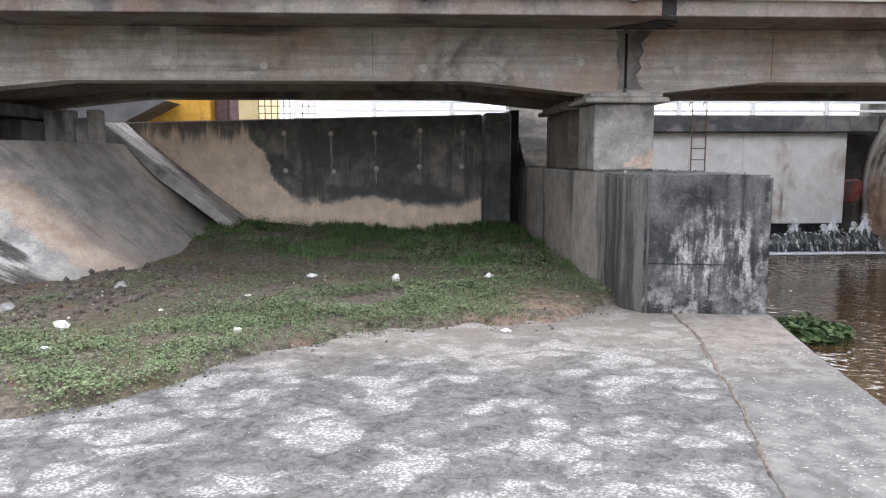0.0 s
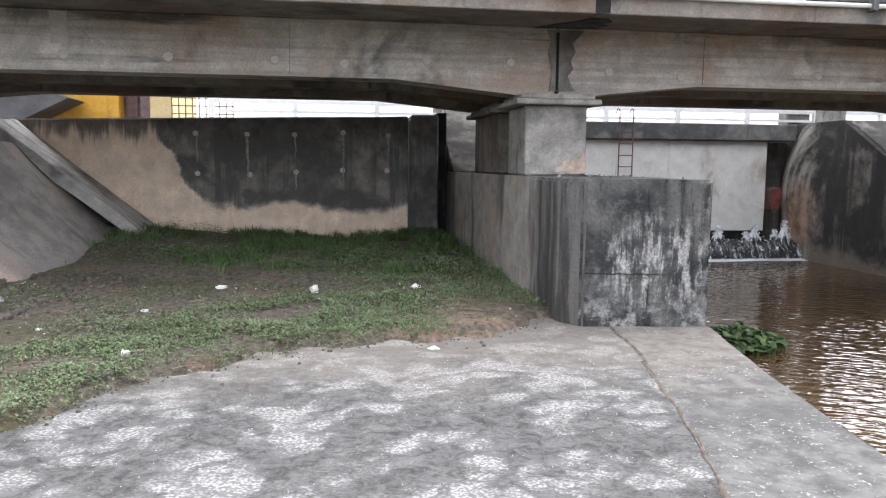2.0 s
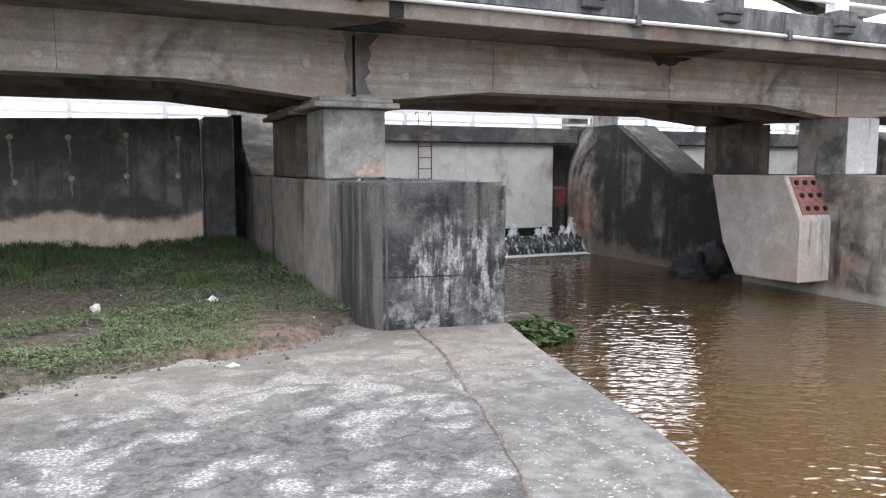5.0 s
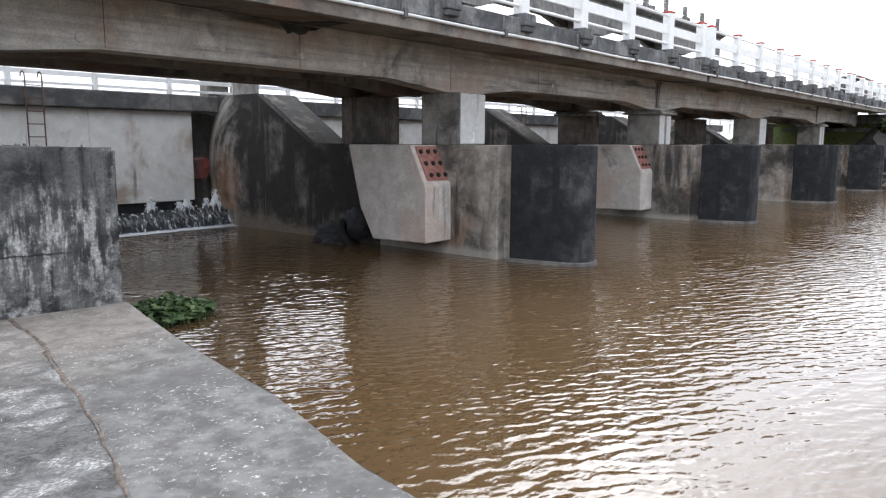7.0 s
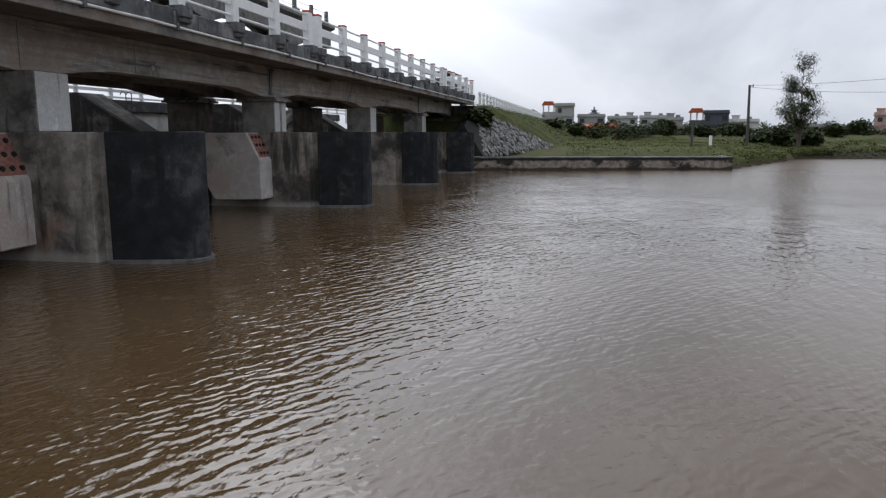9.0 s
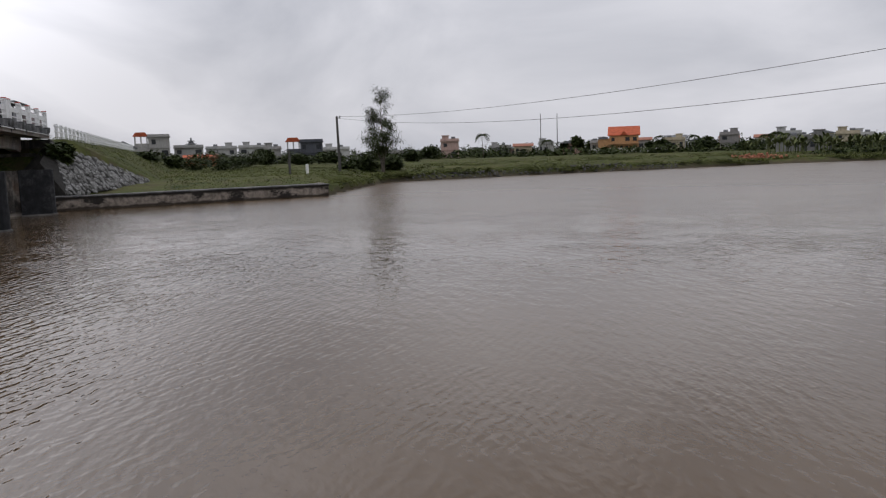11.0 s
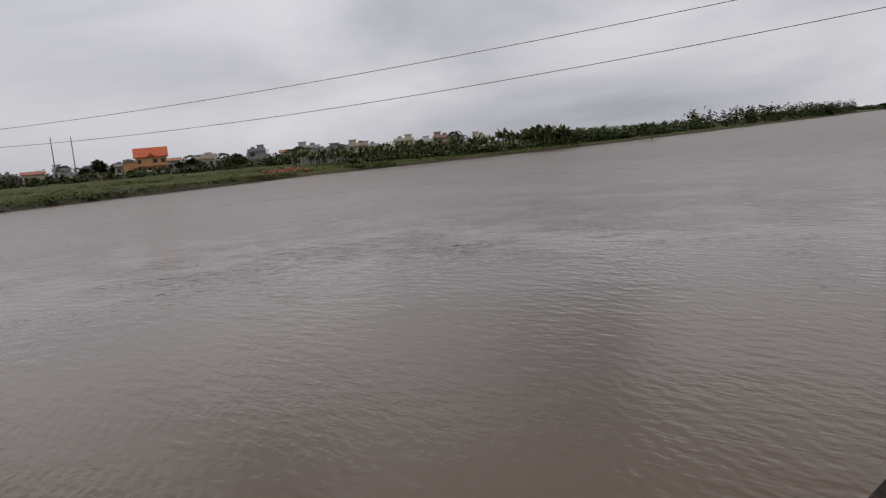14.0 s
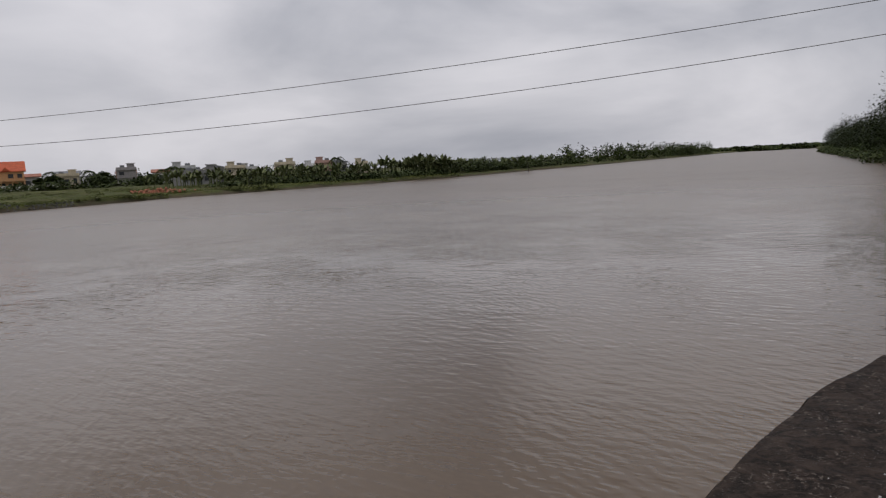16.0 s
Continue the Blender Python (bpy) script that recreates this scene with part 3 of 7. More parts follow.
turf = n.mix(n.ramp(n.noise(0.33, 7, 0.75, distort=0.6), 0.53, 0.63, 0, 0.8), turf, (0.022, 0.032, 0.010))
far_off = n.ramp(n.axis("X"), 20, 45)
west_off = n.ramp(n.axis("Y"), -9, -6, 1, 0)
green = n.math("MAXIMUM", n.math("MAXIMUM", n.ramp(patch, 0.50, 0.60, 0, 0.35), far_off), west_off)
wet = n.math("MULTIPLY", n.ramp(n.axis("Z"), WATER + 0.05, WATER + 0.55, 1, 0), n.ramp(fine, 0.2, 0.7, 0.7, 1))
col = n.mix(n.math("MULTIPLY", wet, 0.9), n.mix(green, mud, turf), (0.075, 0.06, 0.045))
away = n.t.nodes.new("ShaderNodeVectorMath")
away.operation = "DISTANCE"
n.t.links.new(n.co, away.inputs[0])
away.inputs[1].default_value = (1.0, 7.0, 0.0)
red_earth = n.math("MULTIPLY", n.ramp(n.math("ADD", away.outputs["Value"], n.math("MULTIPLY", n.noise(2.2, 5, 0.6), 1.2)), 1.0, 1.8, 0.8, 0), n.ramp(n.noise(4.5, 6, 0.68), 0.38, 0.58))
col = n.mix(red_earth, col, n.mix(n.ramp(fine, 0.3, 0.7), (0.17, 0.115, 0.085), (0.29, 0.21, 0.16)))
col = n.mix(n.ramp(n.cells(16), 0.0, 0.10, 0.35, 0), col, (0.42, 0.40, 0.36))
M_SOIL = n.done(col, 0.95, n.bump(fine, 0.8, 0.05), Specular_IOR_Level=0.08)

xs = np.concatenate([[-3000, -1500, -700, -300, -150, -80, -45, -28, -18, -13], np.arange(-10, 4.6, 0.13), np.arange(5, 45, 5), np.arange(45, 58, 0.7),
                     np.arange(58, 84, 1.1), np.arange(85, 130, 4), [140, 155, 175, 200, 240, 300, 420, 700, 1500, 3000]])
ys = np.concatenate([[-3000, -1500, -900, -700, -560], np.arange(-520, -140, 20), np.arange(-135, -40, 3.0), np.arange(-38, -9, 1.2), np.arange(-8.6, 2.4, 0.5),
                     np.arange(2.5, 15.6, 0.13), [16, 16.6, 18, 22, 30, 45, 70, 110, 170, 300, 700, 1500, 3000]])
ground = new("ground", raw("ground", *grid(xs, ys, land), M_SOIL, True))
tagged(ground, "muddy grass-grown river banks with dark wet edges", "ground", kind="structure")

# ---------------- the river ----------------
n = Nodes("silty_water")


def ripples(scale, turn, distort, detail=2.0, detail_scale=1.0):
    w = n.t.nodes.new("ShaderNodeTexWave")
    w.wave_type, w.bands_direction, w.wave_profile = "BANDS", "Y", "SIN"
    for key, v in (("Scale", scale), ("Distortion", distort), ("Detail", detail), ("Detail Scale", detail_scale), ("Detail Roughness", 0.6)):
        w.inputs[key].default_value = v
    n.t.links.new(n.stretch((1, 1, 1), turn=turn), w.inputs["Vector"])
    return w.outputs["Fac"]


calm = n.math("MULTIPLY", n.ramp(n.noise(0.09, 3, 0.5), 0.36, 0.62, 0.75, 1.15), n.ramp(n.axis("Y"), -4.5, 3.5, 0.45, 0.87))
far = n.t.nodes.new("ShaderNodeVectorMath")
far.operation = "LENGTH"
n.t.links.new(n.co, far.inputs[0])
swirl = n.math("MULTIPLY", n.math("SUBTRACT", n.noise(0.6, 4, 0.6), 0.5), 0.5)
race = n.ramp(n.math("ADD", n.math("SUBTRACT", n.axis("Y"), n.axis("X")), swirl), -2.2, 0.0, 1.0, 0.8)  # smoother in the shelter of the bridge
calm = n.math("MULTIPLY", n.math("MULTIPLY", calm, race), n.ramp(far.outputs["Value"], 20, 90, 1.0, 0.85))
gusts = n.ramp(n.noise(0.55, 3, 0.55), 0.35, 0.65, 0.25, 1.25)
wind = n.ramp(n.math("ADD", n.axis("Y"), n.math("MULTIPLY", n.noise(0.15, 3, 0.5), 6.0)), 7.0, -3.0)  # open water is ruffled, the lee of the bridge is not
chop = n.math("MULTIPLY", wind, n.ramp(n.noise(0.35, 4, 0.6), 0.36, 0.62, 0.35, 1.1))
h = n.math("MULTIPLY", ripples(1.35, radians(26), 7.5, 2.5, 1.3), n.math("SUBTRACT", 0.58, n.math("MULTIPLY", wind, 0.24)))
h = n.math("ADD", h, n.math("MULTIPLY", ripples(2.2, radians(42), 7.0, 2.5, 1.2), n.math("MULTIPLY", gusts, 0.36)))
h = n.math("ADD", h, n.math("MULTIPLY", ripples(4.0, radians(12), 6.0, 2.0, 0.8), n.math("MULTIPLY", gusts, 0.12)))
h = n.math("ADD", h, n.math("MULTIPLY", n.noise(2.4, 3.0, 0.48, co=n.stretch((1.0, 2.3, 1.0), turn=radians(24))), 2.0))
h = n.math("ADD", h, n.math("MULTIPLY", n.noise(2.0, 3.0, 0.52, co=n.stretch((1.0, 2.2, 1.0), turn=radians(30))), n.math("MULTIPLY", n.math("MULTIPLY", n.ramp(far.outputs["Value"], 5, 26), n.ramp(far.outputs["Value"], 45, 130, 1.0, 0.5)), n.math("MULTIPLY", chop, 13.5))))
col = n.mix(n.ramp(n.noise(0.12, 3, 0.5), 0.35, 0.65), (0.078, 0.048, 0.022), (0.094, 0.060, 0.030))
gloss = n.math("ADD", n.ramp(far.outputs["Value"], 14, 80, 0.02, 0.13), n.math("MULTIPLY", wind, n.ramp(far.outputs["Value"], 8, 34, 0.0, 0.19)))
M_WATER = n.done(col, gloss, n.bump(n.math("MULTIPLY", h, calm), 1.0, 0.0100), IOR=1.45, Specular_IOR_Level=0.5)
bm = fresh()
xw = [-400, -40, 0, 20, 60, 100, 400]
yw = [-3000, -900, -300, -100, -30, 0, 30]
vs = [[bm.verts.new((x, y, WATER)) for x in xw] for y in yw]
for j in range(len(yw) - 1):
    for i in range(len(xw) - 1):
        bm.faces.new((vs[j][i], vs[j][i + 1], vs[j + 1][i + 1], vs[j + 1][i]))
tagged(part("water", bm, M_WATER), "rippled brown silty river water", "water", kind="structure")

# ---------------- the apron beside the river ----------------
n = Nodes("mottled_apron")
patchy = n.noise(3.0, 6, 0.6, co=n.stretch((1.0, 1.3, 1.0)), distort=0.7)
fine = n.noise(34, 7, 0.75)
lumps = n.noise(11.0, 7, 0.68, distort=1.0)
warp = n.t.nodes.new("ShaderNodeTexNoise")
warp.inputs["Scale"].default_value, warp.inputs["Detail"].default_value = 2.2, 4
n.t.links.new(n.co, warp.inputs["Vector"])
bent = n.t.nodes.new("ShaderNodeVectorMath")
bent.operation = "MULTIPLY_ADD"
n.t.links.new(warp.outputs["Color"], bent.inputs[0])
bent.inputs[1].default_value = (0.55, 0.55, 0.0)
n.t.links.new(n.co, bent.inputs[2])
setts = n.cells(3.4, n.stretch((1.0, 1.35, 1.0), bent.outputs["Vector"]))
smooth_dark = n.mix(n.ramp(n.math("ADD", n.math("MULTIPLY", lumps, 0.6), n.math("MULTIPLY", fine, 0.4)), 0.36, 0.64), (0.048, 0.047, 0.046), (0.150, 0.147, 0.142))
pebbles = n.cells(46, n.stretch((1.0, 1.5, 1.0)))
stone = n.mix(n.ramp(n.math("ADD", n.math("MULTIPLY", pebbles, 0.5), n.math("MULTIPLY", fine, 0.5)), 0.30, 0.62), (0.395, 0.387, 0.374), (0.15, 0.147, 0.141))
rag = n.math("ADD", n.math("MULTIPLY", n.math("SUBTRACT", lumps, 0.5), 0.55), n.math("MULTIPLY", n.math("SUBTRACT", fine, 0.5), 0.45))
mask = n.math("MULTIPLY", n.ramp(n.math("ADD", setts, rag), 0.44, 0.66, 1, 0), n.ramp(patchy, 0.36, 0.54, 0.45, 1.0))
col = n.mix(mask, smooth_dark, stone)
col = n.mix(n.ramp(n.noise(1.9, 6, 0.62, distort=0.6), 0.45, 0.56, 0, 0.78), col, n.mix(n.ramp(lumps, 0.35, 0.65), (0.045, 0.043, 0.041), (0.12, 0.116, 0.112)))
north = n.ramp(n.math("ADD", n.axis("Y"), n.math("MULTIPLY", n.noise(1.1, 4, 0.6), 2.2)), 5.6, 7.4)
col = n.mix(n.math("MULTIPLY", north, 0.42), col, (0.26, 0.225, 0.19))
algae = n.ramp(n.math("ADD", n.axis("Y"), n.math("MULTIPLY", n.noise(0.9, 5, 0.6), 2.4)), -2.4, -0.2, 0.97, 0)
col = n.mix(algae, col, n.mix(n.ramp(lumps, 0.35, 0.68), (0.009, 0.0060, 0.0042), (0.040, 0.027, 0.0195)))
scraps = n.math("MULTIPLY", n.ramp(n.noise(30, 6, 0.75, distort=0.3), 0.54, 0.64, 0, 0.8), n.ramp(n.noise(4.0, 5, 0.65), 0.42, 0.62))
col = n.mix(n.math("MULTIPLY", scraps, algae), col, (0.20, 0.165, 0.135))
grit = n.cells(55)
col = n.mix(n.math("MULTIPLY", n.ramp(grit, 0.10, 0.17, 1, 0), n.ramp(n.noise(3.3, 3, 0.5), 0.52, 0.66, 0, 0.35)), col, (0.46, 0.45, 0.43))
col = n.mix(n.ramp(fine, 0.60, 0.75, 0, 0.5), col, (0.05, 0.046, 0.043))
M_APRON = n.done(col, 0.9, n.bump(n.math("ADD", n.math("MULTIPLY", mask, 0.6), n.math("ADD", lumps, n.math("MULTIPLY", fine, 0.5))), 0.7, 0.022), Specular_IOR_Level=0.15)
n = Nodes("edge_slab")
broad, mid, fine = n.noise(1.1, 6, 0.6, distort=0.5), n.noise(5.0, 7, 0.68), n.noise(40, 6, 0.74)
col = n.mix(n.ramp(mid, 0.36, 0.66), (0.082, 0.079, 0.075), (0.160, 0.155, 0.147))
col = n.mix(n.ramp(broad, 0.50, 0.62, 0, 0.7), col, (0.085, 0.083, 0.08))
north = n.ramp(n.math("ADD", n.axis("Y"), n.math("MULTIPLY", n.noise(1.3, 5, 0.6), 2.4)), 5.4, 7.2)
col = n.mix(n.math("MULTIPLY", north, 0.75), col, n.mix(n.ramp(mid, 0.35, 0.65), (0.15, 0.130, 0.112), (0.23, 0.205, 0.18)))
specks = n.math("MULTIPLY", n.ramp(n.noise(26, 6, 0.75), 0.57, 0.64), n.ramp(n.noise(2.4, 5, 0.62), 0.42, 0.60, 0.12, 1.0))
col = n.mix(n.math("MULTIPLY", specks, 0.8), col, (0.50, 0.49, 0.47))
col = n.mix(n.ramp(fine, 0.58, 0.72, 0, 0.5), col, (0.05, 0.048, 0.045))
M_EDGE = n.done(col, 0.9, n.bump(n.math("ADD", n.math("MULTIPLY", mid, 0.5), n.math("MULTIPLY", fine, 0.5)), 0.6, 0.012), Specular_IOR_Level=0.15)

RIM = [(3.80, 7.4), (3.77, 6.72), (3.40, 5.20), (3.18, 4.1), (3.07, 3.5), (2.90, 2.94), (2.74, 2.45), (2.60, 1.6), (2.53, 0.8), (2.45, -1.0), (2.33, -2.6), (2.19, -4.0), (1.945, -5.1), (1.665, -6.1), (1.22, -7.15), (0.2, -8.3), (-1.6, -9.2), (-4.0, -9.8)]
CRACK = [(2.86, 7.4), (2.67, 6.03), (2.40, 4.9), (2.15, 3.96), (1.76, 2.65), (1.42, 1.2), (1.18, -0.3)]


def uneven(p):
    return Vector((p[0] + 0.02 * noise.noise(Vector((p[0] * 3, p[1] * 3, 1))), p[1] + 0.02 * noise.noise(Vector((p[0] * 3, p[1] * 3, 7))), 0))


def dense(pts, gap=0.12):
    out = []
    for a, b in zip(pts, pts[1:]):
        k = max(1, int(math.dist(a, b) / gap))
        out += [tuple(uneven((a[0] + (b[0] - a[0]) * i / k, a[1] + (b[1] - a[1]) * i / k)))[:2] for i in range(k)]
    return out + [tuple(uneven(pts[-1]))[:2]]


def slab(name, left, right, rows, columns, material, lift=0.0, rough=0.012):
    """A paved strip between two lines that run along the river, with a top that is not quite flat and a face towards the water."""
    def along(pts, t):
        lengths = np.cumsum([0] + [math.dist(a, b) for a, b in zip(pts, pts[1:])])
        s = t * lengths[-1]
        return np.interp(s, lengths, [p[0] for p in pts]), np.interp(s, lengths, [p[1] for p in pts])
    verts, faces = [], []
    for j in range(rows + 1):
        a, b = along(left, j / rows), along(right, j / rows)
        for i in range(columns + 1):
            u = i / columns
            x, y = a[0] + (b[0] - a[0]) * u, a[1] + (b[1] - a[1]) * u
            z = lift + rough * (noise.noise(Vector((x * 2.6, y * 2.6, 0))) + 0.6 * noise.noise(Vector((x * 8, y * 8, 3))))
            if i in (0, columns):
                z -= 0.006
            verts.append((x, y, z))
    w = columns + 1
    for j in range(rows):
        for i in range(columns):
            k = j * w + i
            faces.append((k, k + w, k + w + 1, k + 1))
    for i, keep in ((columns, 1), (0, 0)):
        base = len(verts)
        for j in range(rows + 1):
            x, y, z = verts[j * w + i]
            for k, d in enumerate((0.0, 0.25, 0.6, 1.6)):
                verts.append((x + (0.02 if keep else -0.0) * noise.noise(Vector((x * 4, y * 4, d * 5))), y, z - d))
        for j in range(rows):
            ring = [[base + (j + s) * 4 + k for k in range(4)] for s in (0, 1)]
            for k in range(3):
                faces.append((ring[0][k], ring[0][k + 1], ring[1][k + 1], ring[1][k]))
    return raw(name, verts, faces, material, True)


rim_n = [p for p in RIM if p[1] > -0.4] + [(2.47, -0.3)]
main_r = [(p[0] - 0.002, p[1]) for p in CRACK]
edge_l = [(p[0] + 0.002, p[1]) for p in CRACK]
apron = new("pavement_apron", slab("apron", [(-11, 7.4), (-11, 5), (-11, 2.65), (-11, -0.3)], main_r, 90, 130, M_APRON))
tagged(apron, "mottled grey and white worn concrete apron", "pavement", kind="structure")
strip = new("pavement_edge", slab("edge_strip", edge_l, rim_n, 80, 14, M_EDGE, 0.004, 0.006))
tagged(strip, "smooth grey concrete strip along the water's edge", "pavement", kind="structure")
# earth and crumbs washed into the joint between apron and strip
verts, faces = [], []
seam = dense([p for p in CRACK], 0.05)
for k, (x, y) in enumerate(seam):
    wide = 0.006 + 0.03 * max(noise.noise(Vector((x * 1.7, y * 1.7, 2))), 0) + 0.02 * noise.noise(Vector((x * 6, y * 6, 5))) + 0.016 * float(step(3.0, 5.5, y)) * (1 + noise.noise(Vector((y * 4, 1, 1))))
    wide = max(wide, 0.004)
    drift = 0.03 * noise.noise(Vector((x * 2.2, y * 2.2, 9)))
    for f, z in ((-1.0, -0.010), (-0.45, 0.004), (0.4, 0.005), (1.0, -0.010)):
        verts.append((x + drift + f * wide, y, z + 0.012 * noise.noise(Vector((x * 20 + f, y * 20, 0)))))
for k in range(len(seam) - 1):
    for j in range(3):
        q = k * 4 + j
        faces.append((q, q + 1, q + 5, q + 4))
tagged(new("trim_joint_earth", raw("joint_earth", verts, faces, plain("joint_earth", (0.115, 0.092, 0.075), 0.95, 0.5, 14, dirt=0.5, dirt_colour=(0.03, 0.028, 0.026)), True)), "brown earth washed into the cracked joint", "joint", kind="structure")
rim_s = [(2.47, -0.3)] + [p for p in RIM if p[1] < -0.4]
south = new("pavement_south", slab("apron_south", [(-11, -0.3), (-11, -4), (-11, -7), (-11, -9.8)], rim_s, 110, 110, M_APRON, 0.0, 0.018))
tagged(south, "dark algae-grown concrete apron by the river", "pavement", kind="structure")

# ---------------- the bridge ----------------
PIER_X = [3.10 + 10.28 * i for i in range(5)]
JOINTS = [-7.4, 3.2, 23.62, 44.1, 54.6]
SUPPORTS = [-7.2] + PIER_X + [54.5]
DECK_Y, DECK_Y2, PIER_TOP = 8.65, 15.35, 1.49


def soffit(x):
    near = min(abs(x - s) for s in SUPPORTS)
    return 2.62 + 0.18 * min(max((near - 0.5) / 1.75, 0), 1)


def girder(x0, x1, y0, y1):
    xs = sorted({x0, x1, *[s + d for s in SUPPORTS for d in (-2.25, -0.5, 0.5, 2.25) if x0 < s + d < x1]})
    bm = fresh()
    sweep(bm, [(x, soffit(x)) for x in xs] + [(x1, 3.58), (x0, 3.58)], "y", y0, y1)
    return soften(bm, 0.02)


def deck_profile():
    return [(DECK_Y, 3.44), (DECK_Y + 0.30, 3.46), (10.0, 3.53), (10.3, 3.575), (13.7, 3.575), (14.0, 3.53), (DECK_Y2 - 0.3, 3.46),
            (DECK_Y2, 3.44), (DECK_Y2, 3.70), (DECK_Y, 3.70)]


for a, b in zip(JOINTS, JOINTS[1:]):
    span = thing("bridge_span", "grey concrete bridge span with haunched girders and a cantilevered deck", "bridge", (a, 11, 3.5), "bridge spans")
    inv = Matrix.Translation((-a, -11, -3.5))
    # inner girders and slab take the darker tone: shade under the deck is in their colour
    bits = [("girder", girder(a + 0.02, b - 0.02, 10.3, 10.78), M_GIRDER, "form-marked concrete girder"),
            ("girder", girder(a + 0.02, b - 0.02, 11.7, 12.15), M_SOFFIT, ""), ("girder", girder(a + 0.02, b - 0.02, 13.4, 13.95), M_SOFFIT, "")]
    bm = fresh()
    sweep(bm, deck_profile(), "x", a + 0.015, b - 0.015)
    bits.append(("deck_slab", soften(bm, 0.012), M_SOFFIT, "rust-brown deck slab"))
    for y0, y1 in ((DECK_Y, DECK_Y + 0.28), (DECK_Y2 - 0.28, DECK_Y2)):
        bm = fresh()
        box(bm, a + 0.02, b - 0.02, y0, y1, 3.704, 4.05)
        bits.append(("kerb", soften(bm, 0.02), M_KERB, "blackened kerb"))
    x = a + 2.4
    while x < b - 1:
        bm = fresh()
        box(bm, x - 0.11, x + 0.11, 10.78, 13.4, soffit(x) + 0.08, 3.575)
        bits.append(("cross_beam", bm, M_SOFFIT, ""))
        x += 3.9
    for name, bm, m, label in bits:
        ob = part(name, bm, m, span, label)
        ob.data.transform(inv)

# the road on the deck
bm = fresh()
box(bm, JOINTS[0] - 60, JOINTS[-1] + 0.0, DECK_Y + 0.28, DECK_Y2 - 0.28, 3.705, 3.74)
tagged(part("road", bm, plain("asphalt", (0.055, 0.055, 0.055), 0.9, 0.3, 8)), "dark asphalt road over the bridge", "road", kind="structure")

# a pale pipe under the kerb
pipe = thing("service_pipe", "pale plastic pipe clipped along the edge of the deck", "pipe", (0, DECK_Y, 3.66))
for a, b in zip([-9.0] + [0.06 + 2.9 * i for i in range(-2, 19)], [0.06 + 2.9 * i for i in range(-2, 20)]):
    if a < b:
        bm = fresh()
        rod(bm, (a, -0.045, 0.005 + 0.012 * math.sin(a)), (b - 0.002, -0.045, 0.005 + 0.012 * math.sin(b)), 0.031, 8)
        rod(bm, (b - 0.09, -0.045, 0.005 + 0.012 * math.sin(b)), (b - 0.004, -0.045, 0.005 + 0.012 * math.sin(b)), 0.037, 8)
        part("pipe_length", bm, M_PIPE, pipe)
clip = fresh()
box(clip, -0.035, 0.035, -0.10, 0.02, -0.06, 0.09)
box(clip, -0.03, 0.03, -0.02, 0.02, 0.09, 0.34)
clip_mesh = mesh_of(clip, "clip", M_KERB)
for i in range(-2, 18):
    c = part("clip", clip_mesh, None, pipe)
    c.location = (-2.46 + 2.62 * i if i < 3 else 3.9 + 2.9 * (i - 2), -0.01, 0)

# railings: posts on dark feet, a flat rail and two tubes
POSTS = []
for a, b in zip(JOINTS, JOINTS[1:]):
    k = max(1, round((b - a - 0.8) / 2.44))
    POSTS += [a + 0.4 + (b - a - 0.8) * i / k for i in range(k + 1)]


def post_meshes(out):
    bm = fresh()
    box(bm, -0.21, 0.21, -0.12, 0.30, -0.08, 0.165)
    box(bm, -0.175, 0.175, -0.10, 0.26, -0.19, -0.085)
    foot = mesh_of(soften(bm, 0.015), "foot", M_KERB)
    bm = fresh()
    box(bm, -0.14, 0.14, 0.0, 0.23, 0.165, 1.16)
    shaft = mesh_of(soften(bm, 0.015), "shaft", M_STEELW)
    bm = fresh()
    box(bm, -0.145, 0.145, -0.005, 0.235, 1.162, 1.215)
    cap = mesh_of(soften(bm, 0.012), "top_cap", M_RED)
    return foot, shaft, cap


FOOT, SHAFT, TOPCAP = post_meshes(1)
for side, y, turn in ((0, DECK_Y, 1), (1, DECK_Y2, -1)):
    railing = thing("bridge_railing", "white-painted railing with red-topped posts on blackened feet" if not side else "white railing along the upstream edge of the deck",
                    "railing", (0, y, 3.98), "bridge railings")
    for x in POSTS:
        foot = part("post_foot", FOOT, None, railing)
        foot.matrix_local = pose(x, 0, 0, 0, 0, 0 if turn > 0 else 180)
        s = part("post", SHAFT, None, foot)
        t = part("post_cap", TOPCAP, None, foot, "faded red post cap")
    for a, b in zip(JOINTS, JOINTS[1:]):
        for z, kind in ((0.70, "flat_rail"), (1.08, "tube"), (0.33, "tube")):
            bm = fresh()
            if kind == "flat_rail":
                box(bm, a + 0.3, b - 0.3, 0.07 * turn, 0.13 * turn, z - 0.125, z + 0.125)
                soften(bm, 0.01)
            else:
                rod(bm, (a + 0.3, 0.10 * turn, z), (b - 0.3, 0.10 * turn, z), 0.036, 8)
            part(kind, bm, M_STEELW, railing)

# ---------------- piers ----------------
def pier_body(plan, z0, z1, cell=0.25, amount=0.006):
    bm = fresh()
    sweep(bm, plan, "z", z0, z1)
    return bm


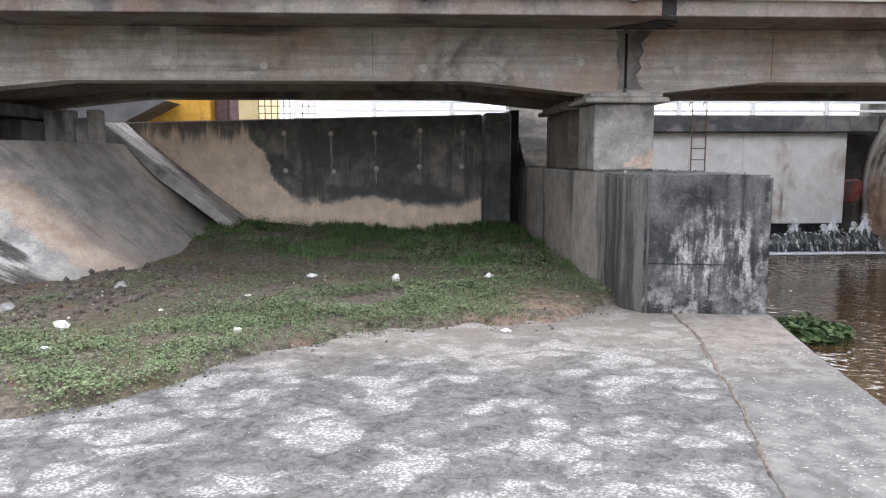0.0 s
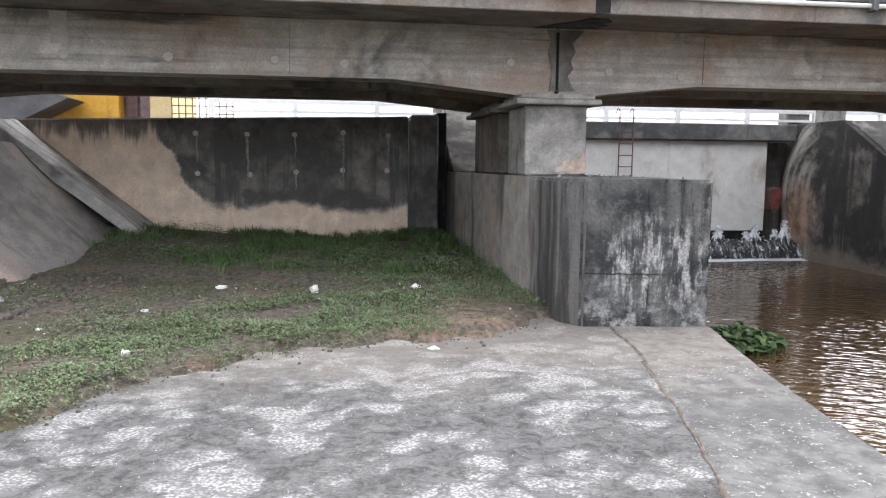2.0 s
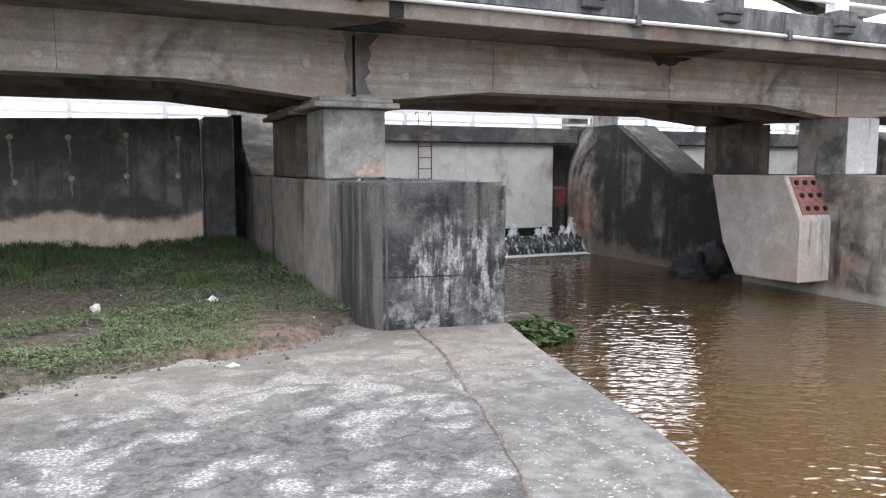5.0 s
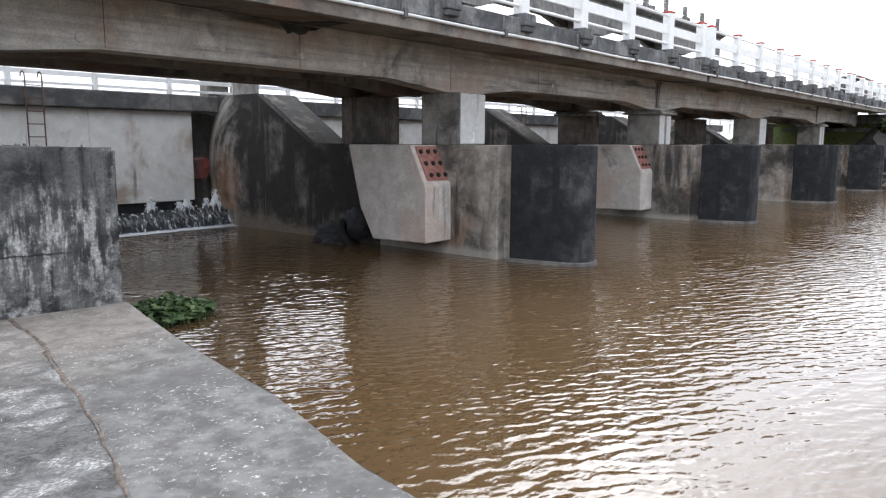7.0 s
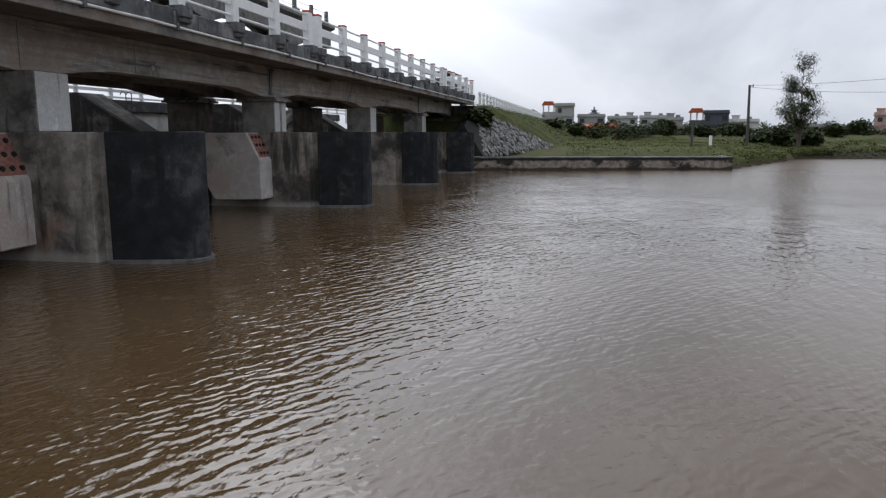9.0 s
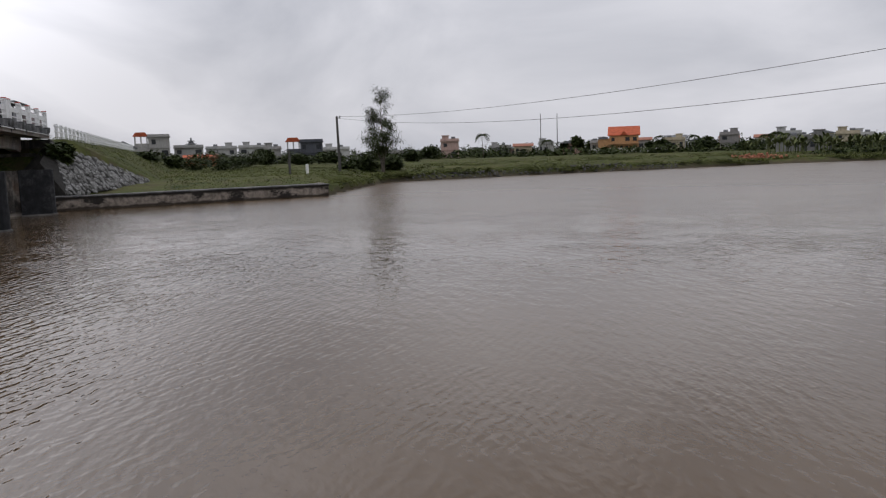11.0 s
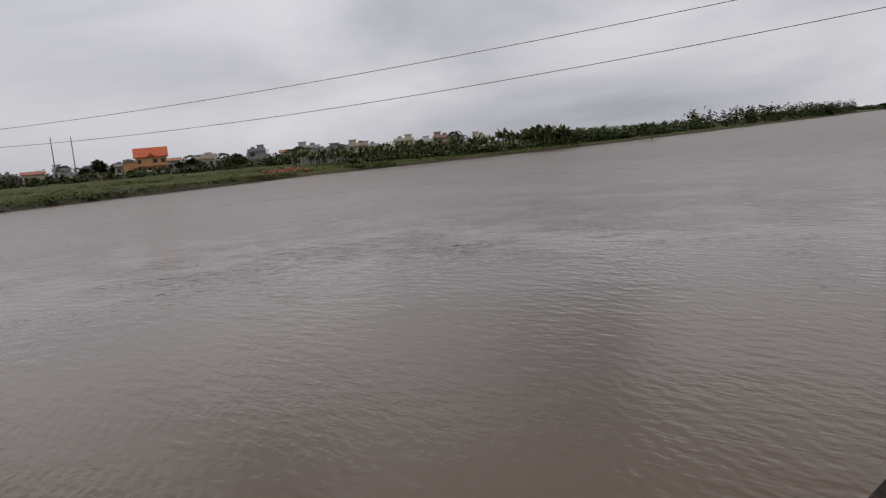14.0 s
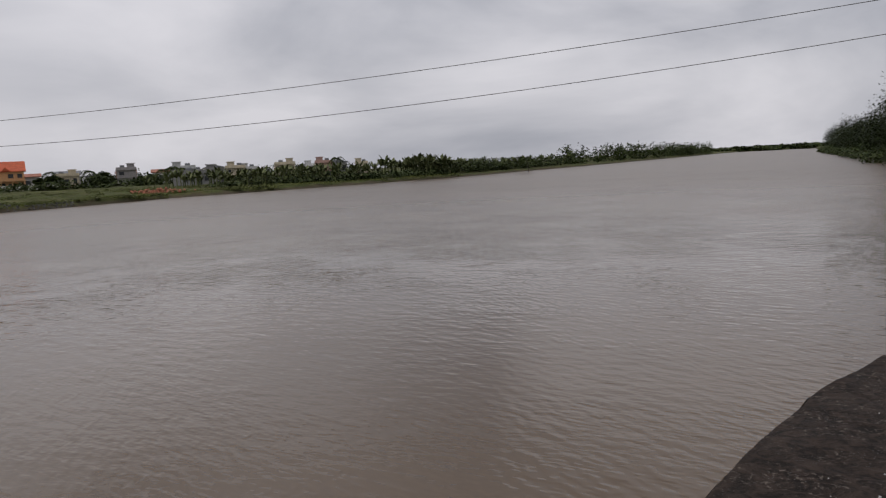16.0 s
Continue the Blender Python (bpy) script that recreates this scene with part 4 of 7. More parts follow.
def column(pier, y0, y1, material, jointed, white, split=False):
    top = 2.46 if jointed else 2.615
    c = fresh()
    box(c, -0.44, 0.45, y0, y1, PIER_TOP, top)
    col = part("column", soften(c, 0.02), material, pier)
    if white:
        for a, b in (((-0.43, -0.06), (0.10, 0.44)) if split else ((-0.43, 0.44),)):
            c = fresh()
            box(c, a, b, y0 - 0.012, y0 - 0.003, PIER_TOP + 0.03, top - 0.02)
            part("whitewashed_face", c, M_WHITE, col, "whitewashed face")
    if jointed:
        c = fresh()
        box(c, -0.60, 0.62, y0 - 0.14, y1 + 0.10, top, top + 0.075)
        box(c, -0.52, 0.54, y0 - 0.08, y1 + 0.06, top + 0.075, top + 0.15)
        part("column_cap", soften(c, 0.015), M_COLUMN, col, "projecting concrete cap")
    return col


def pier(i):
    x = PIER_X[i]
    first = i == 0
    ob = thing("bridge_pier", "massive algae-black concrete pier block beside the apron" if first else
               "river pier with blackened pointed nose and pale bearing block", "bridge pier", (x, 11, WATER), "bridge piers")
    made = []
    bm = fresh()
    if first:
        plan = [(-0.72, 19.7), (-0.72, 9.0), (-0.80, 7.22), (-0.62, 6.97), (0.66, 6.78), (0.74, 8.6), (0.74, 19.7)]
        sweep(bm, plan, "z", -2.2, PIER_TOP)
        worn(soften(bm, 0.03, 2), 0.16, 0.012, 2.2)
        bm.normal_update()
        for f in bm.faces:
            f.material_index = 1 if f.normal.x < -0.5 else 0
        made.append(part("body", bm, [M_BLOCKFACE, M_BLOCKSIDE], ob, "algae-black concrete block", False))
    else:
        plan = [(-0.68, 12.2), (-0.68, 8.78), (-0.42, 8.76), (-0.42, 8.46), (0.42, 8.46), (0.42, 8.76), (0.68, 8.78), (0.68, 12.2)]
        sweep(bm, plan, "z", -2.2, PIER_TOP)
        made.append(part("body", soften(bm, 0.02), M_PIER, ob, "rust-streaked concrete body"))
        # the rear body has a darker, more streaked tone than the front body
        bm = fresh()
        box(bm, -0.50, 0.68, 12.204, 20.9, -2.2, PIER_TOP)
        made.append(part("rear_body", soften(bm, 0.02), M_PIERBACK, ob, "dark streaked rear body"))
        bm = fresh()
        half = [(0.70, 8.457), (0.62, 8.0), (0.50, 7.5), (0.34, 7.08), (0.12, 6.95)]
        sweep(bm, [(-a, b) for a, b in half] + half[::-1], "z", -2.2, PIER_TOP + 0.012)
        made.append(part("nose", soften(bm, 0.02), M_NOSE, ob, "blackened pointed nose"))
        bm = fresh()
        half = [(0.735, 8.5), (0.66, 8.0), (0.54, 7.46), (0.37, 7.02), (0.13, 6.89)]
        sweep(bm, [(-a, b) for a, b in half] + half[::-1], "z", -2.2, WATER + 0.075)
        made.append(part("footing", soften(bm, 0.02), M_BEAM, ob, "pale footing at the waterline"))
        # bearing block on the near side
        bm = fresh()
        prof = [(12.37, PIER_TOP - 0.004), (10.46, PIER_TOP - 0.004), (10.03, 0.63), (10.02, -0.57), (11.60, -0.60), (12.00, 0.08)]
        sweep(bm, prof, "x", -1.50, -0.66)
        made.append(part("bearing_block", soften(bm, 0.025), M_SHOE, ob, "pale rendered bearing block"))
        bm = fresh()
        away = 0.012
        quad = [(10.44, 1.46), (10.08, 0.74)]
        v = [bm.verts.new(p) for p in ((-1.40, quad[0][0] - away, quad[0][1]), (-0.70, quad[0][0] - away, quad[0][1]), (-0.70, quad[1][0] - away, quad[1][1]), (-1.40, quad[1][0] - away, quad[1][1]))]
        w = [bm.verts.new(p.co + Vector((0, 0.010, -0.004))) for p in v]
        bm.faces.new(v)
        bm.faces.new(w[::-1])
        for k in range(4):
            bm.faces.new((v[k], w[k], w[(k + 1) % 4], v[(k + 1) % 4]))
        plate = part("steel_plate", bm, M_RUST, ob, "red-oxide steel plate with bolt holes")
        made.append(plate)
        hole = fresh()
        bmesh.ops.create_cone(hole, cap_ends=True, segments=10, radius1=0.055, radius2=0.05, depth=0.05)
        hole_mesh = mesh_of(hole, "bolt_hole", M_HOLE)
        for r in range(3):
            for c in range(3):
                t = 0.16 + 0.34 * r
                y, z = quad[0][0] + (quad[1][0] - quad[0][0]) * t, quad[0][1] + (quad[1][1] - quad[0][1]) * t
                h = part("bolt_hole", hole_mesh, None, plate)
                h.matrix_local = Matrix.Translation((-1.28 + 0.23 * c + 0.03 * r, y - away - 0.006 - 11, z - WATER)) @ Euler((radians(64), 0, 0)).to_matrix().to_4x4()
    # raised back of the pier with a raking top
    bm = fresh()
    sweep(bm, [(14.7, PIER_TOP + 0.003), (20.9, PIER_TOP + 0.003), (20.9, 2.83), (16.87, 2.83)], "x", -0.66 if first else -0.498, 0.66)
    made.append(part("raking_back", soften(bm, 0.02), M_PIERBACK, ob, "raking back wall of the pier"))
    if not first:
        # the cheek beside the gate, cut back in a bow
        bm = fresh()
        bow = [(17.0 + 2.28 * math.sin(radians(a)), 0.86 - 2.28 * math.cos(radians(a))) for a in range(30, 136, 7)]
        sweep(bm, [(12.206, -2.2), (17.0, -2.2)] + bow + [(18.40, 2.83), (16.87, 2.83), (14.7, PIER_TOP), (12.206, PIER_TOP)], "x", -0.68, -0.503)
        made.append(part("gate_cheek", soften(bm, 0.02), M_CHEEK, ob, "bowed gate cheek with pale wiped arcs and rust"))
    jointed = i in (0, 2, 4)
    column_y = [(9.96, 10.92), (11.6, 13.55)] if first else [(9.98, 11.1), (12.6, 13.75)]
    # the front column keeps its plain tone, the rear one has its shade painted in
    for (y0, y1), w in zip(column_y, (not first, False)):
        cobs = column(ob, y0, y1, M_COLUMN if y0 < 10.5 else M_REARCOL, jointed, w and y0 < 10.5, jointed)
        made.append(cobs)
    for o in [m for p in made for m in (p, *p.children)]:
        if o.name.startswith("bolt_hole"):
            continue
        o.data.transform(Matrix.Translation((0, -11, -WATER)))
    return ob


for i in range(5):
    pier(i)

first_pier = next(o for o in bpy.data.objects if o.name == "bridge_pier")
bm = fresh()
edge = [(0.0, 1.53), (0.03, 1.60), (0.11, 1.63), (0.13, 1.69), (0.20, 1.70), (0.23, 1.66), (0.28, 1.74), (0.36, 1.72), (0.39, 1.79), (0.44, 1.80), (0.44, 1.52), (0.3, 1.51), (0.15, 1.55)]
v = [bm.verts.new((a, 9.952, b)) for a, b in edge]
w = [bm.verts.new((a, 9.958, b)) for a, b in edge]
bm.faces.new(v)
bm.faces.new(w[::-1])
for k in range(len(v)):
    bm.faces.new((v[k], w[k], w[(k + 1) % len(v)], v[(k + 1) % len(v)]))
part("render_patch", bm, plain("peach_render", (0.44, 0.345, 0.285), 0.9, 0.25, 9, dirt=0.35, dirt_colour=(0.28, 0.26, 0.24)), first_pier, "peach-coloured render patch").data.transform(Matrix.Translation((0, -11, -WATER)))

# ---------------- the sluice behind the bridge ----------------
for i in range(5):
    x0 = PIER_X[i] + 0.75
    x1 = PIER_X[i] + 10.28 - 0.72
    gate = thing("sluice_gate", "pale concrete sluice gate leaf between piers with an iron ladder", "sluice gate", (x0, 18.8, WATER), "sluice gates")
    inv = Matrix.Translation((-x0, -18.8, -WATER))
    bits = []
    bm = fresh()
    box(bm, x0, x1 - 0.75, 18.86, 19.06, -0.46, -0.124)
    bits.append(("bottom_seal", bm, M_NOSE, "black bottom seal"))
    bm = fresh()
    box(bm, x0, x1 - 0.75, 18.80, 19.1, -0.12, 2.34)
    bits.append(("leaf", worn(soften(bm, 0.02), 0.5, 0.01, 1.0), M_GATE, "water-stained pale leaf"))
    bm = fresh()
    box(bm, x0, x1, 18.62, 19.4, 2.345, 2.80)
    bits.append(("top_beam", soften(bm, 0.03), M_BEAM, "dark weathered beam"))
    bm = fresh()
    box(bm, x1 - 0.745, x1 + 0.2, 19.42, 19.7, -0.9, 2.34)
    bits.append(("guide", bm, M_PIERBACK, "black wet gate guide"))
    bm = fresh()
    box(bm, x0, x1, 18.75, 19.6, -2.2, -0.40)
    bits.append(("sill", soften(bm, 0.05), M_NOSE, "dark wet sill"))
    bm = fresh()
    sweep(bm, [(x1 - 0.66, 1.02), (x1 - 0.66, 0.80), (x1 - 0.56, 0.46), (x1 - 0.34, 0.44), (x1 - 0.20, 0.78), (x1 - 0.22, 1.00), (x1 - 0.34, 1.08)], "y", 18.80, 19.3)
    bits.append(("seal_shoe", soften(bm, 0.03, 1), M_DARKRUST, "red-oxide seal shoe"))
    lx = x0 + 3.85
    bm = fresh()
    for s in (-0.19, 0.19):
        rod(bm, (lx + s, 18.57, 0.9), (lx + s, 18.57, 3.02), 0.018, 6)
        for k in range(6):
            a, b = math.pi * k / 6, math.pi * (k + 1) / 6
            rod(bm, (lx + s, 18.57 + 0.12 - 0.12 * math.cos(a), 3.02 + 0.12 * math.sin(a)), (lx + s, 18.57 + 0.12 - 0.12 * math.cos(b), 3.02 + 0.12 * math.sin(b)), 0.016, 6)
    for k in range(7):
        rod(bm, (lx - 0.19, 18.57, 1.02 + 0.30 * k), (lx + 0.19, 18.57, 1.02 + 0.30 * k), 0.014, 6)
    bits.append(("ladder", bm, M_IRON, "rusty iron ladder"))
    for name, bm, m, label in bits:
        part(name, bm, m, gate, label).data.transform(inv)

# the operating gantry that stands on the piers above the gates
GANTRY_END = 50.6


def gantry_under(x):
    near = min(abs(x - s) for s in PIER_X)
    return 6.75 + 0.42 * min(max((near - 0.5) / 1.6, 0), 1)


gantry = thing("sluice_gantry", "weathered grey concrete operating gantry on tall legs above the sluice gates", "gantry", (0, 19.0, 2.83))
inv = Matrix.Translation((0, -19.0, -2.83))
bits = []
for x in PIER_X:
    for y0, y1 in ((18.12, 18.45), (19.65, 20.15)):
        bm = fresh()
        box(bm, x - 0.35, x + 0.35, y0, y1, 2.834, 7.3)
        bits.append(("leg", soften(bm, 0.02), M_COLUMN, ""))
    bm = fresh()
    box(bm, x - 0.25, x + 0.25, 18.452, 19.648, 7.0, 7.6)
    bits.append(("cross_head", soften(bm, 0.02), M_BEAM, ""))
for y0, y1, lift in ((18.0, 18.36, 0.05), (19.86, 20.2, 0.55)):
    xs_ = sorted({2.0, GANTRY_END, *[s + d for s in PIER_X for d in (-2.1, -0.5, 0.5, 2.1) if 2.0 < s + d < GANTRY_END]})
    bm = fresh()
    sweep(bm, [(x, gantry_under(x) + lift) for x in xs_] + [(GANTRY_END, 8.35), (2.0, 8.35)], "y", y0, y1)
    bits.append(("beam", soften(bm, 0.02), M_GANTRY, "grey weathered edge beam"))
bm = fresh()
sweep(bm, [(17.7, 8.75), (17.7, 8.50), (18.0, 8.354), (20.3, 8.354), (20.6, 8.50), (20.6, 8.75)], "x", 1.9, GANTRY_END + 0.1)
bits.append(("deck", soften(bm, 0.015), M_GANTRY, ""))
for y, tall in ((17.95, 9.55), (20.35, 9.85)):
    for k in range(18):
        x = GANTRY_END - 0.9 - 2.72 * k
        bm = fresh()
        box(bm, x - 0.11, x + 0.11, y - 0.11, y + 0.11, 8.754, tall)
        bits.append(("post", soften(bm, 0.015), M_GANTRY, ""))
    for z in (tall - 0.16, tall - 0.5):
        bm = fresh()
        rod(bm, (2.2, y, z), (GANTRY_END - 0.7, y, z), 0.022, 6)
        bits.append(("rail", bm, M_STEELW, ""))
for x in PIER_X:
    for dx in (2.6, 7.7):
        if x + dx < GANTRY_END:
            bm = fresh()
            box(bm, x + dx - 0.28, x + dx + 0.28, 18.75, 19.45, 8.754, 9.35)
            rod(bm, (x + dx, 19.1, 9.35), (x + dx, 19.1, 9.75), 0.06, 8)
            bits.append(("gearbox", soften(bm, 0.015), M_BEAM, "dark hoist gearbox"))
for name, bm, m, label in bits:
    part(name, bm, m, gantry, label).data.transform(inv)

# white railing on the walkway behind the gates
walkway = thing("walkway_railing", "white steel railing along the sluice walkway", "railing", (0, 19.55, 2.8))
for x in np.arange(-3.0, 60.0, 2.1):
    bm = fresh()
    box(bm, x - 0.06, x + 0.06, -0.06, 0.06, -0.6, 0.95)
    part("post", bm, M_STEELW, walkway)
for z, r in ((0.16, 0.035), (0.42, 0.06), (0.62, 0.035), (0.92, 0.05)):
    bm = fresh()
    box(bm, -3, 60, -0.03, 0.03, z - r, z + r)
    part("rail", bm, M_STEELW, walkway)

# ---------------- retaining wall and west bank ----------------
bm = fresh()
box(bm, -9, 1.55, 15.0, 15.6, -0.8, 2.62)
for v in bm.verts:
    if v.co.z > 2:
        v.co.z += -0.02 + 0.023 * (v.co.x - 1.55)
worn(soften(bm, 0.03), 0.35, 0.012, 1.6)
wall = tagged(part("wall_north", bm, M_WALL), "dark algae-streaked concrete retaining wall with bare ochre foot", "wall", kind="structure")
bm = fresh()
box(bm, 1.61, 2.17, 14.92, 15.7, -0.8, 2.63)
tagged(part("wall_end", soften(bm, 0.03), M_WALLEND), "dark concrete end post of the retaining wall", "wall", kind="structure")
# added black filler: stands in for the dark recess between wall end and pier
bm = fresh()
box(bm, 2.172, 2.376, 15.2, 18.6, -0.8, 2.70)
tagged(part("wall_return", soften(bm, 0.02), M_NOSE), "added black wall that keeps the slit beside the pier dark", "wall", kind="structure")
# rusted tie holes in the wall
tie = fresh()
bmesh.ops.create_cone(tie, cap_ends=True, segments=10, radius1=0.055, radius2=0.05, depth=0.03)
tie_mesh = mesh_of(tie, "tie_hole", M_SHOE)
for k, (x, z) in enumerate([(-2.62, 2.2), (-1.64, 2.19), (-0.72, 2.2), (0.24, 2.25), (-2.6, 1.42), (-1.6, 1.40), (-0.7, 1.46), (0.22, 1.5), (1.15, 2.2), (1.12, 1.5)]):
    t = part("tie_hole", tie_mesh, None, wall)
    t.matrix_local = pose(x, 14.985, z, 90, 0, 0)

# lime runs below the tie holes
for k, (x, z, long, wide) in enumerate([(-2.6, 2.15, 0.5, 0.05), (-1.63, 2.16, 0.85, 0.07), (-0.71, 2.16, 0.45, 0.05), (0.24, 2.2, 0.95, 0.06), (-0.7, 1.4, 0.3, 0.05), (1.14, 2.15, 0.6, 0.04)]):
    bm = fresh()
    left, right = [], []
    for s_ in range(9):
        f = s_ / 8
        w_ = wide * (1 - 0.75 * f) * (0.7 + 0.6 * abs(noise.noise(Vector((k * 3.1, s_ * 0.9, 0)))))
        c_ = x + 0.03 * noise.noise(Vector((k * 7.7, s_ * 0.6, 4)))
        left.append((c_ - w_ / 2, z - long * f))
        right.append((c_ + w_ / 2, z - long * f))
    sweep(bm, left + right[::-1], "y", 14.965, 14.975)
    part("lime_run", bm, M_LIME, wall)

# the paved cone of the west bank
verts, faces = [], []
rows, cols = 46, 70
toe = [(-12.0, 5.2), (-8.0, 6.6), (-5.75, 7.75), (-4.95, 8.5), (-4.2, 9.15), (-3.72, 10.2), (-3.42, 11.5), (-3.28, 13.0), (-3.3, 14.7)]
head = [(-12.5, 10.2), (-8.6, 10.2), (-7.2, 10.25), (-6.6, 10.3), (-6.15, 10.45), (-5.8, 10.8), (-5.6, 11.6), (-5.42, 13.0), (-5.42, 14.7)]
for j in range(cols + 1):
    t = j / cols * (len(toe) - 1)
    k = min(int(t), len(toe) - 2)
    f = t - k
    a = np.array(toe[k]) * (1 - f) + np.array(toe[k + 1]) * f
    b = np.array(head[k]) * (1 - f) + np.array(head[k + 1]) * f
    for i in range(rows + 1):
        u = i / rows
        p = a * (1 - u) + b * u
        z = -0.25 + 2.2 * u + 0.02 * noise.noise(Vector((p[0] * 2, p[1] * 2, u * 3))) - 0.08 * math.sin(math.pi * u)
        verts.append((p[0], p[1], z))
for j in range(cols):
    for i in range(rows):
        k = j * (rows + 1) + i
        faces.append((k, k + 1, k + rows + 2, k + rows + 1))
tagged(new("slope_paving", raw("slope", verts, faces, M_SLOPE, True)), "smooth concrete bank paving with ochre earth stains", "slope paving", kind="structure")
# flat shelf above, with the bank seat of the bridge
bm = fresh()
sweep(bm, [(-14, 10.2), (-6.15, 10.4), (-5.9, 11), (-5.85, 15), (-14, 15)], "z", 1.2, 1.93)
tagged(part("bank_shelf", bm, M_SLOPE), "concrete shelf at the top of the bank", "shelf", kind="structure")
seat = thing("bank_abutment", "dark concrete abutment under the bridge end", "abutment", (-7.2, 12, 1.93))
for x0, x1, y0, y1, z0, z1, nm in ((-0.6, 0.6, -1.9, 2.2, 0.45, 0.68, "seat_beam"), (-0.45, 0.45, -1.6, -0.8, 0, 0.45, "seat_post"), (-0.45, 0.45, 0.6, 1.5, 0, 0.45, "seat_post"),
                                    (0.82, 1.29, 0.6, 0.9, -0.03, 0.60, "stub"), (1.55, 1.75, 0.6, 0.9, -0.03, 0.60, "stub"), (1.293, 1.547, 0.72, 0.88, -0.03, 0.46, "stub_web"), (-1.2, -0.6, -3.2, 3.2, -0.2, 1.5, "back_wall")):
    bm = fresh()
    box(bm, x0, x1, y0, y1, z0, z1)
    part(nm, soften(bm, 0.02), M_COLUMN if nm.startswith("stub") else M_BLOCK if nm == "back_wall" else M_BEAM, seat)
# coping that runs down the bank against the wall
bm = fresh()
sweep(bm, [(-6.35, 2.40), (-5.85, 2.40), (-3.42, 0.42), (-3.52, 0.24), (-5.98, 2.22), (-6.35, 2.22)], "y", 13.7, 14.96)
tagged(part("coping", worn(soften(bm, 0.03), 0.2, 0.02, 3.0), M_COPING), "pale worn concrete coping running down the bank", "coping", kind="structure")

# ---------------- leaves and plants ----------------
M_CREEP = leafy("creeper_leaf", (0.050, 0.066, 0.032), (0.18, 0.225, 0.125))
M_BLADE = leafy("grass_blade", (0.034, 0.060, 0.024), (0.135, 0.20, 0.085))
M_DRY = leafy("dry_grass", (0.12, 0.095, 0.045), (0.24, 0.20, 0.11))
M_TREE = leafy("tree_leaf", (0.015, 0.023, 0.007), (0.054, 0.070, 0.020))
M_BUSH = leafy("bush_leaf", (0.018, 0.028, 0.010), (0.062, 0.078, 0.028))
M_BANANA = leafy("banana_leaf", (0.035, 0.046, 0.018), (0.135, 0.150, 0.066))
M_HYAC = leafy("water_hyacinth_leaf", (0.026, 0.048, 0.018), (0.125, 0.175, 0.080), 0.45)
M_BARK = plain("bark", (0.10, 0.085, 0.07), 0.9, 0.35, 9)
RNG = np.random.default_rng(7)


def cards(name, centres, along, across, material, tip=0.5, bend=0.0):
    """Many small leaves, each a bent pair of quads. along and across are half vectors of each leaf."""
    c, a, b = (np.asarray(v, float) for v in (centres, along, across))
    k = len(c)
    sag = np.zeros_like(c)
    sag[:, 2] = -bend * np.linalg.norm(a, axis=1)
    v = np.stack([c - a - b * 0.35, c - a + b * 0.35, c - b, c + b, c + a - b * tip * 0.3 + sag, c + a + b * tip * 0.3 + sag], 1).reshape(-1, 3)
    i = np.arange(k)[:, None] * 6
    f = np.concatenate([i + [[0, 1, 3, 2]], i + [[2, 3, 5, 4]]]).tolist()
    return raw(name, v, f, material)


def turned(k, up_lo, up_hi, rng=RNG):
    """Unit vectors that rise by the given share, and level ones across them."""
    az, up = rng.uniform(0, 2 * np.pi, k), rng.uniform(up_lo, up_hi, k)
    flat = np.sqrt(np.maximum(1 - up**2, 0))
    a = np.stack([np.cos(az) * flat, np.sin(az) * flat, up], -1)
    roll = rng.uniform(-0.6, 0.6, k)
    b = np.stack([-np.sin(az) * np.cos(roll), np.cos(az) * np.cos(roll), np.sin(roll)], -1)
    return a, b


def clumps(k, centre, radii, rng=RNG):
    """Places in an egg, denser towards its skin, in uneven lumps."""
    d = rng.normal(size=(k, 3))
    d /= np.linalg.norm(d, axis=1)[:, None]
    lump = 0.72 + 0.55 * (wave(d[:, 0] * 3 + centre[0], d[:, 1] * 3 + d[:, 2] * 2.1 + centre[1], 1.0, 3, 21))
    r = rng.uniform(0.35, 1.0, k) ** 0.6 * lump
    return np.asarray(centre) + d * r[:, None] * np.asarray(radii)


def crown_mesh(name, eggs, count, size, material, lo=-0.5, hi=0.7, rng=RNG):
    pts = np.concatenate([clumps(count, c, r, rng) for c, r in eggs])
    a, b = turned(len(pts), lo, hi, rng)
    s = rng.uniform(0.6, 1.3, len(pts))[:, None] * size
    return cards(name, pts, a * s, b * s * 0.5, material, 0.6, 0.3)


def trunk_mesh(bm, base, top, r, limbs, rng, spread=1.0):
    prev = Vector(base)
    steps = 5
    for k in range(1, steps + 1):
        p = Vector(base).lerp(Vector(top), k / steps) + Vector((rng.uniform(-1, 1), rng.uniform(-1, 1), 0)) * r * 0.7
        rod(bm, prev, p, r * (1 - 0.16 * (k - 1)), 7, r * (1 - 0.16 * k))
        prev = p
    for k in range(limbs):
        t = 0.3 + 0.65 * k / max(limbs - 1, 1)
        a = Vector(base).lerp(Vector(top), t)
        az = k * 2.4
        b = a + Vector((math.cos(az) * spread * (1.15 - t), math.sin(az) * spread * (1.15 - t), 0.45 * spread))
        rod(bm, a, b, r * 0.38 * (1.2 - t), 5, r * 0.08)


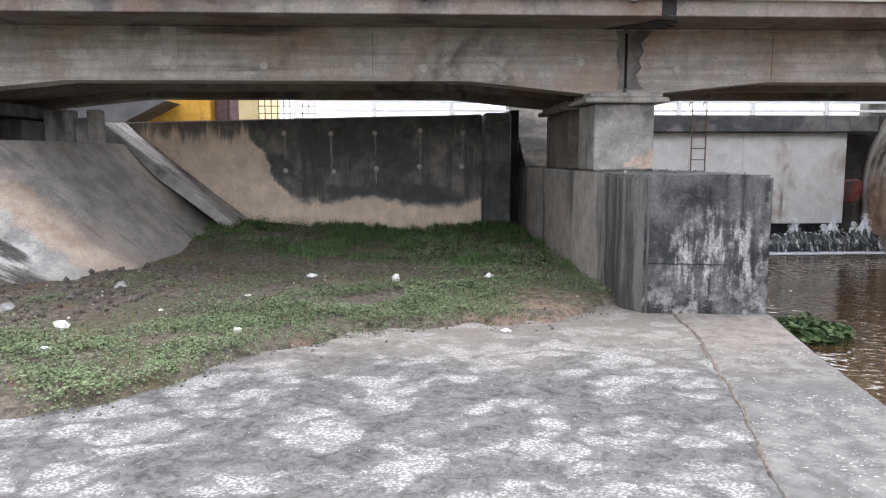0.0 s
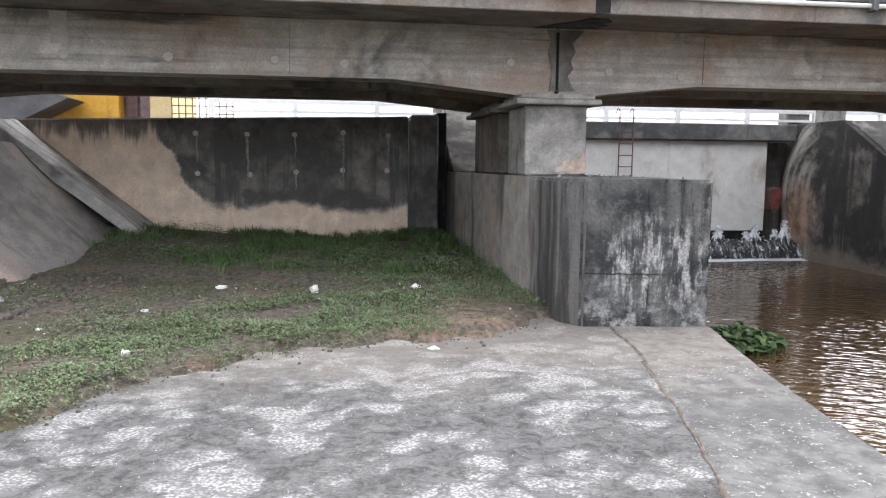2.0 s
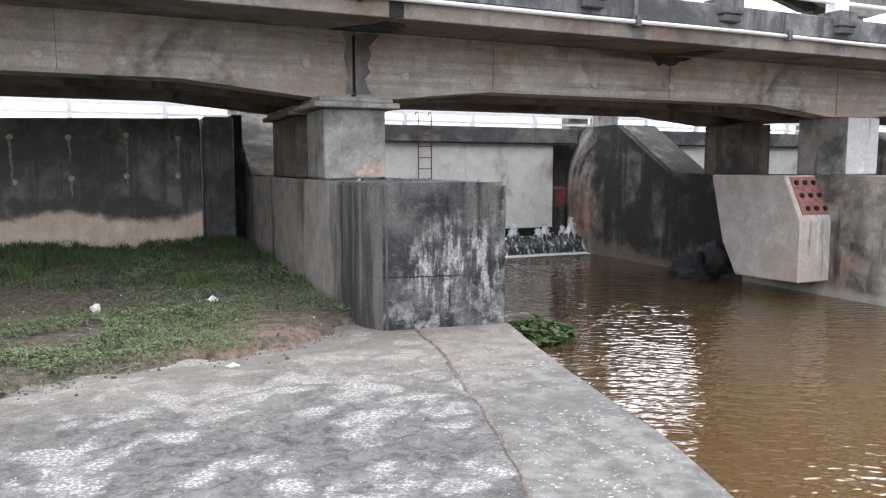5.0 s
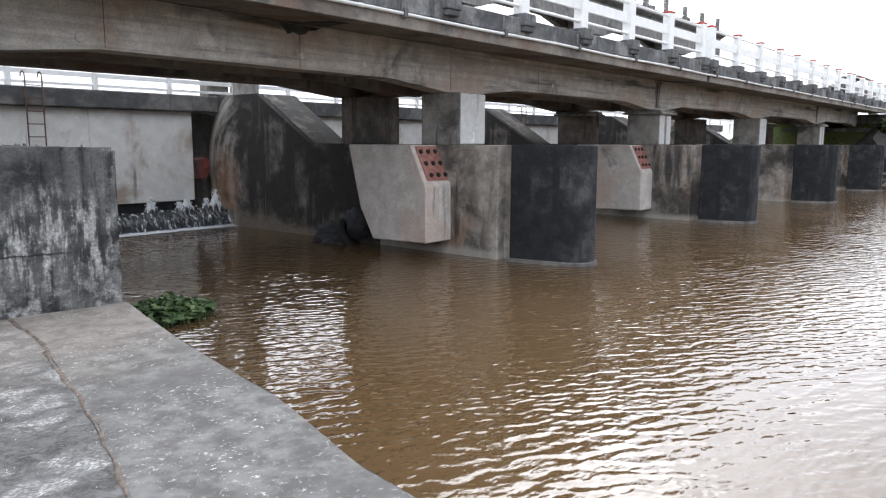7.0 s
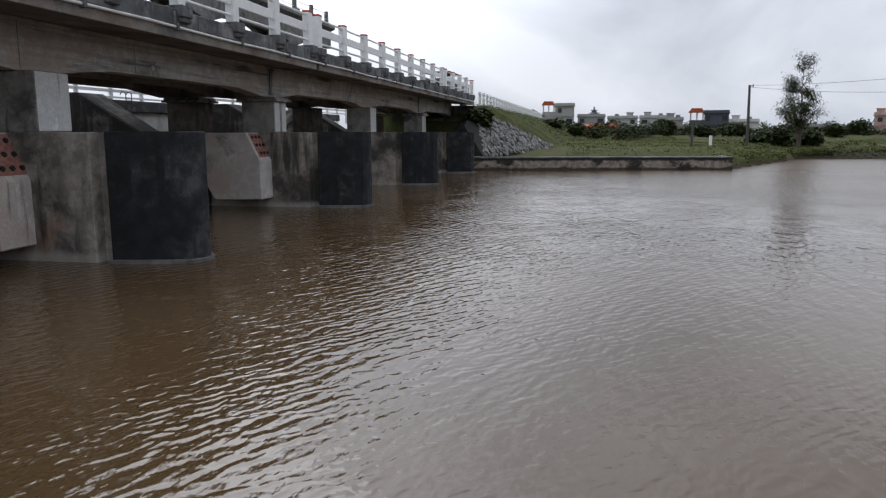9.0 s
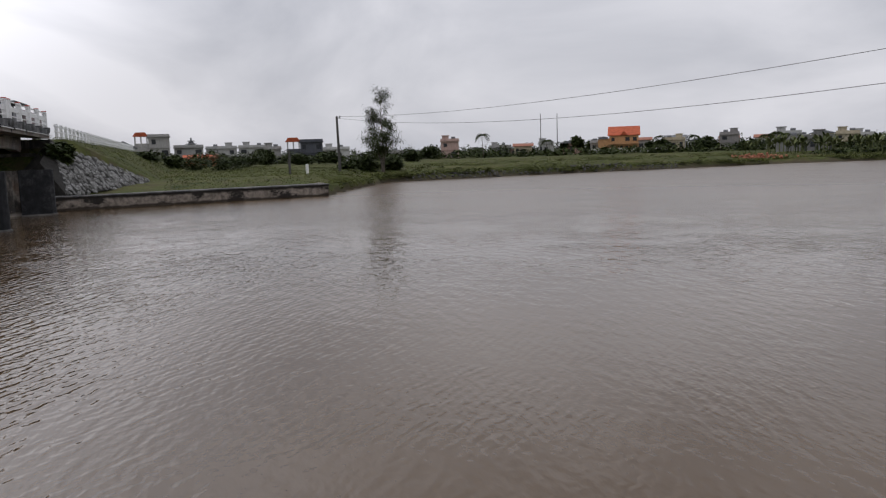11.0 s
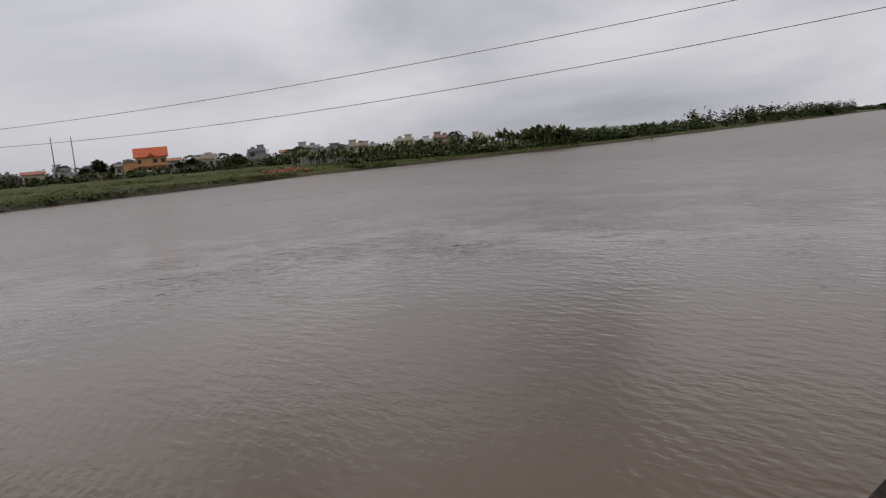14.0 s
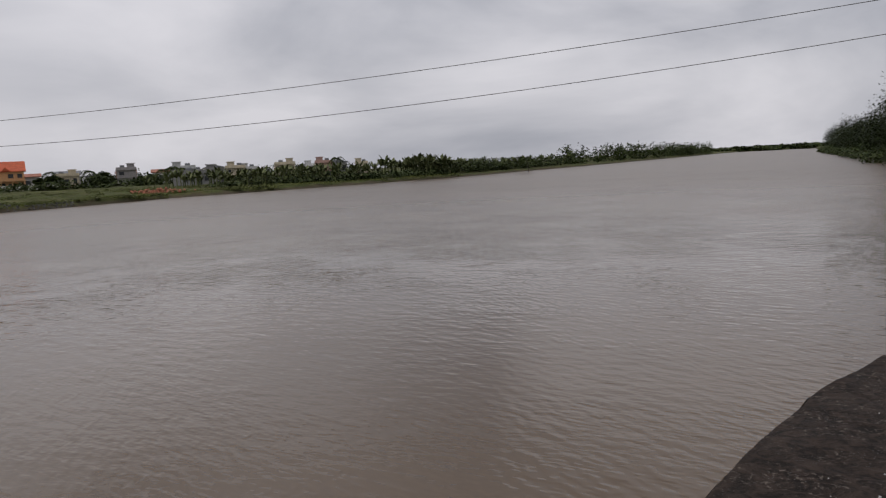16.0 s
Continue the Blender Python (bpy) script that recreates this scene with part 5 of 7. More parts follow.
def round_tree(at, h, r, label="dark green leafy tree on the bank", leaf=None, count=420, size=0.35, name="tree", seed=1, trunk=True):
    rng = np.random.default_rng(seed)
    ob = thing(name, label, "tree" if name == "tree" else "bush", at, "bank trees" if name == "tree" else "bank bushes")
    if trunk:
        bm = fresh()
        trunk_mesh(bm, (0, 0, -0.3), (0.1, 0, h * 0.75), 0.04 * h * 0.5, 5, rng, r * 0.8)
        part("trunk", bm, M_BARK, ob)
    eggs = [((rng.uniform(-.45, .45) * r, rng.uniform(-.45, .45) * r, h * (0.62 if trunk else 0.45) + rng.uniform(-.18, .22) * h), (r * 0.62, r * 0.62, h * (0.26 if trunk else 0.42))) for _ in range(5)]
    part("crown", crown_mesh("crown", eggs, count, size, leaf or M_TREE, rng=rng), None, ob)
    return ob


def palm(at, h, seed=1, label="thin palm with ragged fronds"):
    rng = np.random.default_rng(seed)
    ob = thing("palm_tree", label, "palm tree", at, "palms")
    bm = fresh()
    trunk_mesh(bm, (0, 0, -0.3), (0.3, 0.1, h), 0.14, 0, rng)
    part("trunk", bm, M_BARK, ob)
    pts, al, ac = [], [], []
    for k in range(17):
        az, up = k * 2.399 + rng.uniform(-.2, .2), rng.uniform(-0.1, 1.0)
        for s in np.linspace(0.08, 1, 9):
            d = 1.9 * s
            p = np.array([0.3 + math.cos(az) * d * (1 - 0.12 * s), 0.1 + math.sin(az) * d * (1 - 0.12 * s), h + up * d * 0.75 - 0.85 * d * s])
            for side in (-1, 1):
                q = np.array([-math.sin(az) * side, math.cos(az) * side, -0.55])
                pts.append(p + q * 0.22)
                al.append(q * 0.26)
                ac.append(np.array([math.cos(az), math.sin(az), 0]) * 0.07)
    part("fronds", cards("fronds", pts, al, ac, M_TREE, 0.4, 0.2), None, ob)
    return ob


def banana_arrays(rng):
    """One banana plant: a soft stem and long arching leaves."""
    V, F = [], []
    for k in range(6):
        a = 2 * math.pi * k / 6
        V += [(0.13 * math.cos(a), 0.13 * math.sin(a), 0), (0.08 * math.cos(a), 0.08 * math.sin(a), 2.3)]
    F += [(2 * k, 2 * ((k + 1) % 6), 2 * ((k + 1) % 6) + 1, 2 * k + 1) for k in range(6)]
    for k in range(9):
        az, up, long = k * 2.4 + rng.uniform(-.3, .3), rng.uniform(0.7, 1.9), rng.uniform(1.5, 2.3)
        base = len(V)
        for j, s in enumerate((0.0, 0.3, 0.6, 0.85, 1.0)):
            d = s * long * 0.62
            z = 2.2 + up * d - 0.75 * d * d / long * (1.2 if up < 1.2 else 0.8)
            w = (0.05, 0.25, 0.29, 0.2, 0.02)[j]
            V += [(math.cos(az) * d - math.sin(az) * w, math.sin(az) * d + math.cos(az) * w, z - 0.1 * w), (math.cos(az) * d, math.sin(az) * d, z), (math.cos(az) * d + math.sin(az) * w, math.sin(az) * d - math.cos(az) * w, z - 0.1 * w)]
        for j in range(4):
            o = base + 3 * j
            F += [(o, o + 1, o + 4, o + 3), (o + 1, o + 2, o + 5, o + 4)]
    return np.array(V), F


def many(name, kinds, places, material, label, category):
    """One sheet of plants that nobody could count."""
    V, F, off = [], [], 0
    for k, (x, y, z, s, turn) in enumerate(places):
        v, f = kinds[k % len(kinds)]
        c, sn = math.cos(turn), math.sin(turn)
        w = np.stack([(v[:, 0] * c - v[:, 1] * sn) * s + x, (v[:, 0] * sn + v[:, 1] * c) * s + y, v[:, 2] * s + z], -1)
        V.append(w)
        F += [tuple(i + off for i in q) for q in f]
        off += len(v)
    return tagged(new(name, raw(name, np.concatenate(V), F, material)), label, category, kind="stuff")


# ---------------- the east bank ----------------
def ground_z(x, y):
    return float(land(np.array([x]), np.array([y]))[0])


def bearing(az, d, lift=0.0):
    """A place on the ground, by its bearing from the apron and distance."""
    x, y = 1.0 + d * math.sin(radians(az)), -0.2 + d * math.cos(radians(az))
    return (x, y, ground_z(x, y) + lift)


# quay wall
bm = fresh()
q0, q1 = Vector((46.7, 8.2, 0)), Vector((49.7, -8.5, 0))
d = (q1 - q0).normalized()
s = Vector((-d.y, d.x, 0))
plan = [q0, q1, q1 + s * 0.5, q0 + s * 0.5]
sweep(bm, [(p.x, p.y) for p in plan], "z", -2.5, -0.14)
worn(soften(bm, 0.02), 0.5, 0.025, 1.4)
quay = tagged(part("quay_wall", bm, M_QUAYFACE), "stained low concrete quay wall", "quay wall", kind="structure")
bm = fresh()
plan = [q0 - s * 0.05, q1 - s * 0.05 + d * 0.04, q1 + s * 1.3 + d * 0.04, q0 + s * 1.3]
sweep(bm, [(p.x, p.y) for p in plan], "z", -0.136, -0.05)
tagged(part("quay_coping", worn(soften(bm, 0.02), 0.6, 0.02, 1.4), M_BEAM), "dark weathered concrete coping on the quay", "coping", kind="structure")
bm = fresh()
q2 = q1 + Vector((6, -0.6, 0))
sweep(bm, [(q1.x + .05, q1.y + .02), (q2.x, q2.y), (q2.x, q2.y + 0.5), (q1.x + .05, q1.y + 0.52)], "z", -2.5, -0.14)
tagged(part("quay_return", soften(bm, 0.02), M_QUAY), "end return of the quay wall", "quay wall", kind="structure")

# pitched stone slope at the bridge end
def stone_material():
    """Grey field stone, each piece a little lighter or darker."""
    n = Nodes("pitching_stone")
    tone = n.mix(n.ramp(n.noise(3.0, 6, 0.65), 0.35, 0.65), (0.16, 0.157, 0.15), (0.36, 0.355, 0.34))
    tone = n.mix(n.ramp(n.math("ADD", n.math("MULTIPLY", n.random(), 0.75), n.math("MULTIPLY", n.island(), 0.25)), 0.15, 0.9, 0.75, 0), tone, (0.06, 0.056, 0.05))
    return n.done(tone, 0.9, n.bump(n.noise(14, 5, 0.7), 0.5, 0.03), Specular_IOR_Level=0.15)


M_STONE = stone_material()
M_OLDSTONE = concrete("pitching_stone_old", (0.24, 0.237, 0.23), (0.42, 0.415, 0.40), stain=0.30, streak=0.0, run=(2, 2, 2))
A, B, C, D = Vector((54.2, 8.5, 3.30)), Vector((66.5, 2.9, 0.02)), Vector((48.2, 7.0, -0.02)), Vector((50.3, 8.6, 1.9))
bm = fresh()
lowv = [Vector((p.x, p.y, p.z)) for p in (C, B, A, D)]
top = [bm.verts.new(p) for p in lowv]
bot = [bm.verts.new(p + Vector((0.5, 1.6, -1.2))) for p in lowv]
bm.faces.new((top[0], top[1], top[2]))
bm.faces.new((top[0], top[2], top[3]))
for k in range(4):
    bm.faces.new((top[k], bot[k], bot[(k + 1) % 4], top[(k + 1) % 4]))
pitch = tagged(part("slope_pitching", bm, plain("dark_joint_earth", (0.028, 0.026, 0.023), 0.95, 0.3, 4)), "rubble-pitched slope at the far end of the bridge", "stone pitching", kind="structure")
stones = []
for k in range(5):
    bm = fresh()
    bmesh.ops.create_icosphere(bm, subdivisions=1, radius=0.5)
    for v in bm.verts:
        v.co *= 0.85 + 0.35 * noise.noise(v.co * 2 + Vector((k * 5.1, 0, 0)))
        v.co.z *= 0.45
    stones.append(mesh_of(bm, "stone", M_STONE))
nrm = (B - C).cross(A - C).normalized()
nrm = nrm if nrm.z > 0 else -nrm
tilt = nrm.to_track_quat("Z", "Y").to_matrix().to_4x4()
count = 0
rs = random.Random(5)
for i in range(44):
    for j in range(15):
        u, v = (i + 0.5 * (j % 2) + rs.uniform(-.4, .4)) / 44, (j + rs.uniform(-.4, .4)) / 15
        if u < 0 or v < 0 or u + v > 0.985:
            continue
        p = C + (B - C) * u + (A - C) * v
        st = part("stone", stones[(i * 7 + j * 3) % 5], None, pitch)
        st.matrix_local = Matrix.Translation(p + nrm * rs.uniform(-0.05, 0.06)) @ tilt @ pose(0, 0, 0, rs.uniform(-14, 14), rs.uniform(-14, 14), rs.uniform(0, 360)) @ Matrix.Diagonal((rs.uniform(.36, .72), rs.uniform(.30, .52), rs.uniform(.3, .7), 1))
        count += 1
# kerb line along the top of the pitching
bm = fresh()
for k in range(12):
    a, b = A.lerp(B, k / 12), A.lerp(B, (k + 1) / 12)
    rod(bm, a + Vector((0.1, 0.15, 0.02)), b + Vector((0.1, 0.15, 0.02)), 0.13, 5)
tagged(part("pitching_kerb", bm, M_QUAY), "dark kerb along the edge of the stone pitching", "kerb", kind="structure")

# the dark material carries the black shade under the far bridge end
abutment = thing("bridge_abutment", "concrete abutment under the far end of the bridge, coloured dark for the shade there", "abutment", (54.6, 12, -0.5))
for x0, x1, y0, y1, z0, z1, nm in ((-0.2, 0.9, -3.3, 3.3, -2.0, 3.9, "breast_wall"), (-2.6, -0.21, -3.3, -2.8, -2.0, 2.6, "wing_wall"), (-0.9, -0.21, -2.6, 2.6, 2.4, 3.05, "bearing_shelf")):
    bm = fresh()
    box(bm, x0, x1, y0, y1, z0, z1)
    part(nm, soften(bm, 0.02), M_PIERBACK, abutment)

# guard posts along the approach road
guard = thing("road_guard_rail", "low white concrete guard posts along the approach road", "guard rail", (55, 8.4, 3.5))
bm = fresh()
box(bm, -0.09, 0.09, -0.09, 0.09, -0.6, 0.95)
gp = mesh_of(bm, "guard_post", M_STEELW)
for k in range(34):
    g = part("guard_post", gp, None, guard)
    g.location = (0.8 + 1.9 * k, 0, 0)
for z in (0.45, 0.8):
    bm = fresh()
    box(bm, 0, 65, -0.03, 0.03, z - 0.04, z + 0.04)
    part("guard_bar", bm, M_STEELW, guard)

# ---------------- houses ----------------
M_PANE = plain("dark_window", (0.035, 0.038, 0.042), 0.25, 0.3, 2)
WALLS = {}


def wall_paint(colour):
    if colour not in WALLS:
        WALLS[colour] = concrete("house_wall", colour, tuple(min(v * 1.25, 0.8) for v in colour), stain=0.08, streak=0.28, size=0.5)
    return WALLS[colour]


M_TILE = plain("orange_roof_tiles", (0.42, 0.095, 0.040), 0.8, 0.25, 1.5, dirt=0.2)
M_OLDTILE = plain("faded_roof_tiles", (0.30, 0.13, 0.085), 0.85, 0.25, 1.5, dirt=0.35)
M_ROOFG = plain("grey_roof", (0.16, 0.165, 0.17), 0.8, 0.2, 1.0, dirt=0.2)


def house(az, d, w, deep, h, colour, label, roof="flat", roof_h=1.6, storeys=2, windows=3, porch=False, tower="", sink=0.3, roof_m=None, base=None):
    x, y, z = bearing(az, d)
    z = z if base is None else base
    ob = thing("house", label, "house", (x, y, z), "far houses")
    ob.rotation_euler = (0, 0, -radians(az))  # the front looks back along the bearing
    wm = wall_paint(colour)
    bm = fresh()
    box(bm, -w / 2, w / 2, 0, deep, -sink, h)
    wall = part("wall", bm, wm, ob)
    sh = h / storeys
    for s_ in range(storeys):
        for k in range(windows):
            wx = -w / 2 + w * (k + 0.5) / windows
            ww, wh = min(0.62, w / windows * 0.27), sh * 0.23
            zc = sh * (s_ + 0.55)
            door = s_ == 0 and k == windows // 2
            if not door and (k * 7 + s_ * 3 + int(d)) % 5 < 2:
                continue
            ww *= 0.8 + 0.15 * ((k * 3 + int(d)) % 4)
            z0, z1 = (0, sh * 0.72) if door else (zc - wh, zc + wh)
            bm = fresh()
            for a, b, c, e in ((wx - ww - 0.1, wx - ww, z0, z1), (wx + ww, wx + ww + 0.1, z0, z1), (wx - ww - 0.1, wx + ww + 0.1, z1, z1 + 0.1), (wx - ww - 0.16, wx + ww + 0.16, z0 - 0.1, z0)):
                box(bm, a, b, -0.10, -0.004, c, e)
            win = part("door" if door else "window", bm, wm, ob)
            bm = fresh()
            box(bm, wx - ww, wx + ww, -0.03, -0.004, z0, z1)
            part("pane", bm, M_PANE, win)
        if s_:
            bm = fresh()
            box(bm, -w / 2 - 0.12, w / 2 + 0.12, -0.35, -0.11, sh * s_ - 0.12, sh * s_ + 0.05)
            part("floor_band", bm, wm, ob)
    e = 0.45
    bm = fresh()
    rm = roof_m or M_TILE
    if roof == "flat":
        box(bm, -w / 2 - 0.25, w / 2 + 0.25, -0.45, deep + 0.2, h + 0.004, h + 0.22)
        for a, b, c, f in ((-w / 2 - .1, w / 2 + .1, -.2, 0.0), (-w / 2 - .1, w / 2 + .1, deep - .2, deep), (-w / 2 - .1, -w / 2 + .1, .01, deep - .21), (w / 2 - .1, w / 2 + .1, .01, deep - .21)):
            box(bm, a, b, c, f, h + 0.225, h + 0.75)
        rm = wm
    elif roof == "gable":
        sweep(bm, [(-w / 2 - e, h + 0.004), (w / 2 + e, h + 0.004), (w / 2 + e, h + 0.15), (0, h + roof_h), (-w / 2 - e, h + 0.15)], "y", -e, deep + e)
    else:
        sweep(bm, [(-e, h + 0.004), (deep + e, h + 0.004), (deep + e, h + 0.15), (deep / 2, h + roof_h), (-e, h + 0.15)], "x", -w / 2 - e, w / 2 + e)
    part("roof", bm, rm, ob)
    if porch:
        bm = fresh()
        box(bm, -w / 2 - 0.3, w / 2 + 0.3, -1.7, -0.4, sh - 0.02, sh + 0.14)
        po = part("porch_slab", bm, wm, ob)
        for k in range(4):
            bm = fresh()
            px_ = -w / 2 + 0.1 + (w - 0.2) * k / 3
            box(bm, px_ - 0.14, px_ + 0.14, -1.6, -1.32, 0, sh - 0.03)
            part("porch_post", bm, wm, po)
    if roof == "flat" and not tower:
        # stair head and water tank on the flat roof
        side_ = -1 if int(d + az) % 2 else 1
        bm = fresh()
        box(bm, side_ * w * 0.24 - 0.9, side_ * w * 0.24 + 0.9, 0.9, 3.2, h + 0.224, h + 1.55)
        box(bm, side_ * w * 0.24 - 1.1, side_ * w * 0.24 + 1.1, 0.7, 3.4, h + 1.555, h + 1.70)
        part("stair_head", bm, wm, ob)
        bm = fresh()
        rod(bm, (-side_ * w * 0.2 - 0.55, 2.2, h + 0.95), (-side_ * w * 0.2 + 0.55, 2.2, h + 0.95), 0.38, 10)
        box(bm, -side_ * w * 0.2 - 0.4, -side_ * w * 0.2 + 0.4, 1.95, 2.45, h + 0.224, h + 0.62)
        part("water_tank", bm, M_ROOFG, ob, "grey roof water tank")
    if roof == "hip" and porch:
        # small gable over the front and a lower side wing
        bm = fresh()
        sweep(bm, [(-0.9, h + 0.2), (0.9, h + 0.2), (0, h + 1.15)], "y", -0.75, 0.8)
        part("front_gable", bm, rm, ob)
        bm = fresh()
        box(bm, -w / 2 - 3.0, -w / 2 - 0.02, 0.8, deep - 1, -sink, h * 0.82)
        part("side_wing", bm, wm, ob)
        bm = fresh()
        sweep(bm, [(-w / 2 - 3.3, h * 0.82 + 0.004), (-w / 2 - 0.5, h * 0.82 + 0.004), (-w / 2 - 0.5, h * 0.82 + 0.5), (-w / 2 - 1.7, h * 0.82 + 0.75)], "y", 0.5, deep - 0.7)
        part("wing_roof", bm, M_ROOFG, ob)
        bm = fresh()
        box(bm, -w / 2 - 5, w / 2 + 7, -4.2, -4.0, -sink, 1.1)
        part("yard_wall", bm, wall_paint((0.74, 0.70, 0.62)), ob, "low cream yard wall")
    if tower == "pergola":
        bm = fresh()
        box(bm, -w / 2 - 3.3, -w / 2 - 0.03, 0.4, deep - 1, -sink, h - 1.5)
        part("side_wing", bm, wm, ob)
        pm = wall_paint((0.60, 0.59, 0.57))
        for a in (-w / 2 - 3.1, -w / 2 - 1.7, -w / 2 - 0.3):
            for b in (0.6, 2.8):
                bm = fresh()
                box(bm, a - 0.14, a + 0.14, b - 0.14, b + 0.14, h - 1.496, h + 0.25)
                part("terrace_post", bm, pm, ob)
        bm = fresh()
        sweep(bm, [(-w / 2 - 3.6, h + 0.255), (-w / 2 + 0.1, h + 0.255), (-w / 2 - 0.6, h + 1.25), (-w / 2 - 2.9, h + 1.25)], "y", 0.1, 3.4)
        part("tiled_canopy", bm, M_TILE, ob)
    if tower == "pagoda":
        bm = fresh()
        for k, (r, z0, z1) in enumerate(((1.2, 0.2, 0.9), (1.7, 0.9, 1.15), (0.8, 1.15, 1.7), (1.1, 1.7, 1.9), (0.25, 1.9, 2.7))):
            bmesh.ops.create_cone(bm, cap_ends=True, segments=8, radius1=r, radius2=r * 0.7, depth=z1 - z0, matrix=Matrix.Translation((w * 0.1, 1.6, h + (z0 + z1) / 2)))
        part("roof_lantern", bm, M_ROOFG, ob)
    return ob


GREY, PALE, WHITE, SLATE, PINK, CREAM, ORANGE = (0.42, 0.41, 0.39), (0.50, 0.495, 0.48), (0.62, 0.61, 0.59), (0.11, 0.115, 0.13), (0.46, 0.30, 0.25), (0.56, 0.49, 0.36), (0.40, 0.14, 0.065)
house(87.6, 200, 5.0, 9, 5.2, GREY, "grey rendered house with an orange roof canopy", windows=2, tower="pergola")
house(89.6, 205, 7.2, 9, 4.7, (0.40, 0.395, 0.38), "dark grey two-storey house with a roof lantern", windows=3, tower="pagoda")
house(91.9, 215, 8.2, 8, 4.4, PALE, "pale grey flat-roofed house", windows=3)
house(94.2, 215, 8.0, 8, 4.5, PALE, "long pale concrete house behind bushes", windows=3)
house(90.4, 165, 6.5, 5, 1.7, ORANGE, "low orange-painted shed with a tiled roof", roof="hip", roof_h=0.8, storeys=1, windows=2, roof_m=M_TILE)
house(98.5, 185, 5.4, 8, 5.0, SLATE, "dark slate-coloured house with an orange terrace canopy", windows=3, tower="pergola")
house(95.6, 190, 4.0, 7, 3.5, GREY, "small grey flat-roofed house", windows=2)
house(100.3, 205, 7.5, 7, 3.2, WHITE, "row of low white houses", windows=4, storeys=1)
house(109.1, 200, 4.8, 6, 4.3, (0.56, 0.40, 0.35), "narrow pink and white two-storey house", windows=2)
house(122.3, 200, 7.4, 8, 4.3, (0.58, 0.34, 0.17), "ochre two-storey house with a steep orange tiled roof", roof="hip", roof_h=2.5, windows=4, porch=True)
house(120.4, 208, 4.2, 6, 2.6, PALE, "small pale annexe house", windows=2, storeys=1)
house(126.0, 215, 5.4, 6, 3.1, PALE, "pale house with a grey hipped roof", roof="hip", roof_h=1.1, windows=3, storeys=1, roof_m=M_ROOFG)
house(129.7, 205, 4.6, 6, 3.7, (0.33, 0.31, 0.30), "small grey two-storey house", windows=2)
house(134.6, 150, 9.5, 6, 2.1, (0.26, 0.255, 0.245), "long unfinished grey block house with open windows", windows=7, storeys=1)
house(133.5, 180, 5.4, 6, 3.3, PALE, "pale two-storey house behind palms", windows=3)
house(137.2, 190, 4.6, 6, 2.9, CREAM, "cream flat-roofed house behind palms", windows=3)
house(140.8, 200, 5.2, 6, 3.3, CREAM, "yellow flat-roofed house above banana plants", windows=3)
house(143.7, 200, 4.4, 6, 3.3, PINK, "pink house above banana plants", windows=2)
house(85.2, 170, 4.6, 6, 4.2, WHITE, "white gabled hut beside the road", roof="gable", roof_h=1.6, storeys=1, windows=1, roof_m=M_ROOFG, base=0.9)
house(113.8, 225, 9, 6, 2.0, (0.30, 0.20, 0.17), "long low brown house", windows=4, storeys=1, roof="hip", roof_h=0.7, roof_m=M_ROOFG)
house(104.5, 225, 8, 6, 2.0, GREY, "low grey house behind trees", windows=4, storeys=1)

# a loose row of small houses between the trees
rs = random.Random(23)
for k in range(17):
    tone, word = [(GREY, "grey"), (PALE, "pale"), (WHITE, "white"), (CREAM, "cream"), (PINK, "pink")][k * 3 % 5]
    kind_ = ("flat", "hip", "flat", "gable")[k % 4]
    house(112.5 + 2.15 * k + rs.uniform(-0.5, 0.5), 212 + rs.uniform(-10, 14), rs.uniform(3.6, 6.4), 6, rs.uniform(2.3, 3.5), tone,
          "small %s house with a %s among trees" % (word, {"flat": "flat roof", "hip": "low red roof", "gable": "grey gabled roof"}[kind_]), roof=kind_, roof_h=0.9, storeys=1, windows=3,
          roof_m=M_ROOFG if kind_ == "gable" else M_OLDTILE)

# poles, masts and wires
M_POLE = plain("pole_concrete", (0.085, 0.08, 0.075), 0.85, 0.2, 5)
px_, py_, pz_ = 78.0, -14.5, ground_z(78.0, -14.5)
pole = thing("utility_pole", "dark leaning utility pole on the bank", "utility pole", (px_, py_, pz_))
bm = fresh()
rod(bm, (0.25, -0.15, -0.4), (0, 0, 5.95 - pz_), 0.17, 9, 0.11)
part("shaft", bm, M_POLE, pole)
for k, z in enumerate((5.75, 5.88)):
    bm = fresh()
    rod(bm, (-0.02, -0.1, z - pz_), (-0.05, -0.32, z + 0.02 - pz_), 0.03, 6)
    rod(bm, (-0.05, -0.32, z - 0.04 - pz_), (-0.05, -0.32, z + 0.14 - pz_), 0.045, 6)
    part("insulator", bm, M_POLE, pole)
for k, (low, mid, curve) in enumerate(((4.78, 42.0, 0.00088), (3.58, 36.0, 0.00122))):
    bm = fresh()
    last = None
    for t in np.linspace(78.0, -30.0, 60):
        p = (t, -14.8 + 0.2 * (t - 78.0), low + curve * (t - mid) ** 2)
        if last:
            rod(bm, last, p, 0.0135, 5)
        last = p
    tagged(part("power_line", bm, M_POLE), "thin sagging power line over the river", "power line", "power lines")
x, y, z = bearing(96.8, 70)
post = thing("short_post", "short dark wooden post on the grass", "post", (x, y, z))
bm = fresh()
rod(bm, (0, 0, -0.3), (-0.05, 0, 2.3), 0.12, 8, 0.1)
part("shaft", bm, M_POLE, post)
x, y, z = bearing(98.1, 72)
bm = fresh()
box(bm, -0.16, 0.16, -0.12, 0.12, -0.2, 1.0)
ms = part("marker_stone", soften(bm, 0.03), M_STEELW)
ms.location = (x, y, z)
tagged(ms, "white-painted marker stone in the grass", "marker stone")
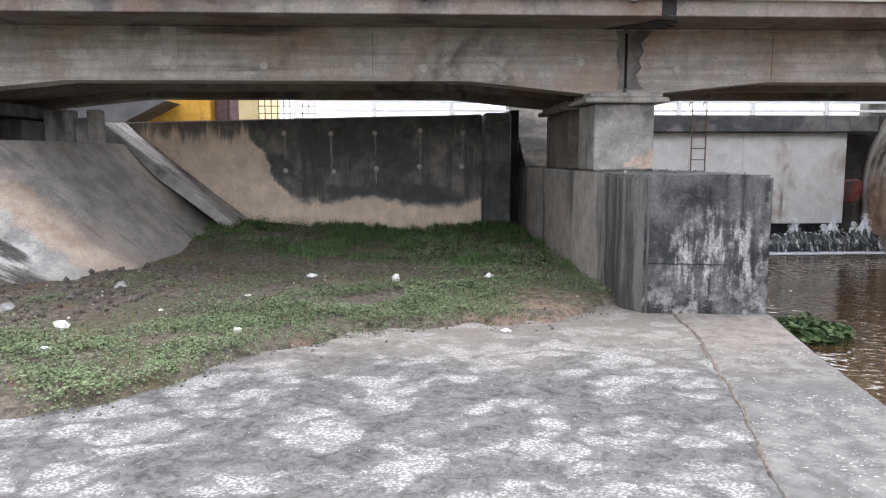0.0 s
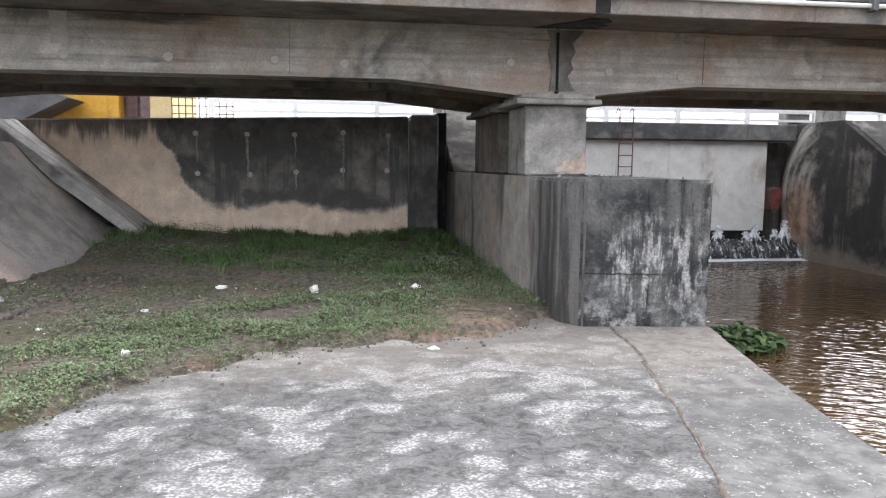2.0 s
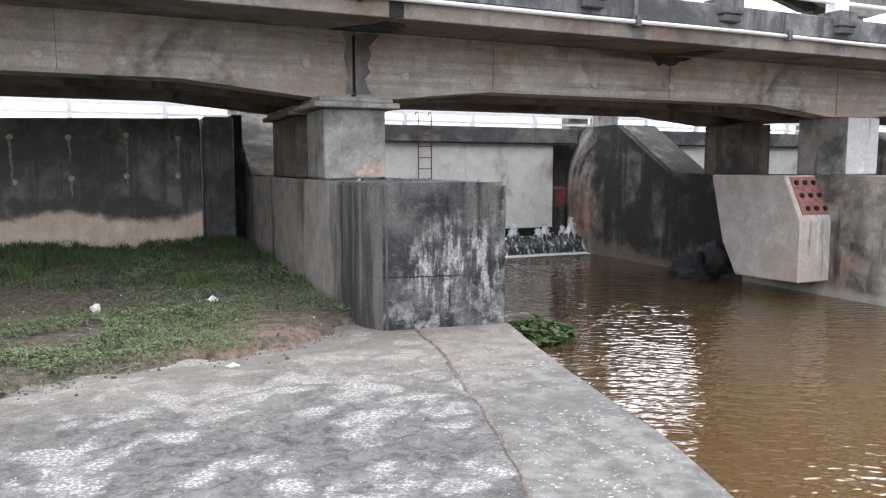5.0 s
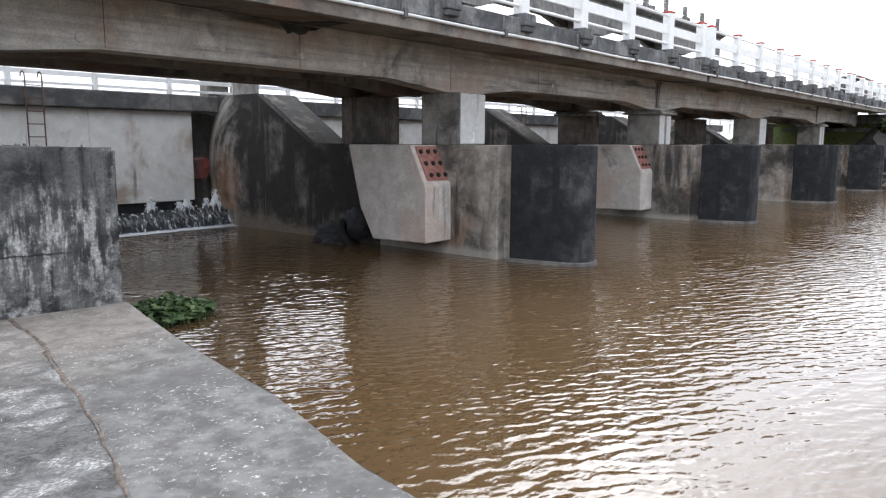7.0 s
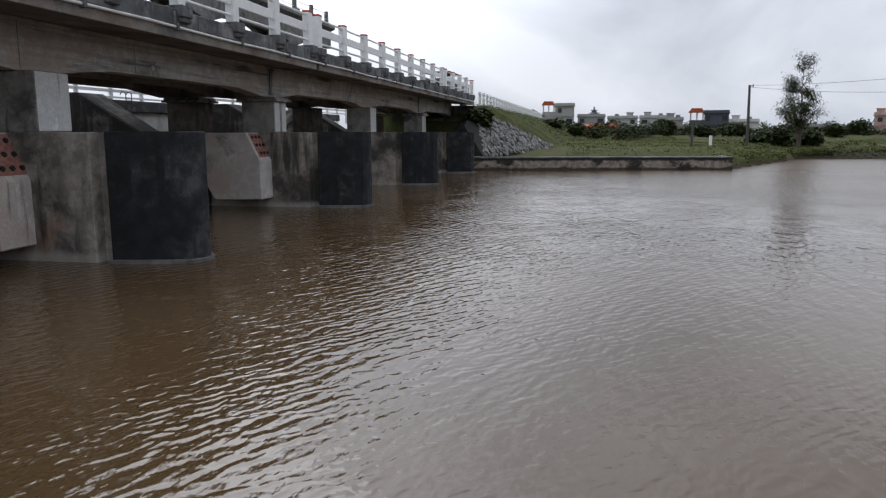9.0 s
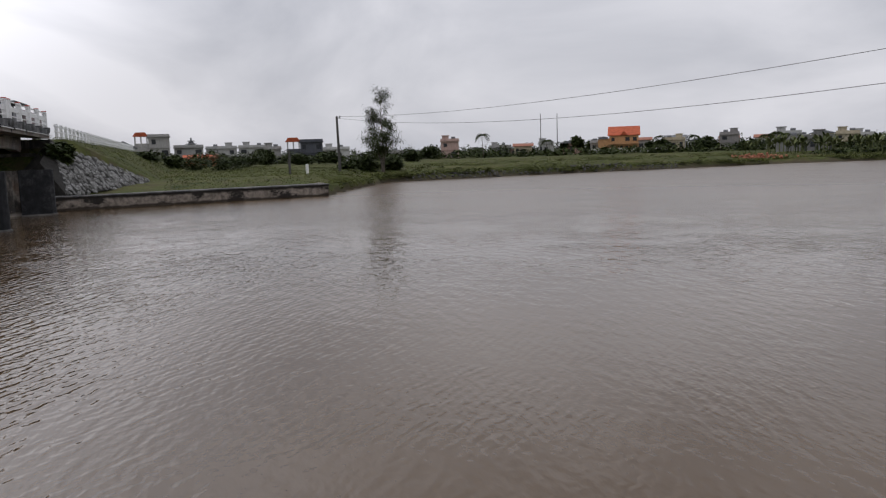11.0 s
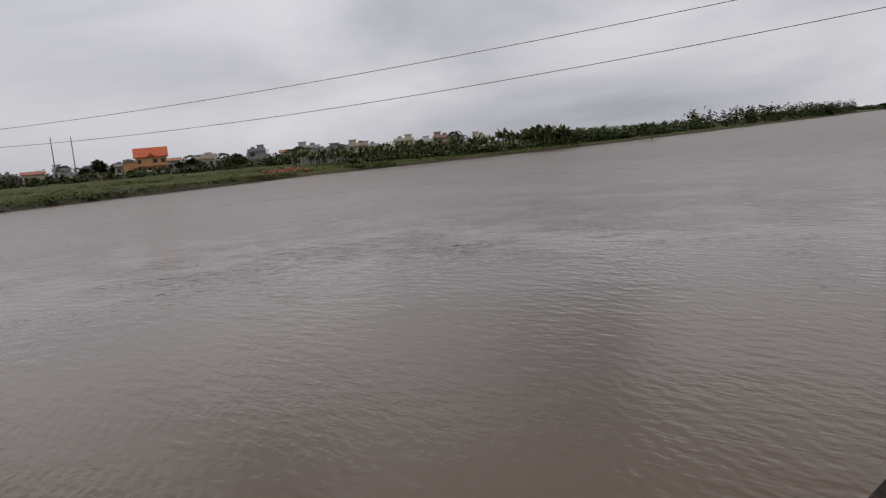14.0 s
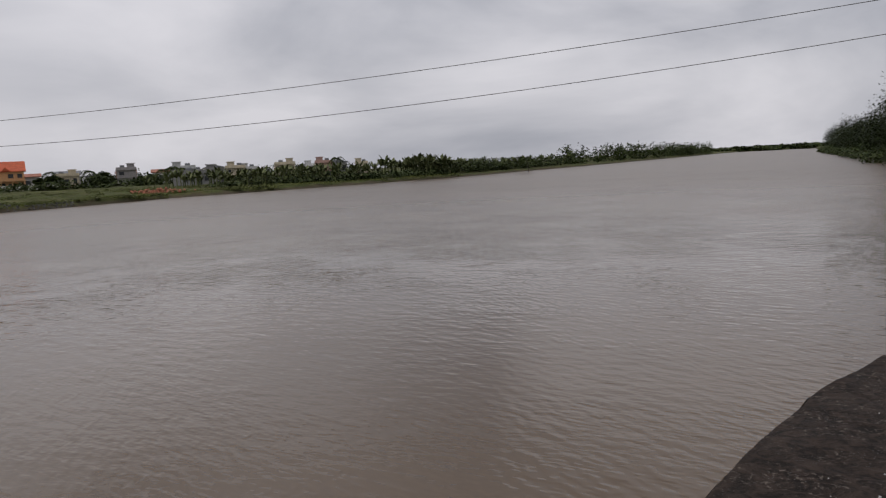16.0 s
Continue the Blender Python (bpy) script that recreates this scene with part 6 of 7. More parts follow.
for az, hgt in ((116.1, 11.6), (117.35, 11.3)):
    x, y, z = bearing(az, 215)
    mast = thing("radio_mast", "thin grey lattice radio mast", "mast", (x, y, z), "masts")
    bm = fresh()
    rod(bm, (0, 0, -0.3), (0, 0, hgt), 0.14, 6, 0.09)
    part("shaft", bm, M_POLE, mast)
    bm = fresh()
    for k in range(10):
        rod(bm, (-0.22, 0, hgt * k / 10), (0.22, 0, hgt * k / 10 + 0.3), 0.03, 4)
    part("rungs", bm, M_POLE, mast)

# the tall feathery tree
rng = np.random.default_rng(12)
tx, ty, tz = bearing(103.9, 79)
cas = thing("casuarina_tree", "tall feathery casuarina tree standing alone on the bank", "tree", (tx, ty, tz))
bm = fresh()
pts, al, ac = [], [], []
for stem in range(3):
    ox, oy = (0, 0.25, -0.2)[stem], (0, 0.2, -0.15)[stem]
    hgt = (8.9, 6.4, 5.2)[stem]
    prev = Vector((ox * 0.3, oy * 0.3, -0.3))
    for k in range(1, 9):
        p = Vector((ox * k * 0.45 + rng.uniform(-.08, .08), oy * k * 0.45 + rng.uniform(-.08, .08), hgt * k / 8))
        rod(bm, prev, p, 0.13 * (1.06 - k / 8.4), 6, 0.13 * (1.06 - (k + 1) / 8.4))
        prev = p
    for k in range(34):
        t = rng.uniform(0.22, 1.0)
        a = Vector((ox * 8 * t * 0.45, oy * 8 * t * 0.45, hgt * t))
        az = rng.uniform(0, 2 * math.pi)
        reach = (2.0 if 0.28 < t < 0.6 else 1.5) * (1.12 - t) + 0.30
        reach *= rng.uniform(0.7, 1.5)
        b = a + Vector((math.cos(az) * reach, math.sin(az) * reach, reach * rng.uniform(0.15, 0.8)))
        rod(bm, a, b, 0.03, 4, 0.008)
        for j in range(84):
            f = rng.uniform(0.3, 1.08)
            c = np.array(a.lerp(b, f)) + rng.normal(size=3) * 0.22
            pts.append(c)
            dr = np.array([math.cos(az) * 0.5 + rng.uniform(-.5, .5), math.sin(az) * 0.5 + rng.uniform(-.5, .5), rng.uniform(-0.6, 0.6)])
            al.append(dr / np.linalg.norm(dr) * rng.uniform(0.10, 0.25))
            ac.append(np.cross(dr, (0, 0, 1)) * 0.048)
part("trunk", bm, M_BARK, cas)
part("crown", cards("crown", pts, al, ac, M_TREE, 0.6, 0.25), None, cas)

# bushes and trees on the east bank
for k, (az, d, h, r) in enumerate([(91.4, 105, 2.9, 4.0), (90.2, 118, 2.6, 3.0), (93.9, 128, 2.6, 3.6), (97.4, 150, 2.9, 3.4), (99.9, 152, 2.6, 3.2), (88.6, 130, 2.4, 2.6), (92.6, 120, 2.9, 2.6), (95.4, 150, 3.4, 2.4), (102.6, 82, 1.9, 2.0), (104.9, 84, 1.7, 1.9), (101.2, 90, 1.3, 1.4), (106.3, 150, 3.0, 2.6), (107.4, 170, 3.2, 2.8),
                                   (111.2, 190, 2.6, 3.2),  (127.7, 180, 3.0, 3.4), (131.2, 175, 2.6, 3.2)]):
    round_tree(bearing(az, d, -0.1), h, r, "dense olive-green bush on the bank", M_BUSH, 260, 0.20 if d < 130 else 0.3, "bush", 40 + k, False)
for k, (az, d, h, r) in enumerate([(118.8, 195, 5.0, 2.3), (120.0, 215, 3.6, 2.2), (117.9, 205, 3.4, 1.8), (125.1, 205, 3.4, 2.4), (124.2, 190, 2.6, 1.8), (128.2, 200, 3.6, 2.6), (99.6, 175, 2.6, 2.4), (94.9, 165, 3.6, 2.4)]):
    round_tree(bearing(az, d, -0.1), h, r, "round dark leafy tree behind the fields", M_TREE, 320, 0.34, "tree", 80 + k)
for k, (az, d, h) in enumerate([(111.7, 170, 5.3), (116.6, 200, 3.7), (124.9, 205, 3.9), (127.4, 185, 3.7), (132.3, 170, 3.2), (132.9, 175, 3.6), (133.7, 172, 3.3), (159.4, 150, 4.6), (144.8, 160, 4.0)]):
    palm(bearing(az, d), h, 60 + k)

for k, (x, y, z, h, r) in enumerate([(52.6, 8.1, 1.5, 1.7, 1.1), (53.8, 7.9, 2.0, 1.3, 0.9), (108, 6.4, 1.8, 1.6, 2.2), (120, 6.6, 1.6, 1.7, 2.6)]):
    round_tree((x, y, z), h, r, "dark bush on the road embankment", M_BUSH, 260, 0.2, "bush", 140 + k, False)

# a ragged belt of trees behind the fields, and woods at the end of the river
def belt(name, places, label, size, material, count=84):
    rng_ = np.random.default_rng(len(places))
    P_ = [clumps(count, (x, y, z + h * 0.42), (r, r, h * 0.55), rng_) for x, y, z, h, r in places]
    P_ = np.concatenate(P_)
    a, b = turned(len(P_), -0.5, 0.8, rng_)
    s_ = rng_.uniform(0.6, 1.3, len(P_))[:, None] * size
    return tagged(new(name, cards(name, P_, a * s_, b * s_ * 0.5, material, 0.6, 0.2)), label, "woods", kind="stuff")


rs = random.Random(9)
spots = []
for k in range(460):
    az = 86 + 60 * k / 460 + rs.uniform(-.3, .3)
    x, y, z = bearing(az, rs.choice((178, 226, 230)) + rs.uniform(-8, 10))
    spots.append((x, y, z, rs.uniform(1.5, 3.6) * (0.62 if math.hypot(x, y) < 200 else 1.15), rs.uniform(1.5, 3.2)))
belt("tree_belt", spots, "ragged dark belt of trees behind the houses", 0.42, M_TREE)
spots = []
for k in range(150):
    t = rs.random()
    x, y = 66 + rs.uniform(-2, 6), -205 - 315 * t
    spots.append((x, y, ground_z(x, y), rs.uniform(4.6, 8.2) * (0.75 + 0.35 * t), rs.uniform(1.6, 2.6)))
belt("riverside_woods", spots, "dark riverside casuarina woods", 0.55, M_TREE, 60)
spots = []
for k in range(220):
    x, y = rs.uniform(-60, 160), -640 - rs.random() * 120
    spots.append((x, y, -0.5, rs.uniform(2.2, 5.0), rs.uniform(5, 9)))
belt("far_woods", spots, "distant woods across the end of the river", 1.7, M_TREE, 110)
spots = []
for k in range(170):
    t = rs.random() ** 1.6
    y = -86 - 235 * t
    x = float(line(WEST, y)) - rs.uniform(0.6, 9.0)
    spots.append((x, y, ground_z(x, y), rs.uniform(4.5, 9.0) * (1.5 if y > -115 else 1.05), rs.uniform(1.4, 2.4)))
belt("west_bank_woods", spots, "dark dense trees along the west bank", 0.17, leafy("casuarina_leaf", (0.008, 0.013, 0.005), (0.030, 0.040, 0.014)), 620)
spots = []
for k in range(90):
    y = -88 - 200 * rs.random()
    x = float(line(WEST, y)) - rs.uniform(-1.2, 1.0)
    spots.append((x, y, WATER, rs.uniform(1.0, 2.4), rs.uniform(1.0, 2.0)))
belt("bank_scrub", spots, "low scrub hanging over the west bank", 0.2, M_BUSH, 90)

kinds = [banana_arrays(np.random.default_rng(k)) for k in range(4)]
places = []
for k in range(760):
    y = -82 - 128 * rs.random() ** 0.9
    if wave(0.0, y, 0.13, 2, 91) < 0.40:
        continue
    x = float(line(EAST, y)) + 4.0 + rs.random() * 16 + 6.0 * step(-108, -86, y)
    s_ = rs.uniform(0.42, 0.80) * (1.25 if -128 < y < -116 else 1.0)
    places.append((x, y, ground_z(x, y) - 0.1, s_, rs.uniform(0, 6.28)))
for _ in range(46):
    places.append((rs.uniform(65.5, 73), rs.uniform(-131, -121), -0.2, rs.uniform(0.7, 1.05), rs.uniform(0, 6.28)))
many("banana_grove", kinds, places, M_BANANA, "banana plants with ragged arching leaves along the bank", "banana plants")
spots = [(float(line(EAST, y)) + rs.uniform(2.5, 9.5) + 6.0 * float(step(-108, -86, y)), y, -0.1, rs.uniform(0.5, 1.5) * (1.0 if y > -122 else 2.0), rs.uniform(1.0, 2.2)) for y in [-84 - 128 * rs.random() for _ in range(230)]]
belt("riverside_scrub", spots, "green scrub under the banana plants", 0.28, M_BUSH, 60)

# rough grass along the far shore
rng = np.random.default_rng(31)
k = 60000
yy = -10 - 118 * rng.random(k) ** 1.15
xx = line(EAST, yy) + rng.gamma(1.2, 2.6, k) * np.where(rng.random(k) < 0.4, 3, 1)
ex, ey = 51 + 90 * rng.random(34000), -13 + 22 * rng.random(34000)
fx, fy = 62 + 75 * rng.random(26000), -12 - 85 * rng.random(26000)
inland = fx > line(EAST, fy) + 1
xx, yy = np.concatenate([xx, ex, fx[inland]]), np.concatenate([yy, ey, fy[inland]])
keep = (wave(xx, yy, 0.25, 3, 44) > 0.30) & (xx > line(EAST, yy) + 0.3) & ~((xx < 67) & (yy > 2) & (((66.5 - 54.2) * (yy - 8.7) - (2.9 - 8.5) * (xx - 54.2)) < 0))
xx, yy = xx[keep], yy[keep]
zz = land(xx, yy)
a, b = turned(len(xx), 0.15, 0.95, rng)
s_ = rng.uniform(0.04, 0.11, len(xx))[:, None] * np.where(xx < line(EAST, yy) + 3, 1.1, 0.8)[:, None]
tagged(new("bank_grass", cards("bank_grass", np.stack([xx, yy, zz + 0.12], -1), a * s_, b * s_ * 0.42, leafy("rank_grass", (0.045, 0.058, 0.015), (0.135, 0.150, 0.042)), 0.4, 0.3)),
       "rank green grass along the river bank", "grass", kind="stuff")

spots = []
for k in range(210):
    y = -13 - 72 * rs.random()
    t = rs.random()
    x = float(line(EAST, y)) + (0.4 + 2.2 * t if rs.random() < 0.6 else 4 + 40 * t)
    spots.append((x, y, ground_z(x, y), rs.uniform(0.12, 0.5), rs.uniform(0.4, 1.3)))
belt("shore_herbs", spots, "rough dark herbs and sedge along the shore", 0.09, leafy("sedge_leaf", (0.040, 0.050, 0.016), (0.120, 0.132, 0.042)), 150)

# rubble on the shore and a heap of bricks
rubble_kinds = []
for k in range(4):
    bm = fresh()
    bmesh.ops.create_icosphere(bm, subdivisions=1, radius=0.5)
    for v in bm.verts:
        v.co *= 0.8 + 0.5 * noise.noise(v.co * 2.3 + Vector((k * 3.3, 1, 0)))
    rubble_kinds.append((np.array([v.co[:] for v in bm.verts]), [tuple(v.index for v in f.verts) for f in bm.faces]))
    bm.free()
places = []
for k in range(620):
    y = -20 - 34 * rs.random() ** 1.1
    heap = -47 < y < -40
    x = float(line(EAST, y)) + rs.uniform(-0.8, 0.9 if not heap else 2.6)
    places.append((x, y, ground_z(x, y) + (0.03 if not heap else rs.uniform(0.03, 0.3)), rs.uniform(0.10, 0.32) * (1.3 if heap else 1.0), rs.uniform(0, 6)))
many("shore_rubble", rubble_kinds, places, M_STONE, "pale rubble tipped along the shore", "rubble")
bx, by, bz = bearing(131.5, 108)
places = [(bx + rs.gauss(0, 2.2), by + rs.gauss(0, 1.2), bz + abs(rs.gauss(0, 0.3)), rs.uniform(0.3, 0.6), rs.uniform(0, 6)) for _ in range(110)]
many("brick_heap", rubble_kinds, places, plain("broken_brick", (0.30, 0.12, 0.07), 0.9, 0.35, 2), "heap of broken red bricks in the grass", "bricks")

# ---------------- a lorry on the bridge ----------------
LORRY_X = 62.0
lorry = thing("lorry", "grey covered lorry with a dark roof rack driving over the bridge", "lorry", (LORRY_X, 13.2, 3.46))
M_TARP = plain("faded_tarpaulin", (0.27, 0.22, 0.22), 0.8, 0.15, 1.5, dirt=0.2)
M_DARKCAB = plain("dark_cab", (0.05, 0.05, 0.055), 0.6, 0.2, 2)
bm = fresh()
box(bm, 0.0, 2.0, -1.1, 1.1, 0.7, 2.5)
part("cab", soften(bm, 0.12, 2), plain("grey_cab", (0.16, 0.16, 0.17), 0.5, 0.15, 2), lorry)
bm = fresh()
box(bm, -0.012, -0.002, -0.95, 0.95, 1.55, 2.25)
part("windscreen", bm, M_PANE, lorry)
bm = fresh()
sweep(bm, [(-0.4, 2.95), (0.6, 3.12), (5.4, 3.16), (5.4, 3.02), (0.7, 2.98), (-0.3, 2.85)], "y", -1.15, 1.15)
part("roof_rack", soften(bm, 0.03), M_DARKCAB, lorry, "dark roof rack")
for xx_ in (0.6, 5.2):
    for yy_ in (-1.05, 1.05):
        bm = fresh()
        rod(bm, (xx_, yy_, 2.3 if xx_ < 1 else 1.2), (xx_, yy_, 3.0), 0.05, 6)
        part("rack_post", bm, M_DARKCAB, lorry)
bm = fresh()
box(bm, 2.2, 10.6, -1.15, 1.15, 1.0, 1.25)
part("bed", bm, M_DARKCAB, lorry)
bm = fresh()
sweep(bm, [(-1.12, 1.255), (1.12, 1.255), (1.12, 2.3), (0.8, 2.75), (0, 2.9), (-0.8, 2.75), (-1.12, 2.3)], "x", 5.0, 10.5)
part("tarpaulin_load", soften(bm, 0.06, 2), M_TARP, lorry, "faded tarpaulin load")
for wx in (1.0, 7.6, 8.9):
    for wy in (-1.0, 1.0):
        bm = fresh()
        bmesh.ops.create_cone(bm, cap_ends=True, segments=18, radius1=0.5, radius2=0.5, depth=0.3, matrix=Matrix.Translation((wx, wy, 0.5)) @ Euler((radians(90), 0, 0)).to_matrix().to_4x4())
        wheel = part("wheel", soften(bm, 0.05), M_HOLE, lorry)
        bm = fresh()
        bmesh.ops.create_cone(bm, cap_ends=True, segments=14, radius1=0.26, radius2=0.24, depth=0.34, matrix=Matrix.Translation((wx, wy, 0.5)) @ Euler((radians(90), 0, 0)).to_matrix().to_4x4())
        part("rim", bm, M_POLE, wheel)

# ---------------- behind the retaining wall ----------------
M_YELLOW = concrete("yellow_wash", (0.62, 0.33, 0.045), (0.70, 0.42, 0.09), stain=0.02, streak=0.12, size=1.5)
M_CREAMW = concrete("cream_wash", (0.66, 0.52, 0.26), (0.72, 0.60, 0.36), stain=0.0, streak=0.1)
gatehouse = thing("gatehouse", "yellow-washed gatehouse with a cream corner and dark door", "house", (-6, 24, 1.0))
for nm, x0, x1, y0, y1, z0, z1, m in (("wall", -6.0, -0.42, 0, 4, -1, 4.2, M_YELLOW), ("corner_pier", 0.52, 1.18, -0.15, 4, -1, 4.2, M_CREAMW), ("back_wall", -0.41, 0.51, 0.6, 4, -1, 4.2, plain("dim_plaster", (0.16, 0.11, 0.12), 0.8)),
                                      ("door", -0.34, 0.02, 0.52, 0.58, 1.2, 3.4, plain("door_wood", (0.11, 0.07, 0.07), 0.6)), ("door", 0.08, 0.46, 0.52, 0.58, 1.2, 3.4, plain("door_leaf", (0.19, 0.13, 0.14), 0.6))):
    bm = fresh()
    box(bm, x0, x1, y0, y1, z0, z1)
    part(nm, soften(bm, 0.02), m, gatehouse)
bm = fresh()
sweep(bm, [(-6.4, 4.205), (1.5, 4.205), (1.5, 4.4), (-2.4, 5.6), (-6.4, 4.4)], "y", -0.6, 4.6)
part("roof", bm, M_ROOFG, gatehouse)
# drawn wider to the left, where it stands in for the dark soffit
lean = fresh()
sweep(lean, [(-4.9, 1.4), (-3.2, 1.4), (-2.5, 1.85), (-1.35, 2.43), (-2.5, 2.80), (-4.9, 2.3)], "y", -1.6, -0.1)
part("lean_to_roof", lean, plain("lean_to_sheet", (0.085, 0.085, 0.088), 0.85, 0.25, 1.5, dirt=0.2), gatehouse, "grey lean-to roof edge, widened to stand in for the dark soffit")
grille = thing("steel_grille", "black steel grille beside the gatehouse", "grille", (-4.0, 23.6, 1.0))
for k in range(10):
    bm = fresh()
    rod(bm, (-0.78 + 0.2 * k, 0, 0), (-0.78 + 0.2 * k, 0, 3.2), 0.018, 5)
    part("bar", bm, M_IRON, grille)
for k in range(13):
    bm = fresh()
    rod(bm, (-0.8, 0, 0.2 + 0.24 * k), (1.05, 0, 0.2 + 0.24 * k), 0.016, 5)
    part("cross_bar", bm, M_IRON, grille)

# ---------------- marks on the girders ----------------
M_PALEPLUG = plain("mortar_plug", (0.48, 0.46, 0.43), 0.9, 0.1, 20)
spans = [o for o in bpy.data.objects if o.name.split(".")[0] == "bridge_span"]
spans.sort(key=lambda o: o.location.x)


def span_at(x):
    return max((s_ for s_ in spans if s_.location.x <= x), key=lambda o: o.location.x)


plug = fresh()
bmesh.ops.create_cone(plug, cap_ends=True, segments=12, radius1=0.065, radius2=0.055, depth=0.012)
plug_mesh = mesh_of(plug, "mortar_plug", M_PALEPLUG)
for x, z in [(-5.34, 2.99), (-3.43, 3.0), (-2.13, 3.01), (-0.75, 3.01), (0.18, 2.98), (1.32, 3.06), (2.52, 3.07), (3.98, 2.97), (5.08, 2.93), (7.3, 3.0), (8.9, 3.02), (10.4, 3.0), (11.9, 3.02), (15.1, 3.0), (17.2, 3.0)]:
    s_ = span_at(x)
    p = part("mortar_plug", plug_mesh, None, s_)
    p.matrix_local = pose(x - s_.location.x, 10.293 - 11, z - 3.5, 90, 0, 0)
bm = fresh()
box(bm, -3.57, -3.36, 10.286, 10.297, 3.14, 3.55)
s_ = spans[0]
part("mortar_patch", bm, M_PALEPLUG, s_, "pale mortar patch").data.transform(Matrix.Translation(-Vector(s_.location)))
# shutter joints
for x in (-0.55, 5.43, 4.86 + 4.0, 13.0, 16.5):
    s_ = span_at(x)
    bm = fresh()
    box(bm, x - 0.004, x + 0.004, 10.291, 10.297, soffit(x) + 0.03, 3.5)
    part("shutter_joint", bm, M_SOFFIT, s_).data.transform(Matrix.Translation(-Vector(s_.location)))


def blot(edge, depth, material):
    """A thin uneven patch with the given outline."""
    bm = fresh()
    v = [bm.verts.new(p) for p in edge]
    w = [bm.verts.new(Vector(p) + Vector(depth)) for p in edge]
    bm.faces.new(v)
    bm.faces.new(w[::-1])
    for k in range(len(v)):
        bm.faces.new((v[k], w[k], w[(k + 1) % len(v)], v[(k + 1) % len(v)]))
    return bm


def under_z(y):
    """Just below the deck's underside."""
    return float(np.interp(y, [8.65, 8.95, 10.0, 10.3], [3.44, 3.46, 3.53, 3.575])) - 0.008


M_JOINT = concrete("joint_filling", (0.24, 0.23, 0.215), (0.36, 0.34, 0.315), dark=(0.05, 0.05, 0.05), stain=0.4, streak=0.5)
M_TAR = concrete("tarry_joint", (0.05, 0.048, 0.047), (0.10, 0.095, 0.09), stain=0.6, streak=0.3)
for jx in JOINTS[1:-1]:
    s_ = span_at(jx + 0.1)
    face = [(-0.16, 3.54), (0.40, 3.54), (0.30, 3.44), (0.22, 3.36), (0.27, 3.24), (0.20, 3.12), (0.24, 3.0), (0.16, 2.9), (0.22, 2.75), (0.28, 2.69), (-0.12, 2.68), (-0.08, 2.95), (-0.14, 3.2), (-0.10, 3.4)]
    bm = blot([(jx + a, 10.294, b) for a, b in face], (0, -0.007, 0), None)
    part("joint_stain", bm, M_JOINT, s_, "damp grey joint filling").data.transform(Matrix.Translation(-Vector(s_.location)))
    under = [(-0.35, 10.26), (-0.28, 9.75), (-0.05, 9.35), (0.02, 8.98), (0.26, 9.0), (0.40, 9.25), (0.30, 9.5), (0.48, 9.62), (0.34, 9.85), (0.50, 10.0), (0.24, 10.26)]
    bm = blot([(jx + a, b, under_z(b)) for a, b in under], (0, 0, -0.010), None)
    part("tar_patch", bm, M_TAR, s_, "black broken joint patch").data.transform(Matrix.Translation(-Vector(s_.location)))
    bm = fresh()
    box(bm, jx - 0.02, jx + 0.02, 10.276, 10.286, 2.70, 3.5)
    part("open_joint", bm, M_HOLE, s_).data.transform(Matrix.Translation(-Vector(s_.location)))
    bm = fresh()
    box(bm, jx - 0.05, jx + 0.14, DECK_Y - 0.006, DECK_Y - 0.002, 3.45, 3.70)
    part("joint_gap", bm, M_HOLE, s_).data.transform(Matrix.Translation(-Vector(s_.location)))
hole = [(8.5, 10.2), (8.62, 9.9), (8.58, 9.55), (8.66, 9.15), (8.86, 9.05), (8.96, 9.5), (9.12, 9.8), (9.2, 10.1), (8.9, 10.24)]
s_ = span_at(9)
part("spalled_patch", blot([(x, y, under_z(y)) for x, y in hole], (0, 0, -0.010), None), M_TAR, s_, "dark spalled patch").data.transform(Matrix.Translation(-Vector(s_.location)))

face = [(8.42, 3.54), (9.34, 3.54), (9.22, 3.49), (9.05, 3.46), (8.98, 3.40), (8.84, 3.37), (8.72, 3.41), (8.60, 3.36), (8.52, 3.45)]
part("spalled_patch", blot([(x, 10.294, z) for x, z in face], (0, -0.008, 0), None), M_TAR, s_, "dark spalled patch").data.transform(Matrix.Translation(-Vector(s_.location)))

# ---------------- rubbish caught against the pier ----------------
def ring(bm, centre, R, r, turn, seg=22, sides=9):
    rows = []
    for i in range(seg):
        a = 2 * math.pi * i / seg
        row = []
        for j in range(sides):
            b = 2 * math.pi * j / sides
            p = Vector(((R + r * math.cos(b)) * math.cos(a), (R + r * math.cos(b)) * math.sin(a), r * 0.9 * math.sin(b)))
            row.append(bm.verts.new(Vector(centre) + turn @ p))
        rows.append(row)
    for i in range(seg):
        for j in range(sides):
            bm.faces.new((rows[i][j], rows[(i + 1) % seg][j], rows[(i + 1) % seg][(j + 1) % sides], rows[i][(j + 1) % sides]))


M_RUBBER = plain("old_rubber", (0.022, 0.022, 0.023), 0.7, 0.3, 8)
bm = fresh()
ring(bm, (0, 0, 0), 0.27, 0.11, Euler((radians(55), radians(40), 0)).to_matrix())
tyre = tagged(part("old_tyre", bm, M_RUBBER, None, "", True), "old black tyre half sunk beside the pier", "tyre")
tyre.location = (12.32, 12.95, WATER + 0.25)
